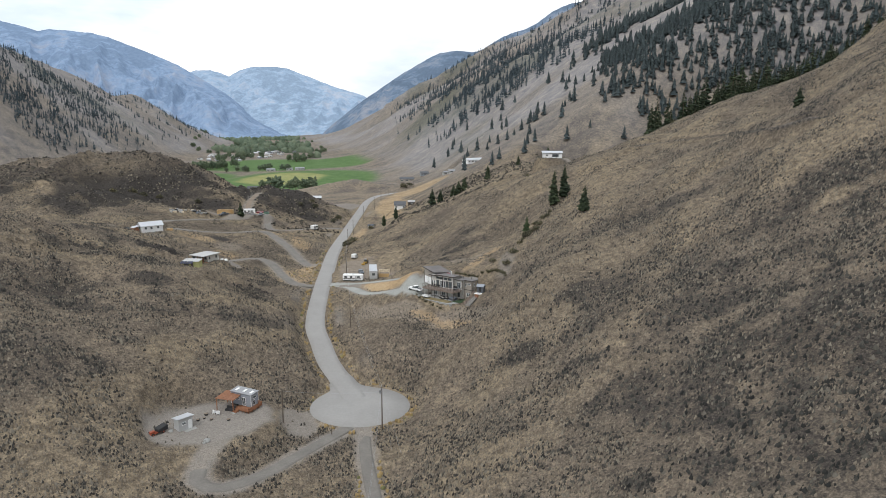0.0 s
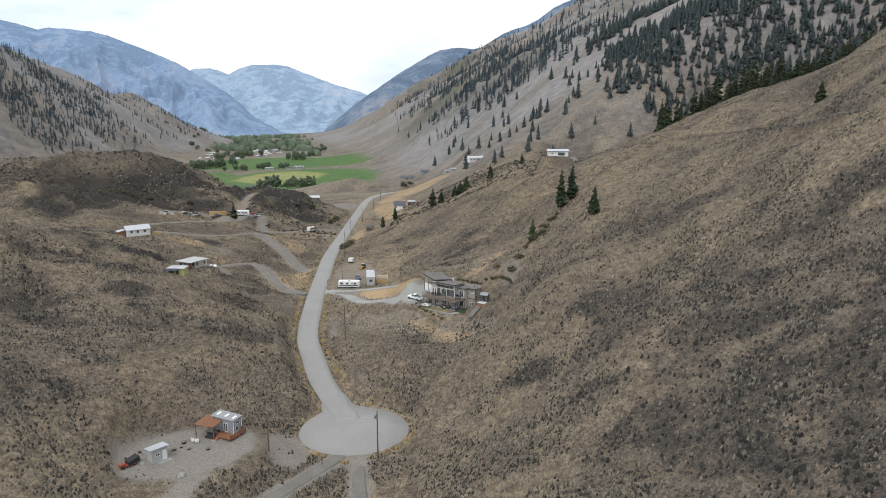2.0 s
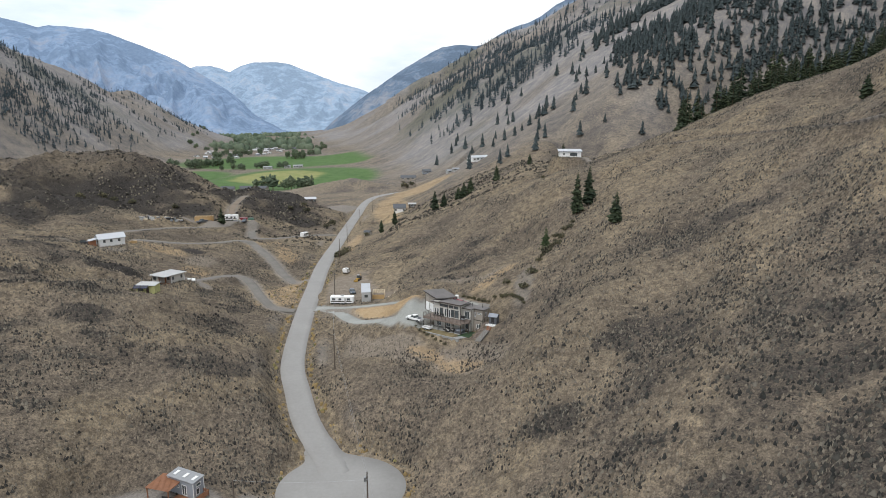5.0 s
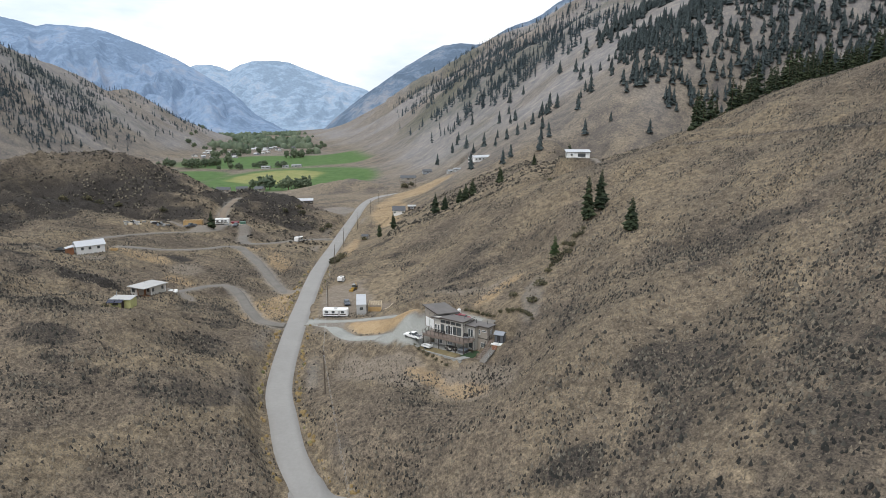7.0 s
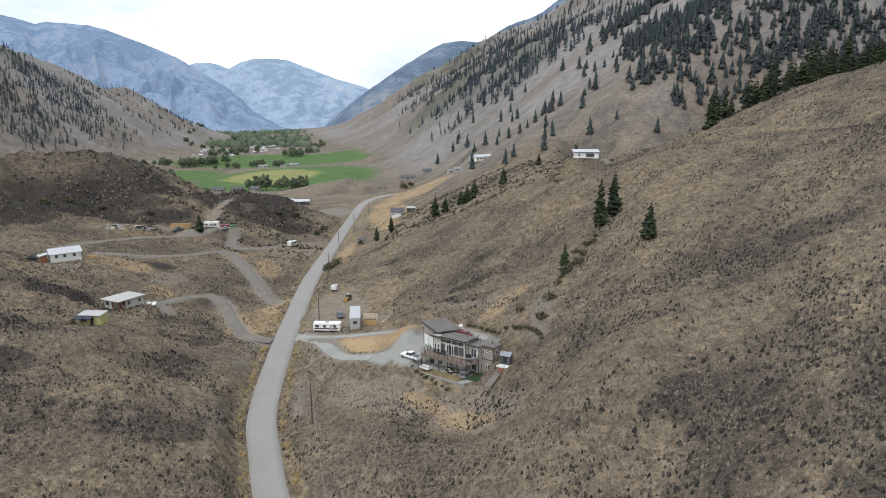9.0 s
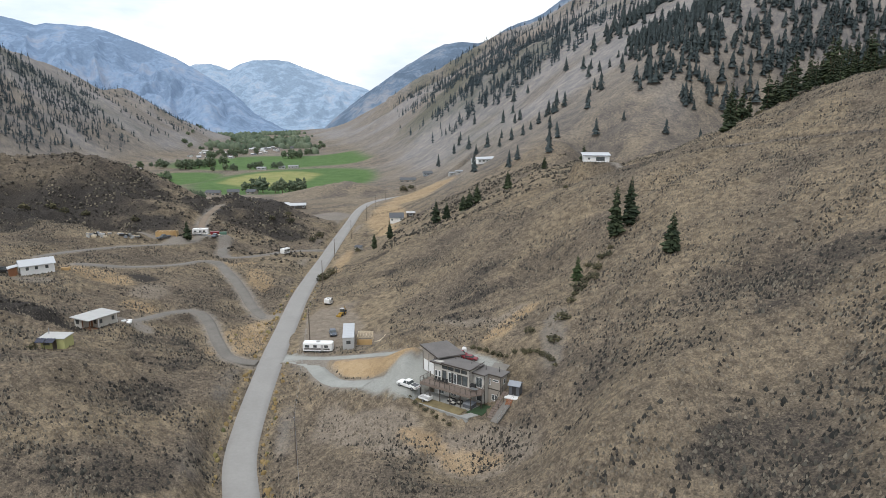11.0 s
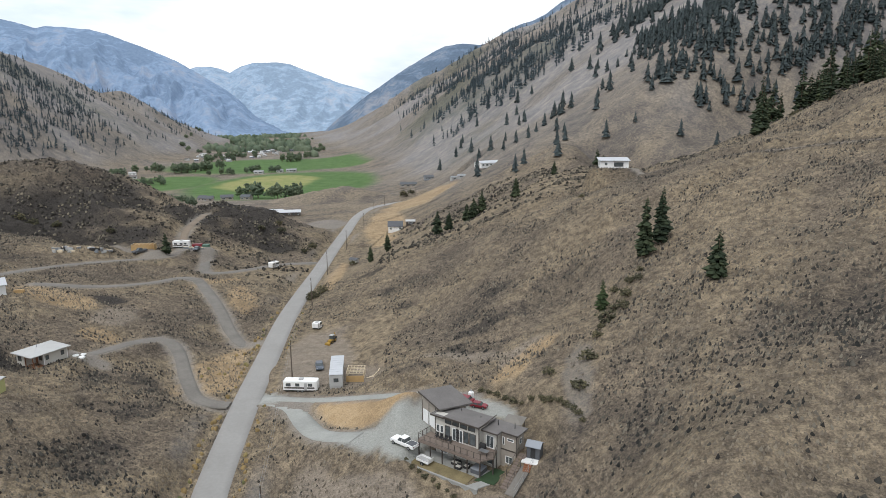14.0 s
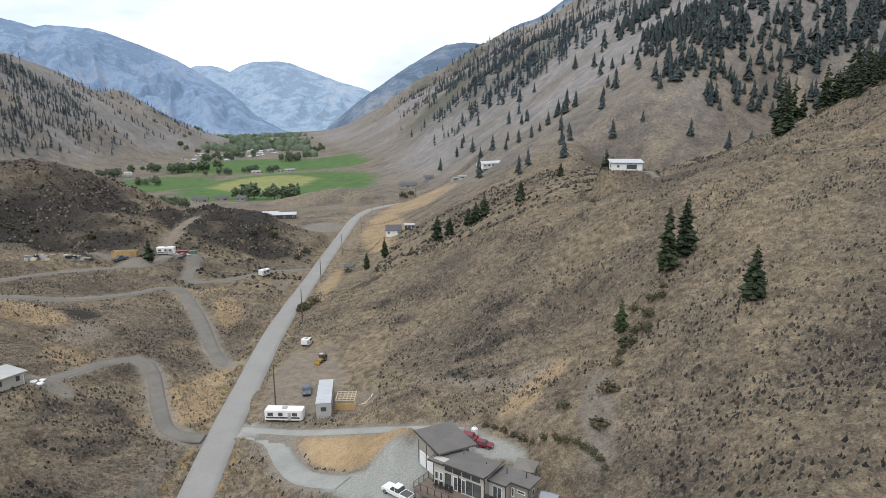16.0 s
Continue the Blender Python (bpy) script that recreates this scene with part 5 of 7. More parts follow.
for x, y in ((0.15, 0.15), (2.85, 0.15), (0.15, 2.85), (2.85, 2.85)):
    part("post", boxes((x - 0.07, y - 0.07, -0.2, x + 0.07, y + 0.07, 2.4)), M_TRIM, gaz)
bm = bmesh.new()
bmesh.ops.create_cone(bm, cap_ends=True, segments=4, radius1=2.4, radius2=0.1, depth=0.8, matrix=Matrix.Translation((1.5, 1.5, 2.75)) @ Matrix.Rotation(math.pi / 4, 4, "Z"))
part("roof", bm, worn("taupe_roof_cover", (0.2, 0.185, 0.165), 0.9, 0, 0.2, 1, 8), gaz)
tank = placed("propane_tank", "white upright gas tank behind the garage", "tank", pose(2.8, 215.6, 16.5))
bm = bmesh.new()
rod(bm, (0, 0, -0.2), (0, 0, 1.7), 0.55, 0.55, 16)
rod(bm, (0, 0, 1.7), (0, 0, 2.0), 0.55, 0.22, 16)
part("body", bm, M_WHITE, tank)
part("cap", rod(bmesh.new(), (0, 0, 2.0), (0, 0, 2.25), 0.16, 0.12, 12), M_METAL, tank)
for k, (x, y, r) in enumerate(((4.5, 8.5, 0), (6.6, 9.2, 40), (8.8, 9.6, 110))):
    chair = placed("garden_chair", "dark garden chair on the back patio", "chair", by_house(x, y + 1.4, 16.5, r), "garden chairs")
    part("seat", boxes((-0.3, -0.3, 0.35, 0.3, 0.3, 0.45), bevel=0.02), M_BLACK, chair)
    part("backrest", boxes((-0.3, 0.26, 0.45, 0.3, 0.33, 0.95), bevel=0.02), M_BLACK, chair)
    for lx in (-0.25, 0.25):
        for ly in (-0.25, 0.25):
            part("leg", rod(bmesh.new(), (lx, ly, -0.05), (lx, ly, 0.36), 0.03, 0.03, 6), M_BLACK, chair)
for k, x in enumerate((2.5, 3.4, 4.3, 5.2)):
    chair = placed("deck_chair", "dark deck chair in a row on the deck", "chair", by_house(x, 2.0, UP, 180 + 8 * (k % 2)), "chairs on the deck")
    part("seat", boxes((-0.28, -0.28, 0.38, 0.28, 0.28, 0.46), bevel=0.02), M_BLACK, chair)
    part("backrest", boxes((-0.28, -0.32, 0.46, 0.28, -0.26, 1.0), bevel=0.02), M_BLACK, chair)
    for lx in (-0.24, 0.24):
        for ly in (-0.24, 0.24):
            part("leg", rod(bmesh.new(), (lx, ly, -0.03), (lx, ly, 0.4), 0.025, 0.025, 6), M_BLACK, chair)
grill = placed("barbecue", "black covered barbecue on the deck", "barbecue", by_house(11.0, 3.2, UP))
part("cart", boxes((-0.5, -0.3, -0.02, 0.5, 0.3, 0.8), bevel=0.03), M_BLACK, grill)
part("lid", rod(bmesh.new(), (-0.5, 0, 0.85), (0.5, 0, 0.85), 0.3, 0.3, 12), M_BLACK, grill)
table = placed("deck_table", "glass-topped table on the deck", "table", by_house(12.0, 1.9, UP))
part("tabletop", boxes((-0.8, -0.5, 0.7, 0.8, 0.5, 0.75), bevel=0.01), M_METAL, table)
for lx in (-0.7, 0.7):
    for ly in (-0.4, 0.4):
        part("leg", rod(bmesh.new(), (lx, ly, -0.03), (lx, ly, 0.72), 0.03, 0.03, 6), M_BLACK, table)
for x, y, w in ((7.0, 1.3, 1.7), (9.0, 1.4, 0.9), (8.0, 0.5, 1.0)):
    sofa = placed("patio_sofa", "dark wicker patio seat with pale cushions", "sofa", by_house(x, y, LO + 0.04), "patio seats")
    part("base", boxes((-w / 2, -0.4, -0.03, w / 2, 0.4, 0.4), bevel=0.03), M_BLACK, sofa)
    part("back", boxes((-w / 2, 0.28, 0.4, w / 2, 0.4, 0.8), bevel=0.03), M_BLACK, sofa)
    part("cushion", boxes((-w / 2 + 0.08, -0.35, 0.4, w / 2 - 0.08, 0.26, 0.52), bevel=0.04), M_PALE_SIDING, sofa)
tub = placed("hot_tub", "dark covered hot tub on the patio", "hot tub", by_house(11.2, 1.6, LO + 0.04))
part("body", boxes((-1.0, -1.0, -0.05, 1.0, 1.0, 0.75), bevel=0.08), M_SLATE, tub)
part("cover", boxes((-1.04, -1.04, 0.75, 1.04, 1.04, 0.88), bevel=0.03), M_GREYBLUE, tub)


# ---- other buildings ----
def gable(parent, length, width, eave, ridge, over, material, z=0.0, name="roof", thick=0.15):
    """Two roof slopes with the ridge along x."""
    x0, x1, w = -length / 2 - over, length / 2 + over, width / 2
    drop = (ridge - eave) * over / w
    a = prism(bmesh.new(), [(x0, -w - over), (x1, -w - over), (x1, 0), (x0, 0)], [z + eave - drop - thick, z + eave - drop - thick, z + ridge - thick, z + ridge - thick], [z + eave - drop, z + eave - drop, z + ridge, z + ridge])
    b = prism(bmesh.new(), [(x0, 0.003), (x1, 0.003), (x1, w + over), (x0, w + over)], [z + ridge - thick, z + ridge - thick, z + eave - drop - thick, z + eave - drop - thick], [z + ridge, z + ridge, z + eave - drop, z + eave - drop])
    part(name, a, material, parent), part(name, b, material, parent)


def gable_walls(parent, length, width, eave, ridge, material, z=0.0, name="wall"):
    l, w = length / 2, width / 2
    bm = bmesh.new()
    box(bm, -l, -w, z - 0.6, l, w, z + eave)
    for x in (-l, l - 0.1):
        vs = [bm.verts.new(p) for p in ((x, -w, z + eave - 0.01), (x, w, z + eave - 0.01), (x, 0, z + ridge - 0.12), (x + 0.1, -w, z + eave - 0.01), (x + 0.1, w, z + eave - 0.01), (x + 0.1, 0, z + ridge - 0.12))]
        bm.faces.new((vs[0], vs[1], vs[2])), bm.faces.new((vs[5], vs[4], vs[3]))
        bm.faces.new((vs[0], vs[2], vs[5], vs[3])), bm.faces.new((vs[1], vs[4], vs[5], vs[2])), bm.faces.new((vs[0], vs[3], vs[4], vs[1]))
    part(name, bm, material, parent)


# the tiny house, its deck and pergola
tiny = thing("tiny_house", "grey-blue tiny house with skylights and white trim", "house", at=(-45.6, 132.5, 6.15), turn=-25)
tiny.scale = (0.92, 0.92, 0.92)
part("wall", boxes((-3.2, -1.25, 0.5, 3.2, 1.25, 3.75)), M_GREYBLUE, tiny)
part("chassis", boxes((-3.1, -1.1, 0.25, 3.1, 1.1, 0.5)), M_BLACK, tiny)
part("roof", prism(bmesh.new(), [(-3.4, -1.45), (3.4, -1.45), (3.4, 1.45), (-3.4, 1.45)], [3.7, 3.7, 3.95, 3.95], [3.85, 3.85, 4.1, 4.1]), M_METAL, tiny, "pale grey metal roof")
for x in (-2.2, 0.2, 2.4):
    part("skylight", prism(bmesh.new(), [(x - 0.3, -0.6), (x + 0.3, -0.6), (x + 0.3, 0.6), (x - 0.3, 0.6)], [3.85, 3.85, 3.95, 3.95], [4.02, 4.02, 4.12, 4.12]), M_WHITE, tiny)
window(tiny, 0.9, -1.25, 0.75, 1.2, 2.1, "-y", M_WHITE, 2, "glass_door")
window(tiny, -0.7, -1.25, 1.9, 0.6, 0.6, "-y")
window(tiny, -2.2, -1.25, 1.6, 0.9, 0.9, "-y")
window(tiny, 3.2, 0.0, 2.6, 1.2, 0.7, "+x")
window(tiny, 3.2, -0.3, 1.0, 0.8, 1.3, "+x")
for x in (-3.2, 3.2):
    for y in (-1.25, 1.25):
        part("corner_board", boxes((x - 0.06, y - 0.06, 0.5, x + 0.06, y + 0.06, 3.7)), M_WHITE, tiny)
for x in (-1.2, 0.2):
    wheel = part("wheel", rod(bmesh.new(), (x, -1.3, 0.33), (x, -1.05, 0.33), 0.36, 0.36, 14), M_BLACK, tiny)
for x in (-3.0, 3.0):
    part("jack", boxes((x - 0.1, -1.0, -0.1, x + 0.1, -0.8, 0.3)), M_METAL, tiny)
deck = thing("cedar_deck", "orange-brown cedar deck wrapping the tiny house", "deck", at=(-45.7, 132.4, 6.3), turn=-25)
deck.scale = (0.88, 0.88, 0.88)
part("floor", boxes((-0.6, -3.6, 0.35, 4.7, -1.3, 0.5)), M_WOOD, deck)
part("floor", boxes((3.4, -1.296, 0.35, 4.7, 1.3, 0.5)), M_WOOD, deck)
for x0, y0, x1, y1 in ((1.4, -3.6, 4.7, -3.6), (4.7, -3.6, 4.7, 1.3), (4.7, 1.3, 3.4, 1.3)):
    n = max(2, int(math.hypot(x1 - x0, y1 - y0) / 1.1))
    for k in range(n + 1):
        x, y = x0 + (x1 - x0) * k / n, y0 + (y1 - y0) * k / n
        part("post", boxes((x - 0.06, y - 0.06, -0.2, x + 0.06, y + 0.06, 1.5)), M_WOOD, deck)
    for k in range(5):
        part("rail_board", rod(bmesh.new(), (x0, y0, 0.55 + k * 0.2), (x1, y1, 0.55 + k * 0.2), 0.075, 0.075, 4), M_WOOD, deck)
for k in range(3):
    part("step", boxes((0.0, -3.95 - k * 0.32, -0.1, 1.3, -3.6 - k * 0.32, 0.35 - k * 0.12)), M_WOOD, deck)
part("mat", boxes((0.1, -5.2, -0.03, 1.3, -4.6, 0.04)), M_CONCRETE, deck)
perg = thing("pergola", "reddish-brown timber pergola roof on posts", "pergola", at=(-48.6, 131.3, 6.3), turn=-15)
for x in (-2.1, 2.1):
    for y in (-2.0, 2.0):
        part("post", boxes((x - 0.08, y - 0.08, -0.2, x + 0.08, y + 0.08, 2.6)), M_WOOD, perg)
    part("beam", boxes((x - 0.06, -2.2, 2.6, x + 0.06, 2.2, 2.8)), M_WOOD, perg)
for k in range(17):
    part("slat", boxes((-2.35, -2.2 + k * 0.27, 2.8, 2.35, -2.0 + k * 0.27, 2.88)), M_WOOD, perg)
lounge = thing("outdoor_lounge", "dark lounge seat under the pergola", "sofa", at=(-48.0, 129.6, 6.3), turn=-15)
part("base", boxes((-1.1, -0.5, -0.03, 1.1, 0.5, 0.45), bevel=0.05), M_BLACK, lounge)
part("back", boxes((-1.1, 0.35, 0.45, 1.1, 0.5, 0.9), bevel=0.05), M_BLACK, lounge)
for x, y, r in ((-50.9, 127.9, 150), (-50.1, 127.6, 200)):
    chair = thing("adirondack_chair", "white slatted garden chair on the gravel", "chair", "white garden chairs", (x, y, 6.3), r)
    part("seat", boxes((-0.3, -0.35, 0.25, 0.3, 0.3, 0.33)), M_WHITE, chair)
    part("backrest", prism(bmesh.new(), [(-0.3, 0.3), (0.3, 0.3), (0.3, 0.38), (-0.3, 0.38)], 0.2, 1.0), M_WHITE, chair)
    for sx in (-0.34, 0.34):
        part("armrest", boxes((sx - 0.06, -0.4, 0.5, sx + 0.06, 0.35, 0.55)), M_WHITE, chair)
        part("leg", boxes((sx - 0.03, -0.38, -0.05, sx + 0.03, -0.3, 0.5)), M_WHITE, chair)
        part("leg", boxes((sx - 0.03, 0.28, -0.05, sx + 0.03, 0.36, 0.5)), M_WHITE, chair)
for x, y, s in ((-52.6, 127.2, 0.5), (-50.6, 124.9, 0.35), (-46.8, 124.8, 0.4), (-53.4, 124.6, 0.4), (-52.4, 125.5, 0.3)):
    tub_ = thing("planter_tub", "dark round tub standing on the gravel yard", "planter", "tubs on the yard", (x, y, 6.3))
    part("pot", rod(bmesh.new(), (0, 0, -0.05), (0, 0, s * 0.8), s * 0.7, s, 14), M_BLACK, tub_)
    part("soil", rod(bmesh.new(), (0, 0, s * 0.8), (0, 0, s * 0.85), s * 0.85, s * 0.8, 14), M_DIRT, tub_)
hut2 = thing("small_shed", "small white shed with a single-slope steel roof", "shed", at=(-55.2, 121.3, 6.3), turn=48)
part("wall", prism(bmesh.new(), [(-1.5, -1.2), (1.5, -1.2), (1.5, 1.2), (-1.5, 1.2)], -0.3, [2.75, 2.75, 2.3, 2.3]), M_DULL_WHITE, hut2)
part("roof", prism(bmesh.new(), [(-1.8, -1.6), (1.8, -1.6), (1.8, 1.45), (-1.8, 1.45)], [2.85, 2.85, 2.3, 2.3], [2.95, 2.95, 2.4, 2.4]), M_STEEL_ROOF, hut2)
window(hut2, -0.4, -1.2, 1.2, 0.9, 0.7, "-y", M_WHITE, 2)
part("door", boxes((0.5, -1.24, 0.05, 1.3, -1.2, 2.05), bevel=0.01), M_WHITE, hut2)
part("slab", boxes((-0.6, -2.4, -0.3, 1.9, -1.21, 0.06)), M_CONCRETE, hut2)
for k, (x, y, s) in enumerate(((-57.2, 119.6, 0.5), (-48.1, 115.6, 0.7), (-48.3, 114.8, 0.4))):
    rock_ = thing("boulder", "pale boulder lying on the yard's edge", "boulder", "boulders", (x, y, top_of(x, y) + s * 0.2), k * 50)
    bm = bmesh.new()
    bmesh.ops.create_icosphere(bm, subdivisions=2, radius=s)
    for v in bm.verts:
        v.co *= 1 + 0.3 * noise.noise(v.co * 2.1 + Vector((k, 0, 0)))
        v.co.z *= 0.7
    part("stone", bm, M_CONCRETE, rock_)

# grey cabin and the green hut with solar panels
cabin = thing("grey_cabin", "pale grey cabin with a low white hipped roof and corner porch", "house", at=(-91.5, 231.3, 18.2), turn=64)
cabin.scale = (0.9, 0.9, 0.95)
part("wall", prism(bmesh.new(), [(-1.6, -3.4), (4.1, -3.4), (4.1, 3.4), (-4.1, 3.4), (-4.1, 0.2), (-1.6, 0.2)], -0.9, 2.85), M_PALE_SIDING, cabin)
part("corner_board", boxes((-1.66, -3.46, -0.8, -1.5, -3.3, 2.85)), M_WHITE, cabin)
part("corner_board", boxes((4.0, -3.46, -0.8, 4.16, -3.3, 2.85)), M_WHITE, cabin)
bm = bmesh.new()
lo = [bm.verts.new(p) for p in ((-4.9, -4.1, 2.85), (4.8, -4.1, 2.85), (4.8, 4.1, 2.85), (-4.9, 4.1, 2.85))]
up = [bm.verts.new(p) for p in ((-4.9, -4.1, 3.02), (4.8, -4.1, 3.02), (4.8, 4.1, 3.02), (-4.9, 4.1, 3.02), (-1.2, 0, 3.75), (1.1, 0, 3.75))]
bm.faces.new(lo[::-1])
for a, b in ((0, 1), (1, 2), (2, 3), (3, 0)):
    bm.faces.new((lo[a], lo[b], up[b], up[a]))
for ring in ((0, 1, 5, 4), (1, 2, 5), (2, 3, 4, 5), (3, 0, 4)):
    bm.faces.new([up[k] for k in ring])
part("roof", bm, M_DULL_WHITE, cabin, "low white hipped roof")
part("roof_vent", rod(bmesh.new(), (-0.6, 0.8, 3.4), (-0.6, 0.8, 4.1), 0.09, 0.09, 8), M_METAL, cabin)
window(cabin, 2.9, -3.4, 1.2, 0.8, 1.1, "-y", M_TRIM)
window(cabin, -0.8, -3.4, 1.2, 0.8, 1.1, "-y", M_TRIM)
window(cabin, -4.1, 2.0, 1.1, 1.4, 1.2, "-x", M_TRIM, 2)
window(cabin, -1.6, -2.0, 1.1, 1.2, 1.2, "-x", M_TRIM, 2)
part("door", boxes((-1.65, -0.9, 0.05, -1.6, 0.0, 2.05)), M_WOOD, cabin)
part("porch", boxes((-4.2, -3.4, -0.7, -1.61, 0.19, 0.05)), M_WOOD, cabin)
for x, y in ((-4.1, -3.3), (-4.1, -0.2)):
    part("porch_post", boxes((x - 0.08, y - 0.08, -0.7, x + 0.08, y + 0.08, 2.85)), M_WOOD, cabin)
for k in range(4):
    part("step", boxes((-4.6 - k * 0.3, -2.6, -0.9, -4.3 - k * 0.3, -1.4, -0.1 - k * 0.18)), M_WOOD, cabin)
part("plinth", boxes((-1.5, -3.46, -1.0, 4.1, -3.405, 0.1)), M_BLACK, cabin)
for k, (x, y, t) in enumerate(((-86.2, 234.6, 20), (-85.4, 236.0, 70), (-84.6, 234.2, 120))):
    sack = thing("white_sheeting", "crumpled white sheeting lying beside the cabin", "sheeting", "white sheeting", (x, y, top_of(x, y)), t)
    bm = bmesh.new()
    bmesh.ops.create_icosphere(bm, subdivisions=2, radius=0.7)
    for v in bm.verts:
        v.co *= 1 + 0.35 * noise.noise(v.co * 3.1 + Vector((k, 0, 0)))
        v.co.z *= 0.45
    part("sheet", bm, M_WHITE, sack)
ghut = thing("green_hut", "yellow-green hut with a white roof and solar panels", "hut", at=(-87.2, 208.4, 21.0), turn=-3)
part("wall", prism(bmesh.new(), [(-2.6, -1.2), (2.9, -1.2), (2.9, 1.8), (-2.6, 1.8)], -0.5, [2.3, 2.3, 2.6, 2.6]), M_LIME, ghut)
part("roof", prism(bmesh.new(), [(-2.9, -1.5), (3.1, -1.5), (3.1, 2.0), (-2.9, 2.0)], [2.35, 2.35, 2.65, 2.65], [2.48, 2.48, 2.78, 2.78]), M_DULL_WHITE, ghut)
for x in (-1.9, 0.3):
    part("solar_panel", prism(bmesh.new(), [(x - 1.0, -2.7), (x + 1.0, -2.7), (x + 1.0, -1.45), (x - 1.0, -1.45)], [1.9, 1.9, 2.45, 2.45], [1.97, 1.97, 2.52, 2.52]), M_PANEL, ghut)
for x in (-2.8, -0.8, 1.2):
    part("porch_post", boxes((x - 0.06, -2.6, -0.3, x + 0.06, -2.48, 1.95)), M_TRIM, ghut)
window(ghut, -1.3, -1.2, 0.8, 1.6, 1.2, "-y", M_TRIM, 2)
part("door", boxes((0.3, -1.25, 0, 1.1, -1.2, 2.0)), M_TRIM, ghut)
part("flue", rod(bmesh.new(), (-2.0, 1.0, 2.5), (-2.0, 1.0, 4.0), 0.09, 0.09, 8), M_METAL, ghut)

# white house on blocks with its scaffold
white = thing("white_house", "white unfinished house with a bright steel roof on blocks", "house", at=(-126.6, 262.6, 24.2), turn=42)
white.scale = (0.9, 0.9, 0.88)
gable_walls(white, 9.6, 6.0, 2.9, 4.3, M_WHITE, 0.6)
gable(white, 9.6, 6.0, 3.5, 5.0, 0.5, M_STEEL_ROOF)
for x in (-4.4, -1.5, 1.5, 4.4):
    part("footing", boxes((x - 0.3, -2.9, -0.5, x + 0.3, -2.4, 0.2)), M_BLACK, white)
for x in (-3.0, -0.4, 2.6):
    window(white, x, -3.0, 1.7, 0.9, 1.1, "-y", M_TRIM)
window(white, -4.8, 0.0, 1.6, 1.0, 1.2, "-x", M_TRIM)
part("wing_roof", prism(bmesh.new(), [(-8.2, -1.4), (-5.0, -1.4), (-5.0, 2.4), (-8.2, 2.4)], [2.6, 3.2, 3.2, 2.6], [2.75, 3.35, 3.35, 2.75]), M_STEEL_ROOF, white)
part("porch_wall", boxes((-7.9, -1.2, -0.4, -5.6, 2.2, 2.6)), M_WOOD, white, "rust-red porch wall")
heap = thing("lumber_pile", "stack of orange-brown boards beside the white house", "lumber pile", at=(-119.5, 265.5, top_of(-119.5, 265.5)), turn=20)
for k in range(4):
    part("board", boxes((-1.2, -0.4, -0.1 + k * 0.25, 1.2, 0.4, 0.12 + k * 0.25)), M_PLY, heap)

# house on the bench above
top_house = thing("hilltop_house", "white house with a dark band of windows on the bench", "house", at=(56.5, 323.5, 53.6), turn=-4)
top_house.scale = (0.9, 0.9, 0.85)
part("wall", boxes((-5.4, -2.8, -0.8, 5.4, 2.8, 2.9)), M_WHITE, top_house)
part("roof", prism(bmesh.new(), [(-6.0, -3.3), (6.0, -3.3), (6.0, 3.3), (-6.0, 3.3)], [2.85, 2.85, 3.9, 3.9], [3.05, 3.05, 4.1, 4.1]), M_STEEL_ROOF, top_house)
part("fascia", boxes((-6.0, -3.36, 2.82, 6.0, -3.3, 3.02)), M_BLACK, top_house)
window(top_house, 1.6, -2.8, 0.6, 3.6, 1.7, "-y", M_BLACK, 3)
window(top_house, -3.2, -2.8, 1.2, 0.9, 0.8, "-y", M_BLACK)
window(top_house, -5.4, 0.0, 1.0, 1.0, 1.2, "-x", M_BLACK)
part("terrace", boxes((-6.4, -4.2, -0.6, 6.0, -2.82, -0.02)), M_CONCRETE, top_house)

# yard across the road: long trailer, framed shed, camper and machines
trailer = thing("office_trailer", "long white site trailer with a steel roof", "trailer", at=(-27.9, 239.5, 10.6), turn=98)
part("body", boxes((-5.8, -1.5, 0.5, 5.8, 1.5, 3.3), bevel=0.05), M_DULL_WHITE, trailer)
part("roof", boxes((-5.9, -1.56, 3.304, 5.9, 1.56, 3.42), bevel=0.03), M_STEEL_ROOF, trailer)
part("skirt", boxes((-5.7, -1.45, -0.4, 5.7, 1.45, 0.498)), M_DULL_WHITE, trailer)
window(trailer, -5.8, 0.0, 1.6, 1.1, 0.9, "-x", M_TRIM, 2)
window(trailer, 2.0, -1.5, 1.5, 1.0, 0.9, "-y", M_TRIM)
for k in range(9):
    part("roof_seam", boxes((-5.5 + k * 1.35, -1.56, 3.424, -5.44 + k * 1.35, 1.56, 3.46)), M_STEEL_ROOF, trailer)
fs = thing("framed_shed", "half-built shed of new lumber with open rafters", "shed", at=(-23.5, 239.7, 10.6), turn=2)
part("front_wall", boxes((-2.05, -2.25, -0.4, 2.05, -2.15, 1.5)), M_PLY, fs)
for x in (-2.0, 2.0):
    part("side_plate", boxes((x - 0.07, -2.2, 1.9, x + 0.07, 2.2, 2.05)), M_LUMBER, fs)
    for y in (-2.1, 0.0, 2.1):
        part("stud", boxes((x - 0.06, y - 0.05, -0.4, x + 0.06, y + 0.05, 1.95)), M_LUMBER, fs)
for k in range(6):
    part("rafter", boxes((-2.1, -2.25 + k * 0.88, 2.06, 2.1, -2.15 + k * 0.88, 2.2)), M_LUMBER, fs)
for k in range(6):
    part("purlin", boxes((-2.0 + k * 0.78, -2.3, 2.225, -1.9 + k * 0.78, 2.3, 2.3)), M_LUMBER, fs)
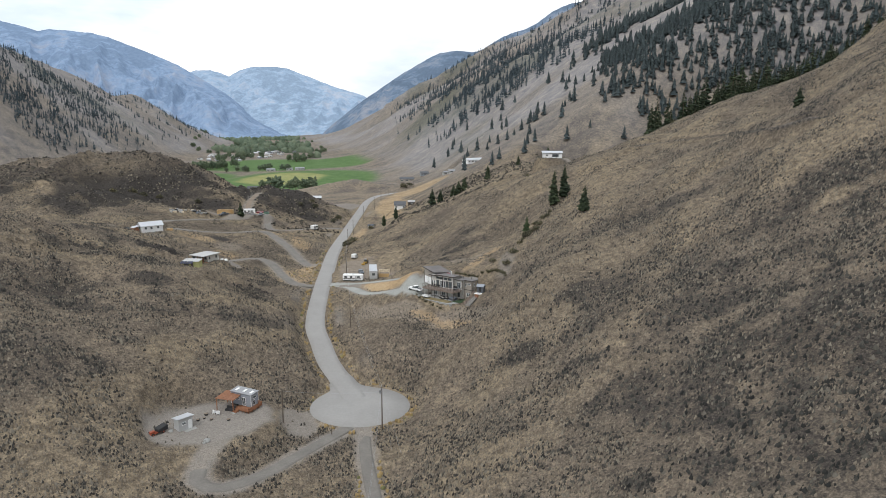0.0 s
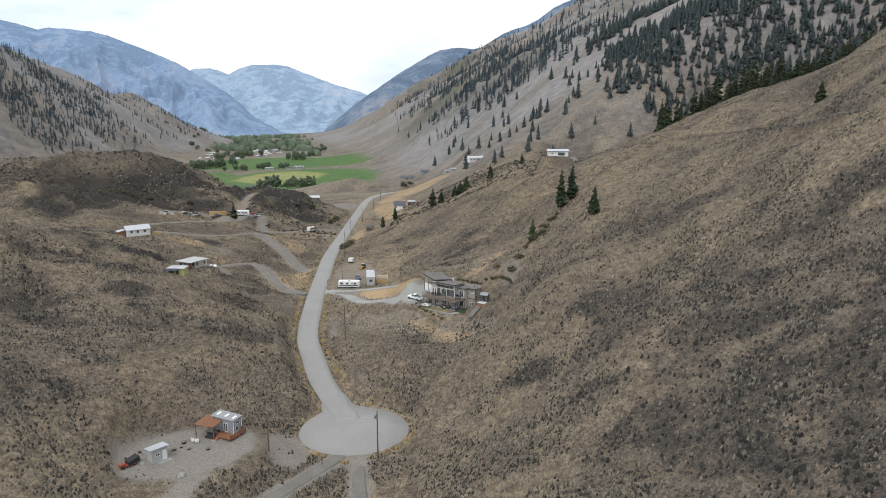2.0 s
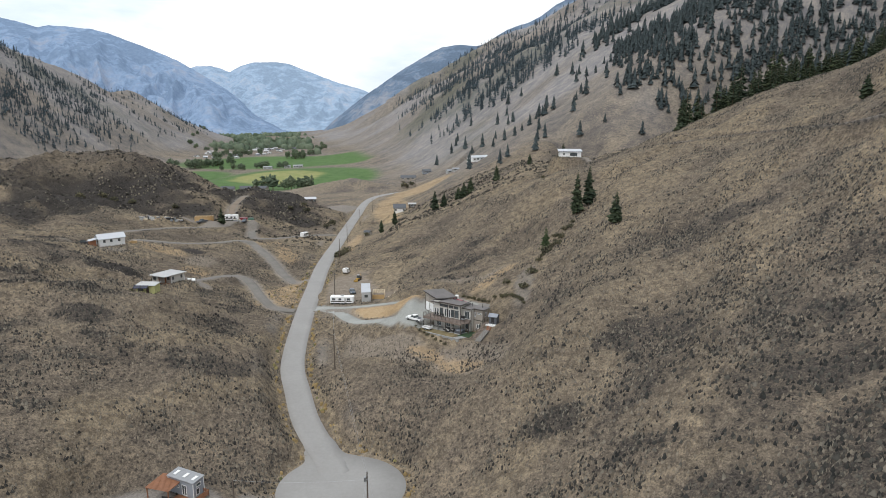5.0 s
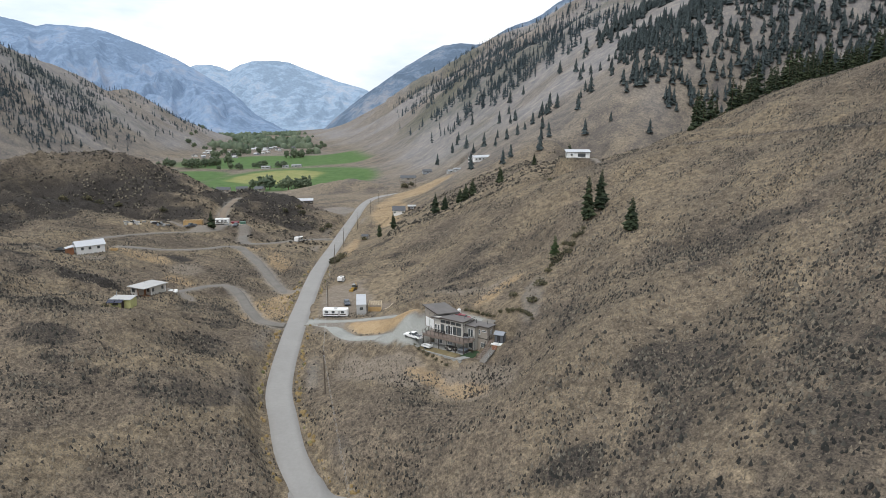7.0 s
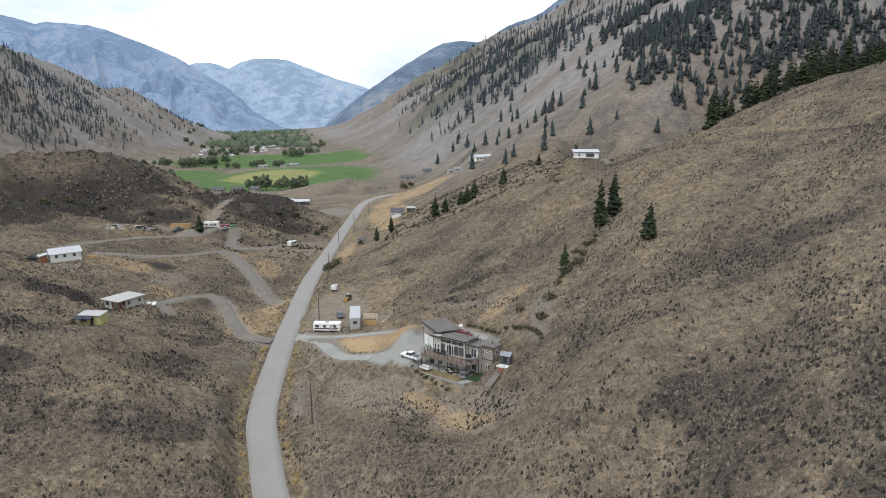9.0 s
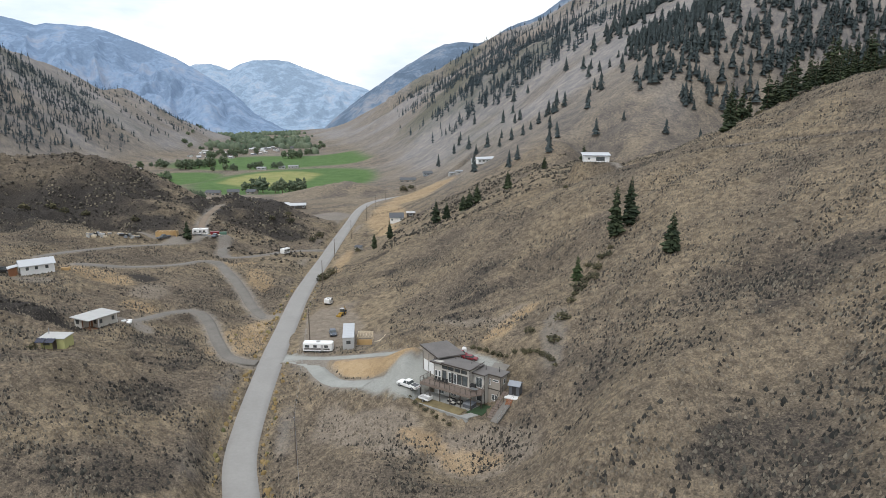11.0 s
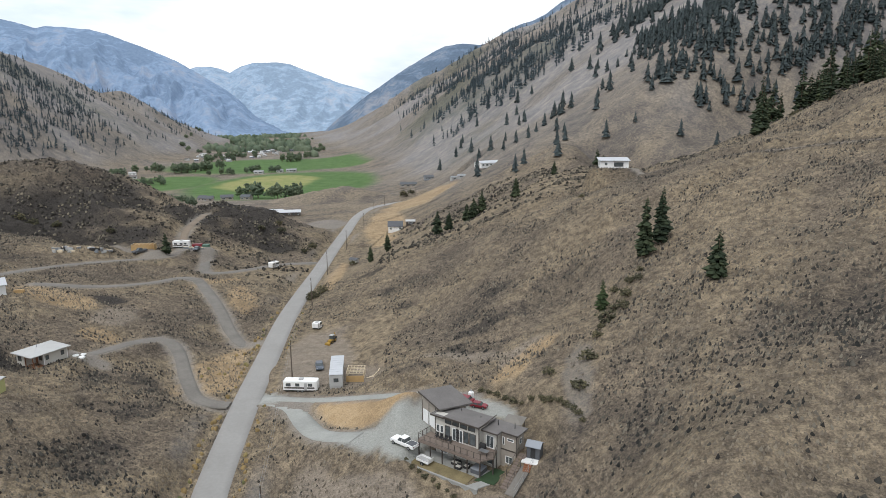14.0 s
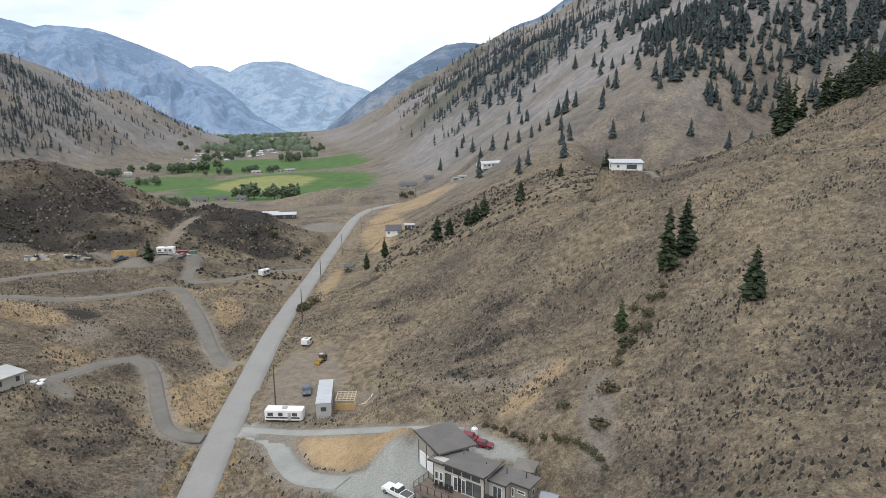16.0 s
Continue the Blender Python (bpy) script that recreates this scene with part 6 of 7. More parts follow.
for k in range(5):
    plank = thing("loose_plank", "loose board lying beside the framed shed", "plank", "loose boards", (-19.6 + 0.3 * k, 240.5 + 0.8 * k, top_of(-19.6 + 0.3 * k, 240.5 + 0.8 * k)), 30 + 14 * k)
    part("board", boxes((-1.6, -0.1, -0.02, 1.6, 0.1, 0.1)), M_LUMBER, plank)


def travel_trailer(name, label, m, length, high, stripe):
    ob = placed(name, label, "camper", m)
    l = length / 2
    bm = prism(bmesh.new(), [(-l, -1.2), (l - 0.5, -1.2), (l, -0.9), (l, 0.9), (l - 0.5, 1.2), (-l, 1.2)], 0.55, high)
    bmesh.ops.bevel(bm, geom=list(bm.edges), offset=0.12, segments=2, affect="EDGES", profile=0.5)
    part("body", bm, M_WHITE, ob)
    part("stripe", boxes((-l + 0.3, -1.225, 1.0, l - 0.6, -1.2, 1.35)), stripe, ob)
    part("roof_unit", boxes((-0.5, -0.4, high, 0.5, 0.4, high + 0.3), bevel=0.06), M_DULL_WHITE, ob)
    for x, w in ((-l + 1.2, 1.1), (-l + 3.3, 0.9), (l - 1.6, 1.0)):
        if -l + 0.3 < x - w / 2 and x + w / 2 < l - 0.2:
            window(ob, x, -1.2, 1.55, w, 0.7, "-y", M_TRIM)
    part("door", boxes((l - 3.0, -1.24, 0.65, l - 2.3, -1.2, 2.3)), M_DULL_WHITE, ob)
    part("underframe", boxes((-l + 0.2, -1.0, 0.35, l + 0.9, 1.0, 0.56)), M_BLACK, ob)
    for x in (-0.5, 0.4):
        for y in (-1.15, 0.9):
            wheel = part("wheel", rod(bmesh.new(), (x, y, 0.32), (x, y + 0.22, 0.32), 0.34, 0.34, 14), M_BLACK, ob)
            part("rim", rod(bmesh.new(), (x, y - 0.01, 0.32), (x, y + 0.23, 0.32), 0.18, 0.18, 12), M_METAL, wheel)
    part("hitch_jack", rod(bmesh.new(), (l + 0.85, 0, -0.03), (l + 0.85, 0, 0.5), 0.05, 0.05, 8), M_METAL, ob)
    return ob


travel_trailer("travel_trailer", "long white travel trailer with dark stripes by the driveway", pose(-35.2, 234.6, 9.75, 0, 0, -2), 7.8, 2.75, M_TRIM)
travel_trailer("small_camper", "small white camper parked beside the gravel track", pose(-75.2, 355, top_of(-75.2, 355), 0, 0, 60), 4.2, 2.7, M_GREYBLUE)
travel_trailer("box_camper", "old white camper body standing on the grass", pose(-41, 279, top_of(-41, 279) - 0.1, 0, 0, 75), 2.3, 2.1, M_DULL_WHITE)
travel_trailer("yard_camper", "long white camper in the cluttered yard", pose(-111.5, 350.8, 19.2, 0, 0, 8), 6.6, 3.0, M_TRIM)


def motor_car(name, label, m, paint, pickup=False):
    """A parked car: body, cabin, windows and wheels. Its nose points along -x."""
    ob = placed(name, label, "pickup" if pickup else "car", m)
    l = 2.85 if pickup else 2.2
    side = [(-l, 0.45), (-l, 0.95), (-l + 0.25, 1.08), (-0.95, 1.15), (l, 1.12), (l, 0.45)] if pickup else [(-l, 0.4), (-l, 0.75), (-l + 0.3, 0.9), (-0.9, 0.98), (l - 0.2, 1.0), (l, 0.8), (l, 0.4)]
    bm = bmesh.new()
    a = [bm.verts.new((x, -0.93, z)) for x, z in side]
    b = [bm.verts.new((x, 0.93, z)) for x, z in side]
    bm.faces.new(a), bm.faces.new(b[::-1])
    for k in range(len(side)):
        j = (k + 1) % len(side)
        bm.faces.new((a[k], b[k], b[j], a[j]))
    bmesh.ops.recalc_face_normals(bm, faces=list(bm.faces))
    bmesh.ops.bevel(bm, geom=list(bm.edges), offset=0.07, segments=2, affect="EDGES", profile=0.5)
    part("body", bm, paint, ob)
    x0, x1 = (-1.0, 0.95) if pickup else (-0.95, 1.6)
    h0, h1 = (1.14, 1.85) if pickup else (0.97, 1.48)
    cab = part("cabin", prism(bmesh.new(), [(x0 + 0.5, -0.72), (x1 - 0.2, -0.72), (x1 - 0.2, 0.72), (x0 + 0.5, 0.72)], h1 - 0.06, h1), paint, ob)
    bm = bmesh.new()
    lo = [bm.verts.new(p) for p in ((x0, -0.86, h0), (x1, -0.86, h0), (x1, 0.86, h0), (x0, 0.86, h0))]
    hi = [bm.verts.new(p) for p in ((x0 + 0.5, -0.7, h1 - 0.061), (x1 - 0.2, -0.7, h1 - 0.061), (x1 - 0.2, 0.7, h1 - 0.061), (x0 + 0.5, 0.7, h1 - 0.061))]
    for k in range(4):
        j = (k + 1) % 4
        bm.faces.new((lo[k], lo[j], hi[j], hi[k]))
    part("windows", bm, M_GLASS, ob)
    for sy in (-0.84, 0.84):
        part("door_pillar", rod(bmesh.new(), (0.1, sy, h0), (0.15, sy * 0.86, h1 - 0.05), 0.05, 0.05, 5), paint, ob)
    if pickup:
        part("load_bed", boxes((1.1, -0.78, 1.06, l - 0.08, 0.78, 1.14)), M_SLATE, ob, "dark open load bed")
    for y in (-0.62, 0.62):
        part("headlight", boxes((-l - 0.02, y - 0.18, 0.72, -l + 0.08, y + 0.18, 0.88)), M_DULL_WHITE, ob)
        part("tail_light", boxes((l - 0.08, y - 0.12, 0.72, l + 0.02, y + 0.12, 0.92)), M_RED, ob)
    for x in (-l + 0.9, l - 1.05):
        for y in (-0.95, 0.73):
            wheel = part("wheel", rod(bmesh.new(), (x, y, 0.38), (x, y + 0.22, 0.38), 0.39, 0.39, 16), M_BLACK, ob)
            part("rim", rod(bmesh.new(), (x, y - 0.012, 0.38), (x, y + 0.232, 0.38), 0.22, 0.22, 12), M_METAL, wheel)
    return ob


motor_car("pickup_truck", "white crew-cab pickup parked on the gravel", pose(-9.2, 200.6, top_of(-9.2, 200.6), 0, 0, -38), M_WHITE, True).scale = (0.92, 0.92, 0.92)
motor_car("red_car", "red car parked behind the garage", pose(1.2, 214.6, 16.5, 0, 0, -25), M_RED)
# a shrunken car shape stands in for the dark red parts
motor_car("red_car", "small dark red car shape in place of the red parts behind the house", pose(4.2, 212.6, 16.5, 0, 0, 160), M_RED).scale = (0.75, 0.75, 0.75)
motor_car("dark_car", "dark blue-grey car in the dirt yard", pose(-33.8, 247.5, top_of(-33.8, 247.5), 0, 0, 105), M_BLUEGREY)
motor_car("dark_pickup", "dark pickup parked near the white house", pose(-136.5, 261.5, top_of(-136.5, 261.5), 0, 0, 10), M_BLACK, True)
motor_car("yard_car", "grey car parked in the cluttered yard", pose(-103.5, 346.0, top_of(-103.5, 346.0), 0, 0, 95), M_BLUEGREY)
motor_car("yard_pickup", "dark pickup parked beside the plywood hut", pose(-119.3, 331.6, top_of(-119.3, 331.6), 0, 0, 60), M_SLATE, True)

flat = placed("utility_trailer", "small white utility trailer with low rails beside the deck", "trailer", pose(-5.6, 198.0, top_of(-5.6, 198.0), 0, 0, -38))
part("bed", boxes((-1.3, -0.75, 0.5, 1.3, 0.75, 0.58)), M_DULL_WHITE, flat)
for row in ((-1.3, -0.78, 0.58, 1.3, -0.73, 0.95), (-1.3, 0.73, 0.58, 1.3, 0.78, 0.95), (-1.33, -0.73, 0.58, -1.28, 0.73, 0.95), (1.28, -0.73, 0.58, 1.33, 0.73, 1.3)):
    part("side_board", boxes(row, bevel=0.01), M_WHITE, flat)
part("drawbar", boxes((-2.3, -0.06, 0.42, -1.3, 0.06, 0.5)), M_METAL, flat)
part("jack_leg", rod(bmesh.new(), (-2.2, 0, -0.1), (-2.2, 0, 0.45), 0.04, 0.04, 6), M_METAL, flat)
for y in (-0.95, 0.79):
    wheel = part("wheel", rod(bmesh.new(), (0.1, y, 0.32), (0.1, y + 0.16, 0.32), 0.34, 0.34, 14), M_BLACK, flat)
    part("rim", rod(bmesh.new(), (0.1, y - 0.01, 0.32), (0.1, y + 0.17, 0.32), 0.18, 0.18, 10), M_METAL, wheel)

digger = thing("backhoe", "yellow backhoe standing in the dirt yard", "excavator", at=(-34.4, 266.8, top_of(-34.4, 266.8)), turn=72)
digger.scale = (0.82, 0.82, 0.82)
part("chassis", boxes((-1.6, -0.7, 0.5, 1.4, 0.7, 1.2), bevel=0.08), M_YELLOW, digger)
part("cab", boxes((-0.4, -0.65, 1.2, 0.8, 0.65, 2.5), bevel=0.06), M_GLASS, digger)
part("cab_roof", boxes((-0.5, -0.72, 2.5, 0.9, 0.72, 2.62), bevel=0.03), M_DULL_WHITE, digger)
part("boom", rod(bmesh.new(), (1.3, 0, 0.9), (2.0, 0, 2.9), 0.16, 0.12, 8), M_YELLOW, digger)
part("dipper", rod(bmesh.new(), (2.0, 0, 2.9), (2.9, 0, 1.2), 0.12, 0.1, 8), M_YELLOW, digger)
part("bucket", boxes((2.6, -0.35, 0.6, 3.2, 0.35, 1.2), bevel=0.05), M_BLACK, digger)
part("loader_arm", boxes((-2.6, -0.6, 0.6, -1.6, 0.6, 0.8), bevel=0.03), M_YELLOW, digger)
part("loader_bucket", boxes((-3.1, -0.95, -0.03, -2.6, 0.95, 0.7), bevel=0.05), M_YELLOW, digger)
for x, r in ((-1.0, 0.5), (0.9, 0.75)):
    for y in (-0.95, 0.6):
        wheel = part("wheel", rod(bmesh.new(), (x, y, r - 0.02), (x, y + 0.35, r - 0.02), r, r, 16), M_BLACK, digger)
        part("rim", rod(bmesh.new(), (x, y - 0.01, r), (x, y + 0.36, r), r * 0.5, r * 0.5, 12), M_YELLOW, wheel)
cart = thing("dump_trailer", "small black dump trailer with orange machine parts", "trailer", at=(-59.6, 118.8, 6.3), turn=55)
part("tub", prism(bmesh.new(), [(-0.2, -0.8), (1.9, -0.8), (1.9, 0.8), (-0.2, 0.8)], 0.5, [1.1, 1.5, 1.5, 1.1]), M_BLACK, cart)
part("frame", boxes((-1.8, -0.6, 0.35, 1.6, 0.6, 0.5)), M_ORANGE, cart)
part("engine", boxes((-1.7, -0.4, 0.5, -0.7, 0.4, 0.95), bevel=0.08), M_ORANGE, cart)
for x in (-1.4, 0.9):
    for y in (-0.85, 0.65):
        wheel = part("wheel", rod(bmesh.new(), (x, y, 0.33), (x, y + 0.2, 0.33), 0.36, 0.36, 14), M_BLACK, cart)
        part("rim", rod(bmesh.new(), (x, y - 0.01, 0.33), (x, y + 0.21, 0.33), 0.18, 0.18, 10), M_ORANGE, wheel)

# cluttered yard below the knoll
ply = thing("plywood_hut", "raw plywood hut with an open front", "hut", at=(-120.3, 337.0, 21.2), turn=8)
ply.scale = (0.92, 0.92, 0.92)
part("wall", boxes((-4.6, 1.6, -0.4, 4.6, 1.8, 2.6)), M_PLY, ply)
for x in (-4.6, 4.4):
    part("wall", boxes((x, -1.6, -0.4, x + 0.2, 1.596, 2.5)), M_PLY, ply)
part("front_wall", boxes((-4.396, -1.6, -0.4, 2.2, -1.45, 2.3)), M_PLY, ply)
for k in range(7):
    part("rafter", boxes((-4.4 + k * 1.45, -1.7, 2.5, -4.25 + k * 1.45, 1.9, 2.68)), M_LUMBER, ply)
box_red = thing("red_container", "faded red and green crates and scrap in a row", "container", at=(-104.3, 352.6, 19.2), turn=10)
part("crate", boxes((-3.4, -1.0, -0.3, 0.4, 1.0, 1.3), bevel=0.04), M_RED, box_red)
part("crate", boxes((0.6, -1.0, -0.3, 3.4, 1.0, 1.0), bevel=0.04), worn("faded_green", (0.08, 0.16, 0.12), 0.6, 0, 0.3, 1, 8), box_red)
rnd = random.Random(44)
for k in range(34):
    along = rnd.random()
    x, y = -140 + 13 * along + rnd.uniform(-1.5, 1.5), 313 + 11 * along + rnd.uniform(-2, 2)
    if k > 26:
        x, y = rnd.uniform(-110, -101), rnd.uniform(347.5, 349.5)
    junk = thing("scrap_heap", "heap of pale scrap, barrels and boards in the yard", "scrap", "scrap in the yard", (x, y, top_of(x, y)), rnd.uniform(0, 180))
    m = rnd.choice([M_DULL_WHITE, M_METAL, M_DULL_WHITE, M_GREYBLUE, M_LUMBER, M_BLACK])
    w, d, h = rnd.uniform(0.4, 1.3), rnd.uniform(0.3, 0.7), rnd.uniform(0.3, 0.9)
    part("crate", boxes((-w, -d, -0.2, w, d, h), bevel=0.06), m, junk)
    part("board", boxes((-w * 1.2, -0.1, h, w * 0.7, 0.2, h + 0.12)), rnd.choice([M_LUMBER, M_METAL]), junk)

# ---- houses farther down the valley ----
def far_house(name, label, x, y, length, width, eave, ridge, turn, wall_m, roof_m, group="", windows=3, sink=0.0):
    ob = thing(name, label, "house", group, (x, y, top_of(x, y) - sink), turn)
    gable_walls(ob, length, width, eave, ridge, wall_m)
    gable(ob, length, width, eave, ridge, 0.4, roof_m)
    for k in range(windows):
        window(ob, -length / 2 + length * (k + 0.5) / windows, -width / 2, eave * 0.35, length / windows * 0.5, eave * 0.4, "-y", M_TRIM if k % 2 else M_WHITE)
    return ob


far_house("hip_roof_house", "white house with a dark slate roof near the road", -30.5, 430, 7.5, 7, 3.0, 5.2, 5, M_WHITE, M_SLATE)
part("garage_door", boxes((-1.8, -3.56, 0, 1.8, -3.5, 2.3)), M_WHITE, bpy.data.objects["hip_roof_house"], "wide white garage door")
far_house("carport", "open carport with a pale roof beside the house", -22.5, 432, 4.5, 5, 2.4, 2.9, 5, M_TRIM, M_DULL_WHITE, windows=1)
far_house("roadside_shed", "small pale shed below the hill", -43.5, 369, 3.2, 2.6, 2.0, 2.6, -20, M_PALE_SIDING, M_SLATE, windows=1)
far_house("long_barn", "long low barn with a pale steel roof", -112, 524, 15, 8, 3.0, 4.2, 12, M_TRIM, M_STEEL_ROOF, windows=5)
far_house("barn_annex", "low barn annex with a pale steel roof", -124, 533, 10, 8, 2.6, 3.6, 12, M_DULL_WHITE, M_STEEL_ROOF, windows=2)
far_house("blue_house", "small blue-grey house beside the far road", -15, 628, 9, 7, 3.2, 5.0, 0, M_GREYBLUE, M_DULL_WHITE)
far_house("long_white_house", "long white house with a pale roof on the slope", 27, 566, 19, 8, 3.2, 4.6, 38, M_WHITE, M_STEEL_ROOF, windows=5)
far_house("dark_roof_house", "low house with a dark roof at the hill's foot", -42, 712, 16, 9, 3.2, 5.2, 0, M_SIDING, M_SLATE)
far_house("dark_roof_house", "low house with a dark roof at the hill's foot", -22, 716, 9, 8, 3.0, 4.6, 10, M_GREYBLUE, M_SLATE)
for x, y, l, t in ((8, 596, 6, 0), (2, 612, 5, 30), (-6, 640, 4, 10)):
    far_house("outbuilding", "small pale outbuilding in a row by the road", x, y, l, 3.5, 2.4, 3.2, t, M_DULL_WHITE, M_METAL, "outbuildings", 1)
for x, y, l in ((-281, 1008, 13), (-256, 1030, 9), (-244, 1040, 9), (-238, 1044, 7)):
    far_house("field_barn", "white farm building among the green fields", x, y, l, 9, 3.0, 4.4, 4, M_DULL_WHITE, M_METAL, "farm buildings", 2)
for x, y, l in ((-207, 668, 11), (-190, 671, 9), (-213, 640, 8), (-222, 650, 7)):
    far_house("farmhouse", "farmhouse half hidden by trees at the field's edge", x, y, l, 7, 3.0, 5.0, rnd.uniform(-20, 20), M_SIDING, M_SLATE, "farmhouses", 2)
for k in range(46):
    x, y = rnd.uniform(-545, -400), rnd.uniform(1280, 1750)
    if k > 36:
        x, y = rnd.uniform(-480, -420), rnd.uniform(900, 1010)
    far_house("village_house", "small pale village house among trees", x, y, rnd.uniform(7, 11), rnd.uniform(6, 8), 2.8, 4.6, rnd.uniform(-40, 40), rnd.choice([M_WHITE, M_PALE_SIDING, M_GREYBLUE, M_DULL_WHITE]), rnd.choice([M_STEEL_ROOF, M_SLATE, M_DULL_WHITE, M_SHINGLE]), "village houses", 2)

# ---- poles and wires ----
POLES = [(-13.6, 129.3, 10.6), (-28.7, 183.2, 10.6), (-38.6, 239.6, 10.2), (-47.2, 300.2, 10.2), (-52.1, 351.7, 10), (-52.3, 401.4, 10), (-52.4, 465, 10), (-52, 512, 10), (-52, 579, 10), (-30, 624, 10)]
heads = []
for x, y, h in POLES:
    z = top_of(x, y)
    pole = thing("utility_pole", "weathered wooden utility pole beside the road", "utility pole", "utility poles", (x, y, z))
    part("mast", rod(bmesh.new(), (0, 0, -0.5), (0, 0, h), 0.17, 0.11, 10), M_POLE, pole)
    part("insulator", rod(bmesh.new(), (0, 0, h), (0, 0, h + 0.3), 0.06, 0.04, 8), M_METAL, pole)
    part("bracket", boxes((-0.08, -0.35, h - 1.3, 0.08, -0.1, h - 1.2)), M_METAL, pole)
    heads.append((x, y, z + h + 0.28))
part("transformer", rod(bmesh.new(), (-0.35, 0, 8.9), (-0.35, 0, 9.7), 0.22, 0.22, 12), M_METAL, bpy.data.objects["utility_pole"])
side_pole = thing("utility_pole", "short wooden pole standing by the gravel yard", "utility pole", "utility poles", (-35.6, 127.6, top_of(-35.6, 127.6)))
part("mast", rod(bmesh.new(), (0, 0, -0.5), (0, 0, 7.6), 0.16, 0.12, 10), M_POLE, side_pole)


def wire(a, b, sag, r=0.014):
    a, b = Vector(a), Vector(b)
    bm = bmesh.new()
    pts = [a.lerp(b, k / 12) - Vector((0, 0, 4 * sag * (k / 12) * (1 - k / 12))) for k in range(13)]
    for p, q in zip(pts[:-1], pts[1:]):
        rod(bm, p, q, r, r, 4)
    ob = part("overhead_wire", bm, M_METAL, None)
    return tagged(ob, "thin overhead wire strung between the poles", "wire", "overhead wires")


line = [(-8, 20, 15)] + heads
for a, b in zip(line[:-1], line[1:]):
    wire(a, b, 0.9)
    wire((a[0], a[1], a[2] - 1.4), (b[0], b[1], b[2] - 1.4), 1.0)
wire((-13.6, 129.3, heads[0][2] - 1.6), (-35.6, 127.6, top_of(-35.6, 127.6) + 7.5), 0.5)
wire((-13.6, 129.3, heads[0][2] - 0.5), (-8.5, 118, top_of(-8.5, 118)), 0.0)
wire((-13.6, 129.3, heads[0][2] - 1.0), (-10.5, 119, top_of(-10.5, 119)), 0.0)
for x, y in ((-27.3, 125), (-24.6, 126.5)):
    post = thing("marker_post", "short dark wooden post at the track's mouth", "post", "marker posts", (x, y, top_of(x, y)))
    part("stake", rod(bmesh.new(), (0, 0, -0.3), (0, 0, 1.1), 0.09, 0.08, 8), M_POLE, post)

fence = thing("rail_fence", "wooden rail fence along the golden field", "fence", at=(0, 0, 0))
for (ax, ay), (bx, by) in (((-53.5, 484), (-32, 492)), ((-32, 492), (-10, 508)), ((-40, 402), (-36, 420)), ((-53, 408), (-40, 402))):
    n = int(math.hypot(bx - ax, by - ay) / 2.4)
    for k in range(n + 1):
        x, y = ax + (bx - ax) * k / n, ay + (by - ay) * k / n
        z = top_of(x, y)
        part("post", rod(bmesh.new(), (x, y, z - 0.3), (x, y, z + 1.3), 0.09, 0.08, 6), M_POLE, fence)
        if k < n:
            x2, y2 = ax + (bx - ax) * (k + 1) / n, ay + (by - ay) * (k + 1) / n
            z2 = top_of(x2, y2)
            for h in (0.55, 1.1):
                part("rail", rod(bmesh.new(), (x, y, z + h), (x2, y2, z2 + h), 0.05, 0.05, 5), M_POLE, fence)


# ---- broadleaf trees and shrubs ----
def broadleaf(seed, material, round_=1.0):
    rnd_ = random.Random(seed)
    ob = thing("broadleaf_tree", "rounded green broadleaf tree in the valley", "tree")
    bm = bmesh.new()
    rod(bm, (0, 0, -0.04), (0, 0, 0.4), 0.035, 0.025, 7)
    for k in range(5):
        a = k * 1.3
        rod(bm, (0, 0, 0.3), (0.2 * math.cos(a), 0.2 * math.sin(a), 0.6 + 0.05 * k), 0.018, 0.006, 5)
    part("trunk", bm, M_BARK, ob)
    verts, faces = [], []
    for k in range(110):
        a, b = rnd_.uniform(0, math.tau), math.acos(rnd_.uniform(-0.75, 1))
        r = 0.42 * rnd_.uniform(0.55, 1.08) * (1 + 0.3 * math.sin(3 * a + seed))
        c = (r * math.sin(b) * math.cos(a) * round_, r * math.sin(b) * math.sin(a) * round_, 0.52 + r * 1.1 * math.cos(b))
        s = rnd_.uniform(0.06, 0.13)
        i = len(verts)
        for d in ((1, 0, 0), (-1, 0, 0), (0, 1, 0), (0, -1, 0), (0, 0, 1), (0, 0, -1)):
            verts.append(tuple(c[j] + d[j] * s * rnd_.uniform(0.6, 1.4) + rnd_.uniform(-0.02, 0.02) for j in range(3)))
        for p, q in ((0, 2), (2, 1), (1, 3), (3, 0)):
            faces += [(i + p, i + q, i + 4), (i + q, i + p, i + 5)]
    mesh_from("crown", verts, faces, material, ob, False)
    return ob


GROVES = [  # x, y, how many, spread, height
    (-400, 1030, 9, 32, 20), (-385, 1075, 7, 28, 19), (-340, 969, 1, 1, 15), (-312, 988, 4, 12, 15), (-293, 1031, 5, 16, 16), (-264, 1030, 2, 8, 13), (-306, 1287, 6, 22, 24), (-300, 1388, 4, 20, 18), (-452, 1400, 9, 40, 18), (-450, 1295, 7, 30, 18),
    (-350, 840, 5, 14, 13), (-410, 700, 3, 10, 14), (-462, 954, 7, 18, 16), (-478, 1045, 5, 22, 14), (-210, 585, 4, 10, 9), (-232, 617, 5, 12, 11), (-540, 1500, 14, 90, 14), (-560, 1750, 14, 110, 14), (-320, 1610, 5, 25, 16), (-480, 1800, 12, 90, 14), (-640, 2100, 14, 130, 15), (-560, 2300, 10, 110, 15),
]
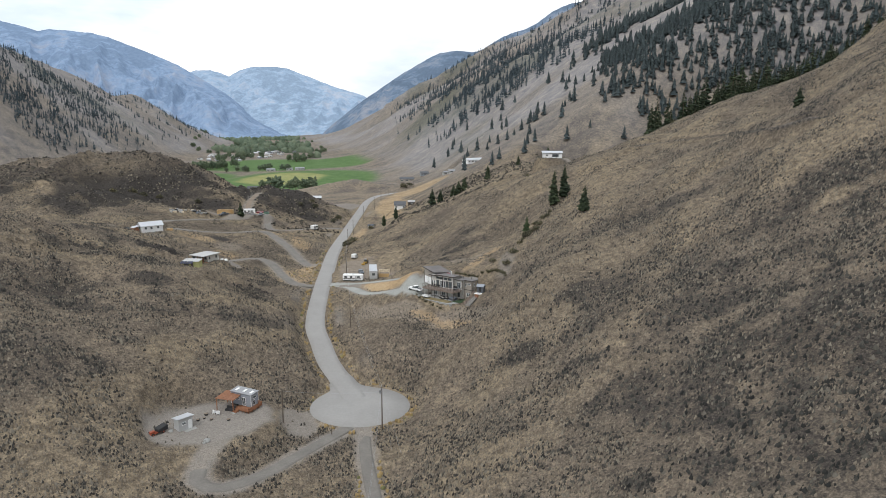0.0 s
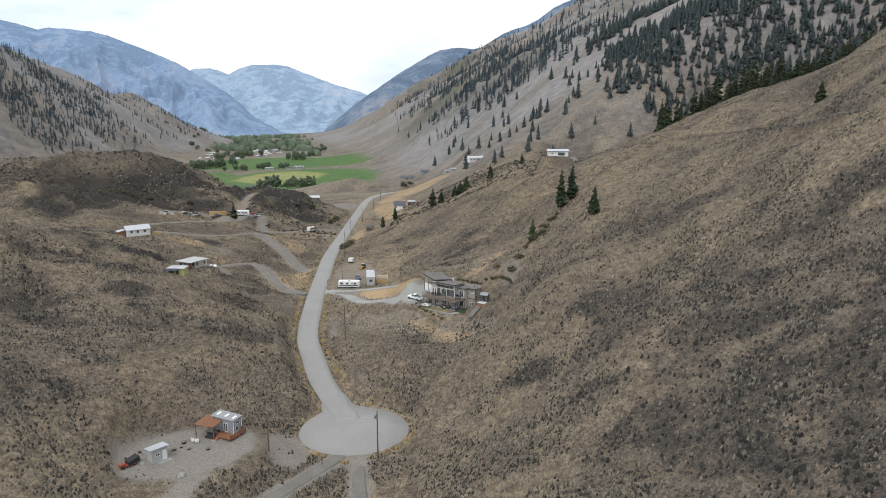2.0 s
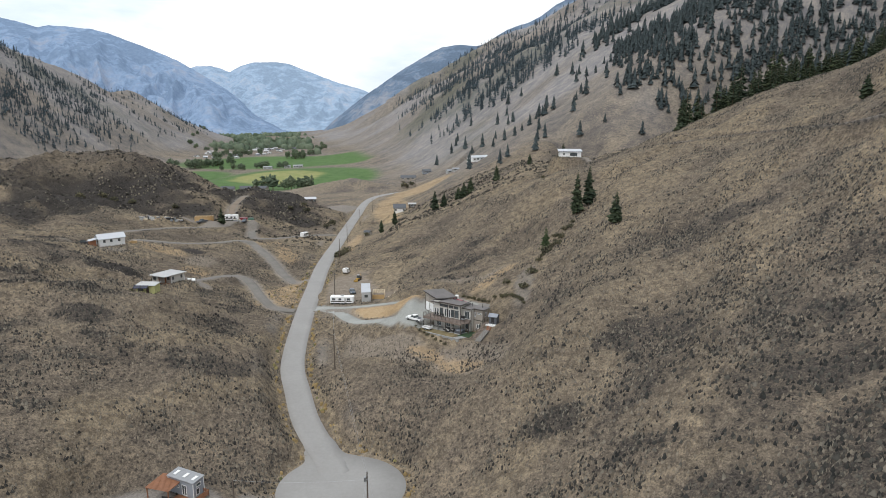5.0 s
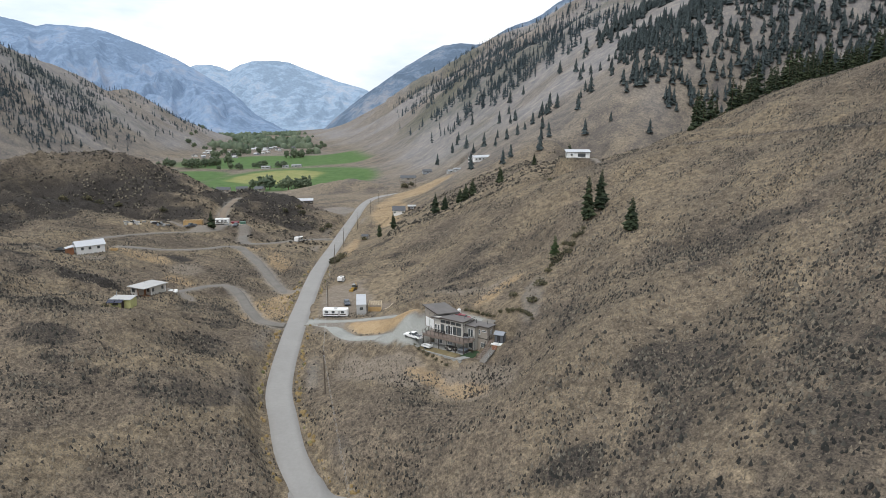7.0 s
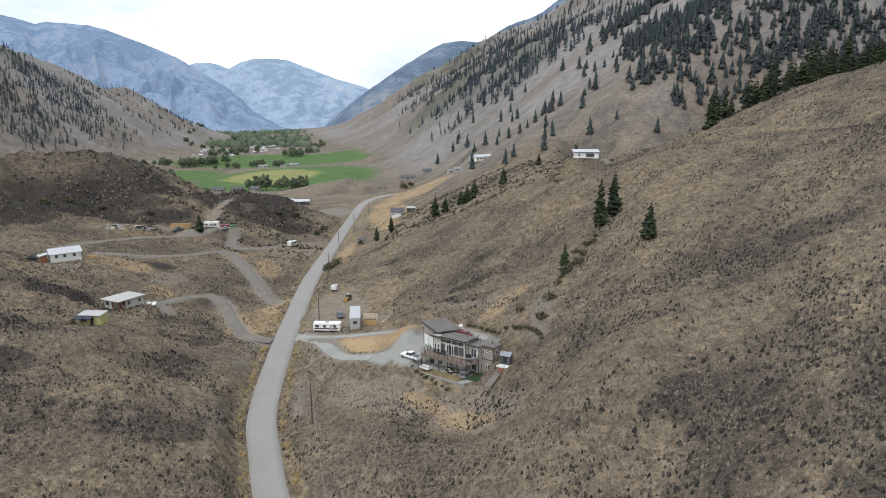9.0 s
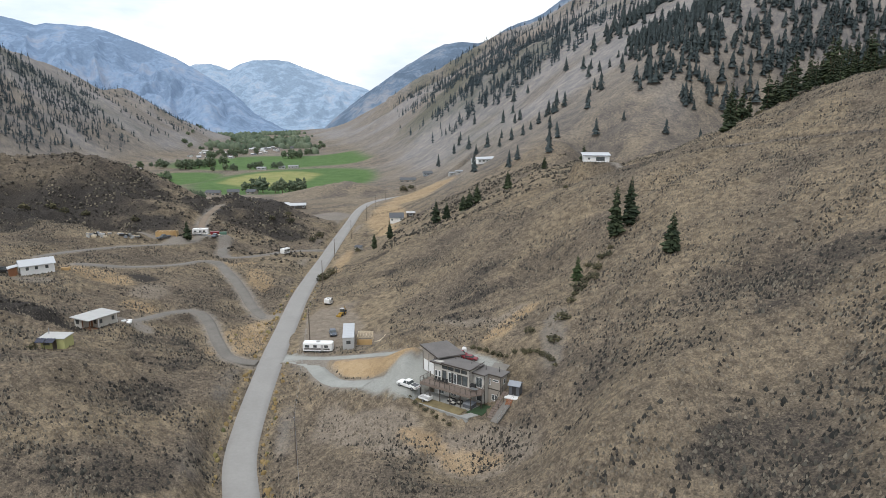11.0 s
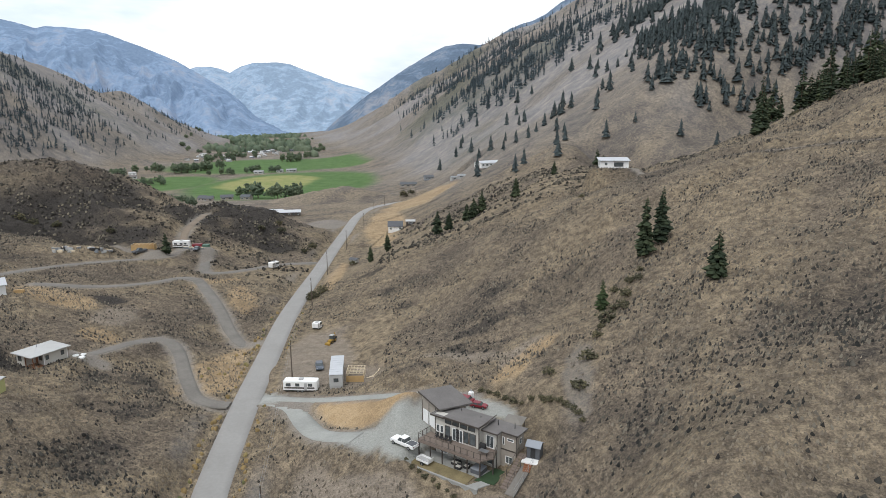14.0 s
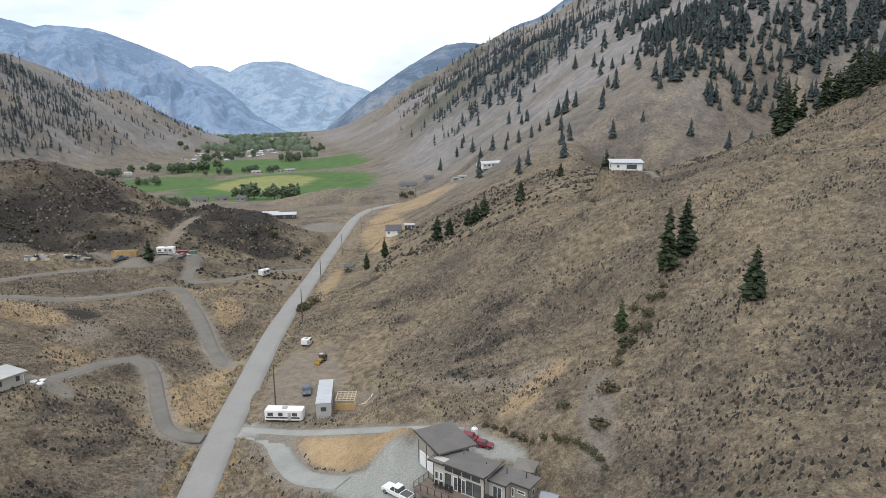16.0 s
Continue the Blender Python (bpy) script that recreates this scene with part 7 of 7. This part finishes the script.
ROW = [(-206, 700, 11), (-194, 695, 14), (-185, 690, 15), (-172, 688, 10), (-162, 676, 15), (-154, 682, 12), (-146, 682, 14), (-150, 690, 11)]
rnd = random.Random(9)
spots = [(x + rnd.gauss(0, s) * 0.6, y + rnd.gauss(0, s) * 0.6, h * rnd.uniform(0.5, 0.85)) for x, y, n, s, h in GROVES for k in range(n)] + ROW
models = [broadleaf(k, M_HAZED_LEAVES, 0.75 + 0.13 * k) for k in range(4)]
for k, (x, y, h) in enumerate(spots):
    t = models[k] if k < 4 else copy_thing(models[k % 4], Matrix.Identity(4))
    t.matrix_basis = pose(x, y, top_of(x, y), 0, 0, rnd.uniform(0, 360)) @ Matrix.Diagonal((h, h, h, 1))
    tagged(t, "", "", "valley trees")

SHRUBS = [(28, 221, 1.4), (33.5, 230, 1.6), (37, 233, 2.0), (40.5, 236, 1.5), (42, 240, 1.2), (29.5, 224, 1.2), (25, 215, 2.2), (31, 226, 2.6), (35, 228, 1.9), (22, 207, 2.0), (18, 216, 1.6), (39, 238, 1.7), (36, 239, 1.5), (-49.5, 312, 3.2), (-47, 316, 2.6), (-43.5, 364, 2.2), (-93, 398, 2.5), (-84, 402, 3), (-88, 412, 2.6), (-170, 348, 3), (-163, 352, 2.6), (-178, 352, 3.2), (-186, 346, 3), (-140, 350, 2.4), (-70, 389, 2.4), (-68, 396, 3), (-91, 206, 1.8), (-90.5, 211, 1.6), (-40, 620, 5), (-34, 628, 4), (41, 300, 1.4), (118, 322, 2.5), (5, 219.5, 1.0), (8, 217.5, 1.1), (11, 214.5, 1.2), (14, 211, 1.1), (17, 207.5, 1.2), (19, 204, 1.1), (20.5, 200.5, 1.0), (15.5, 209.5, 0.8), (12.5, 213, 0.8), (6.5, 218.6, 0.9), (9.6, 216, 1.0), (16, 208.6, 1.1), (18.2, 205.8, 1.0), (19.8, 202.3, 1.1), (20.8, 198.6, 0.8)] + [(-6.8 + 0.829 * a - 0.559 * b, 200.3 - 0.559 * a - 0.829 * b, h) for a, b, h in ((0.5, 4.0, 0.5), (2.0, 4.3, 0.7), (3.2, 4.0, 0.6), (4.6, 4.4, 0.8), (6.0, 4.1, 0.6), (7.3, 4.5, 0.7), (8.9, 4.2, 0.5), (10.4, 4.4, 0.7))]
models = []
for k, (x, y, h) in enumerate(SHRUBS):
    if k < 3:
        t = broadleaf(40 + k, M_SHRUB, 1.35)
        t.name = "shrub"
        models.append(t)
    else:
        t = copy_thing(models[k % 3], Matrix.Identity(4))
    t.matrix_basis = pose(x, y, top_of(x, y) - 0.12 * h, 0, 0, k * 57) @ Matrix.Diagonal((h * 1.3, h * 1.3, h, 1))
    tagged(t, "dry olive-brown shrub on the slope", "shrub", "shrubs on the slopes")
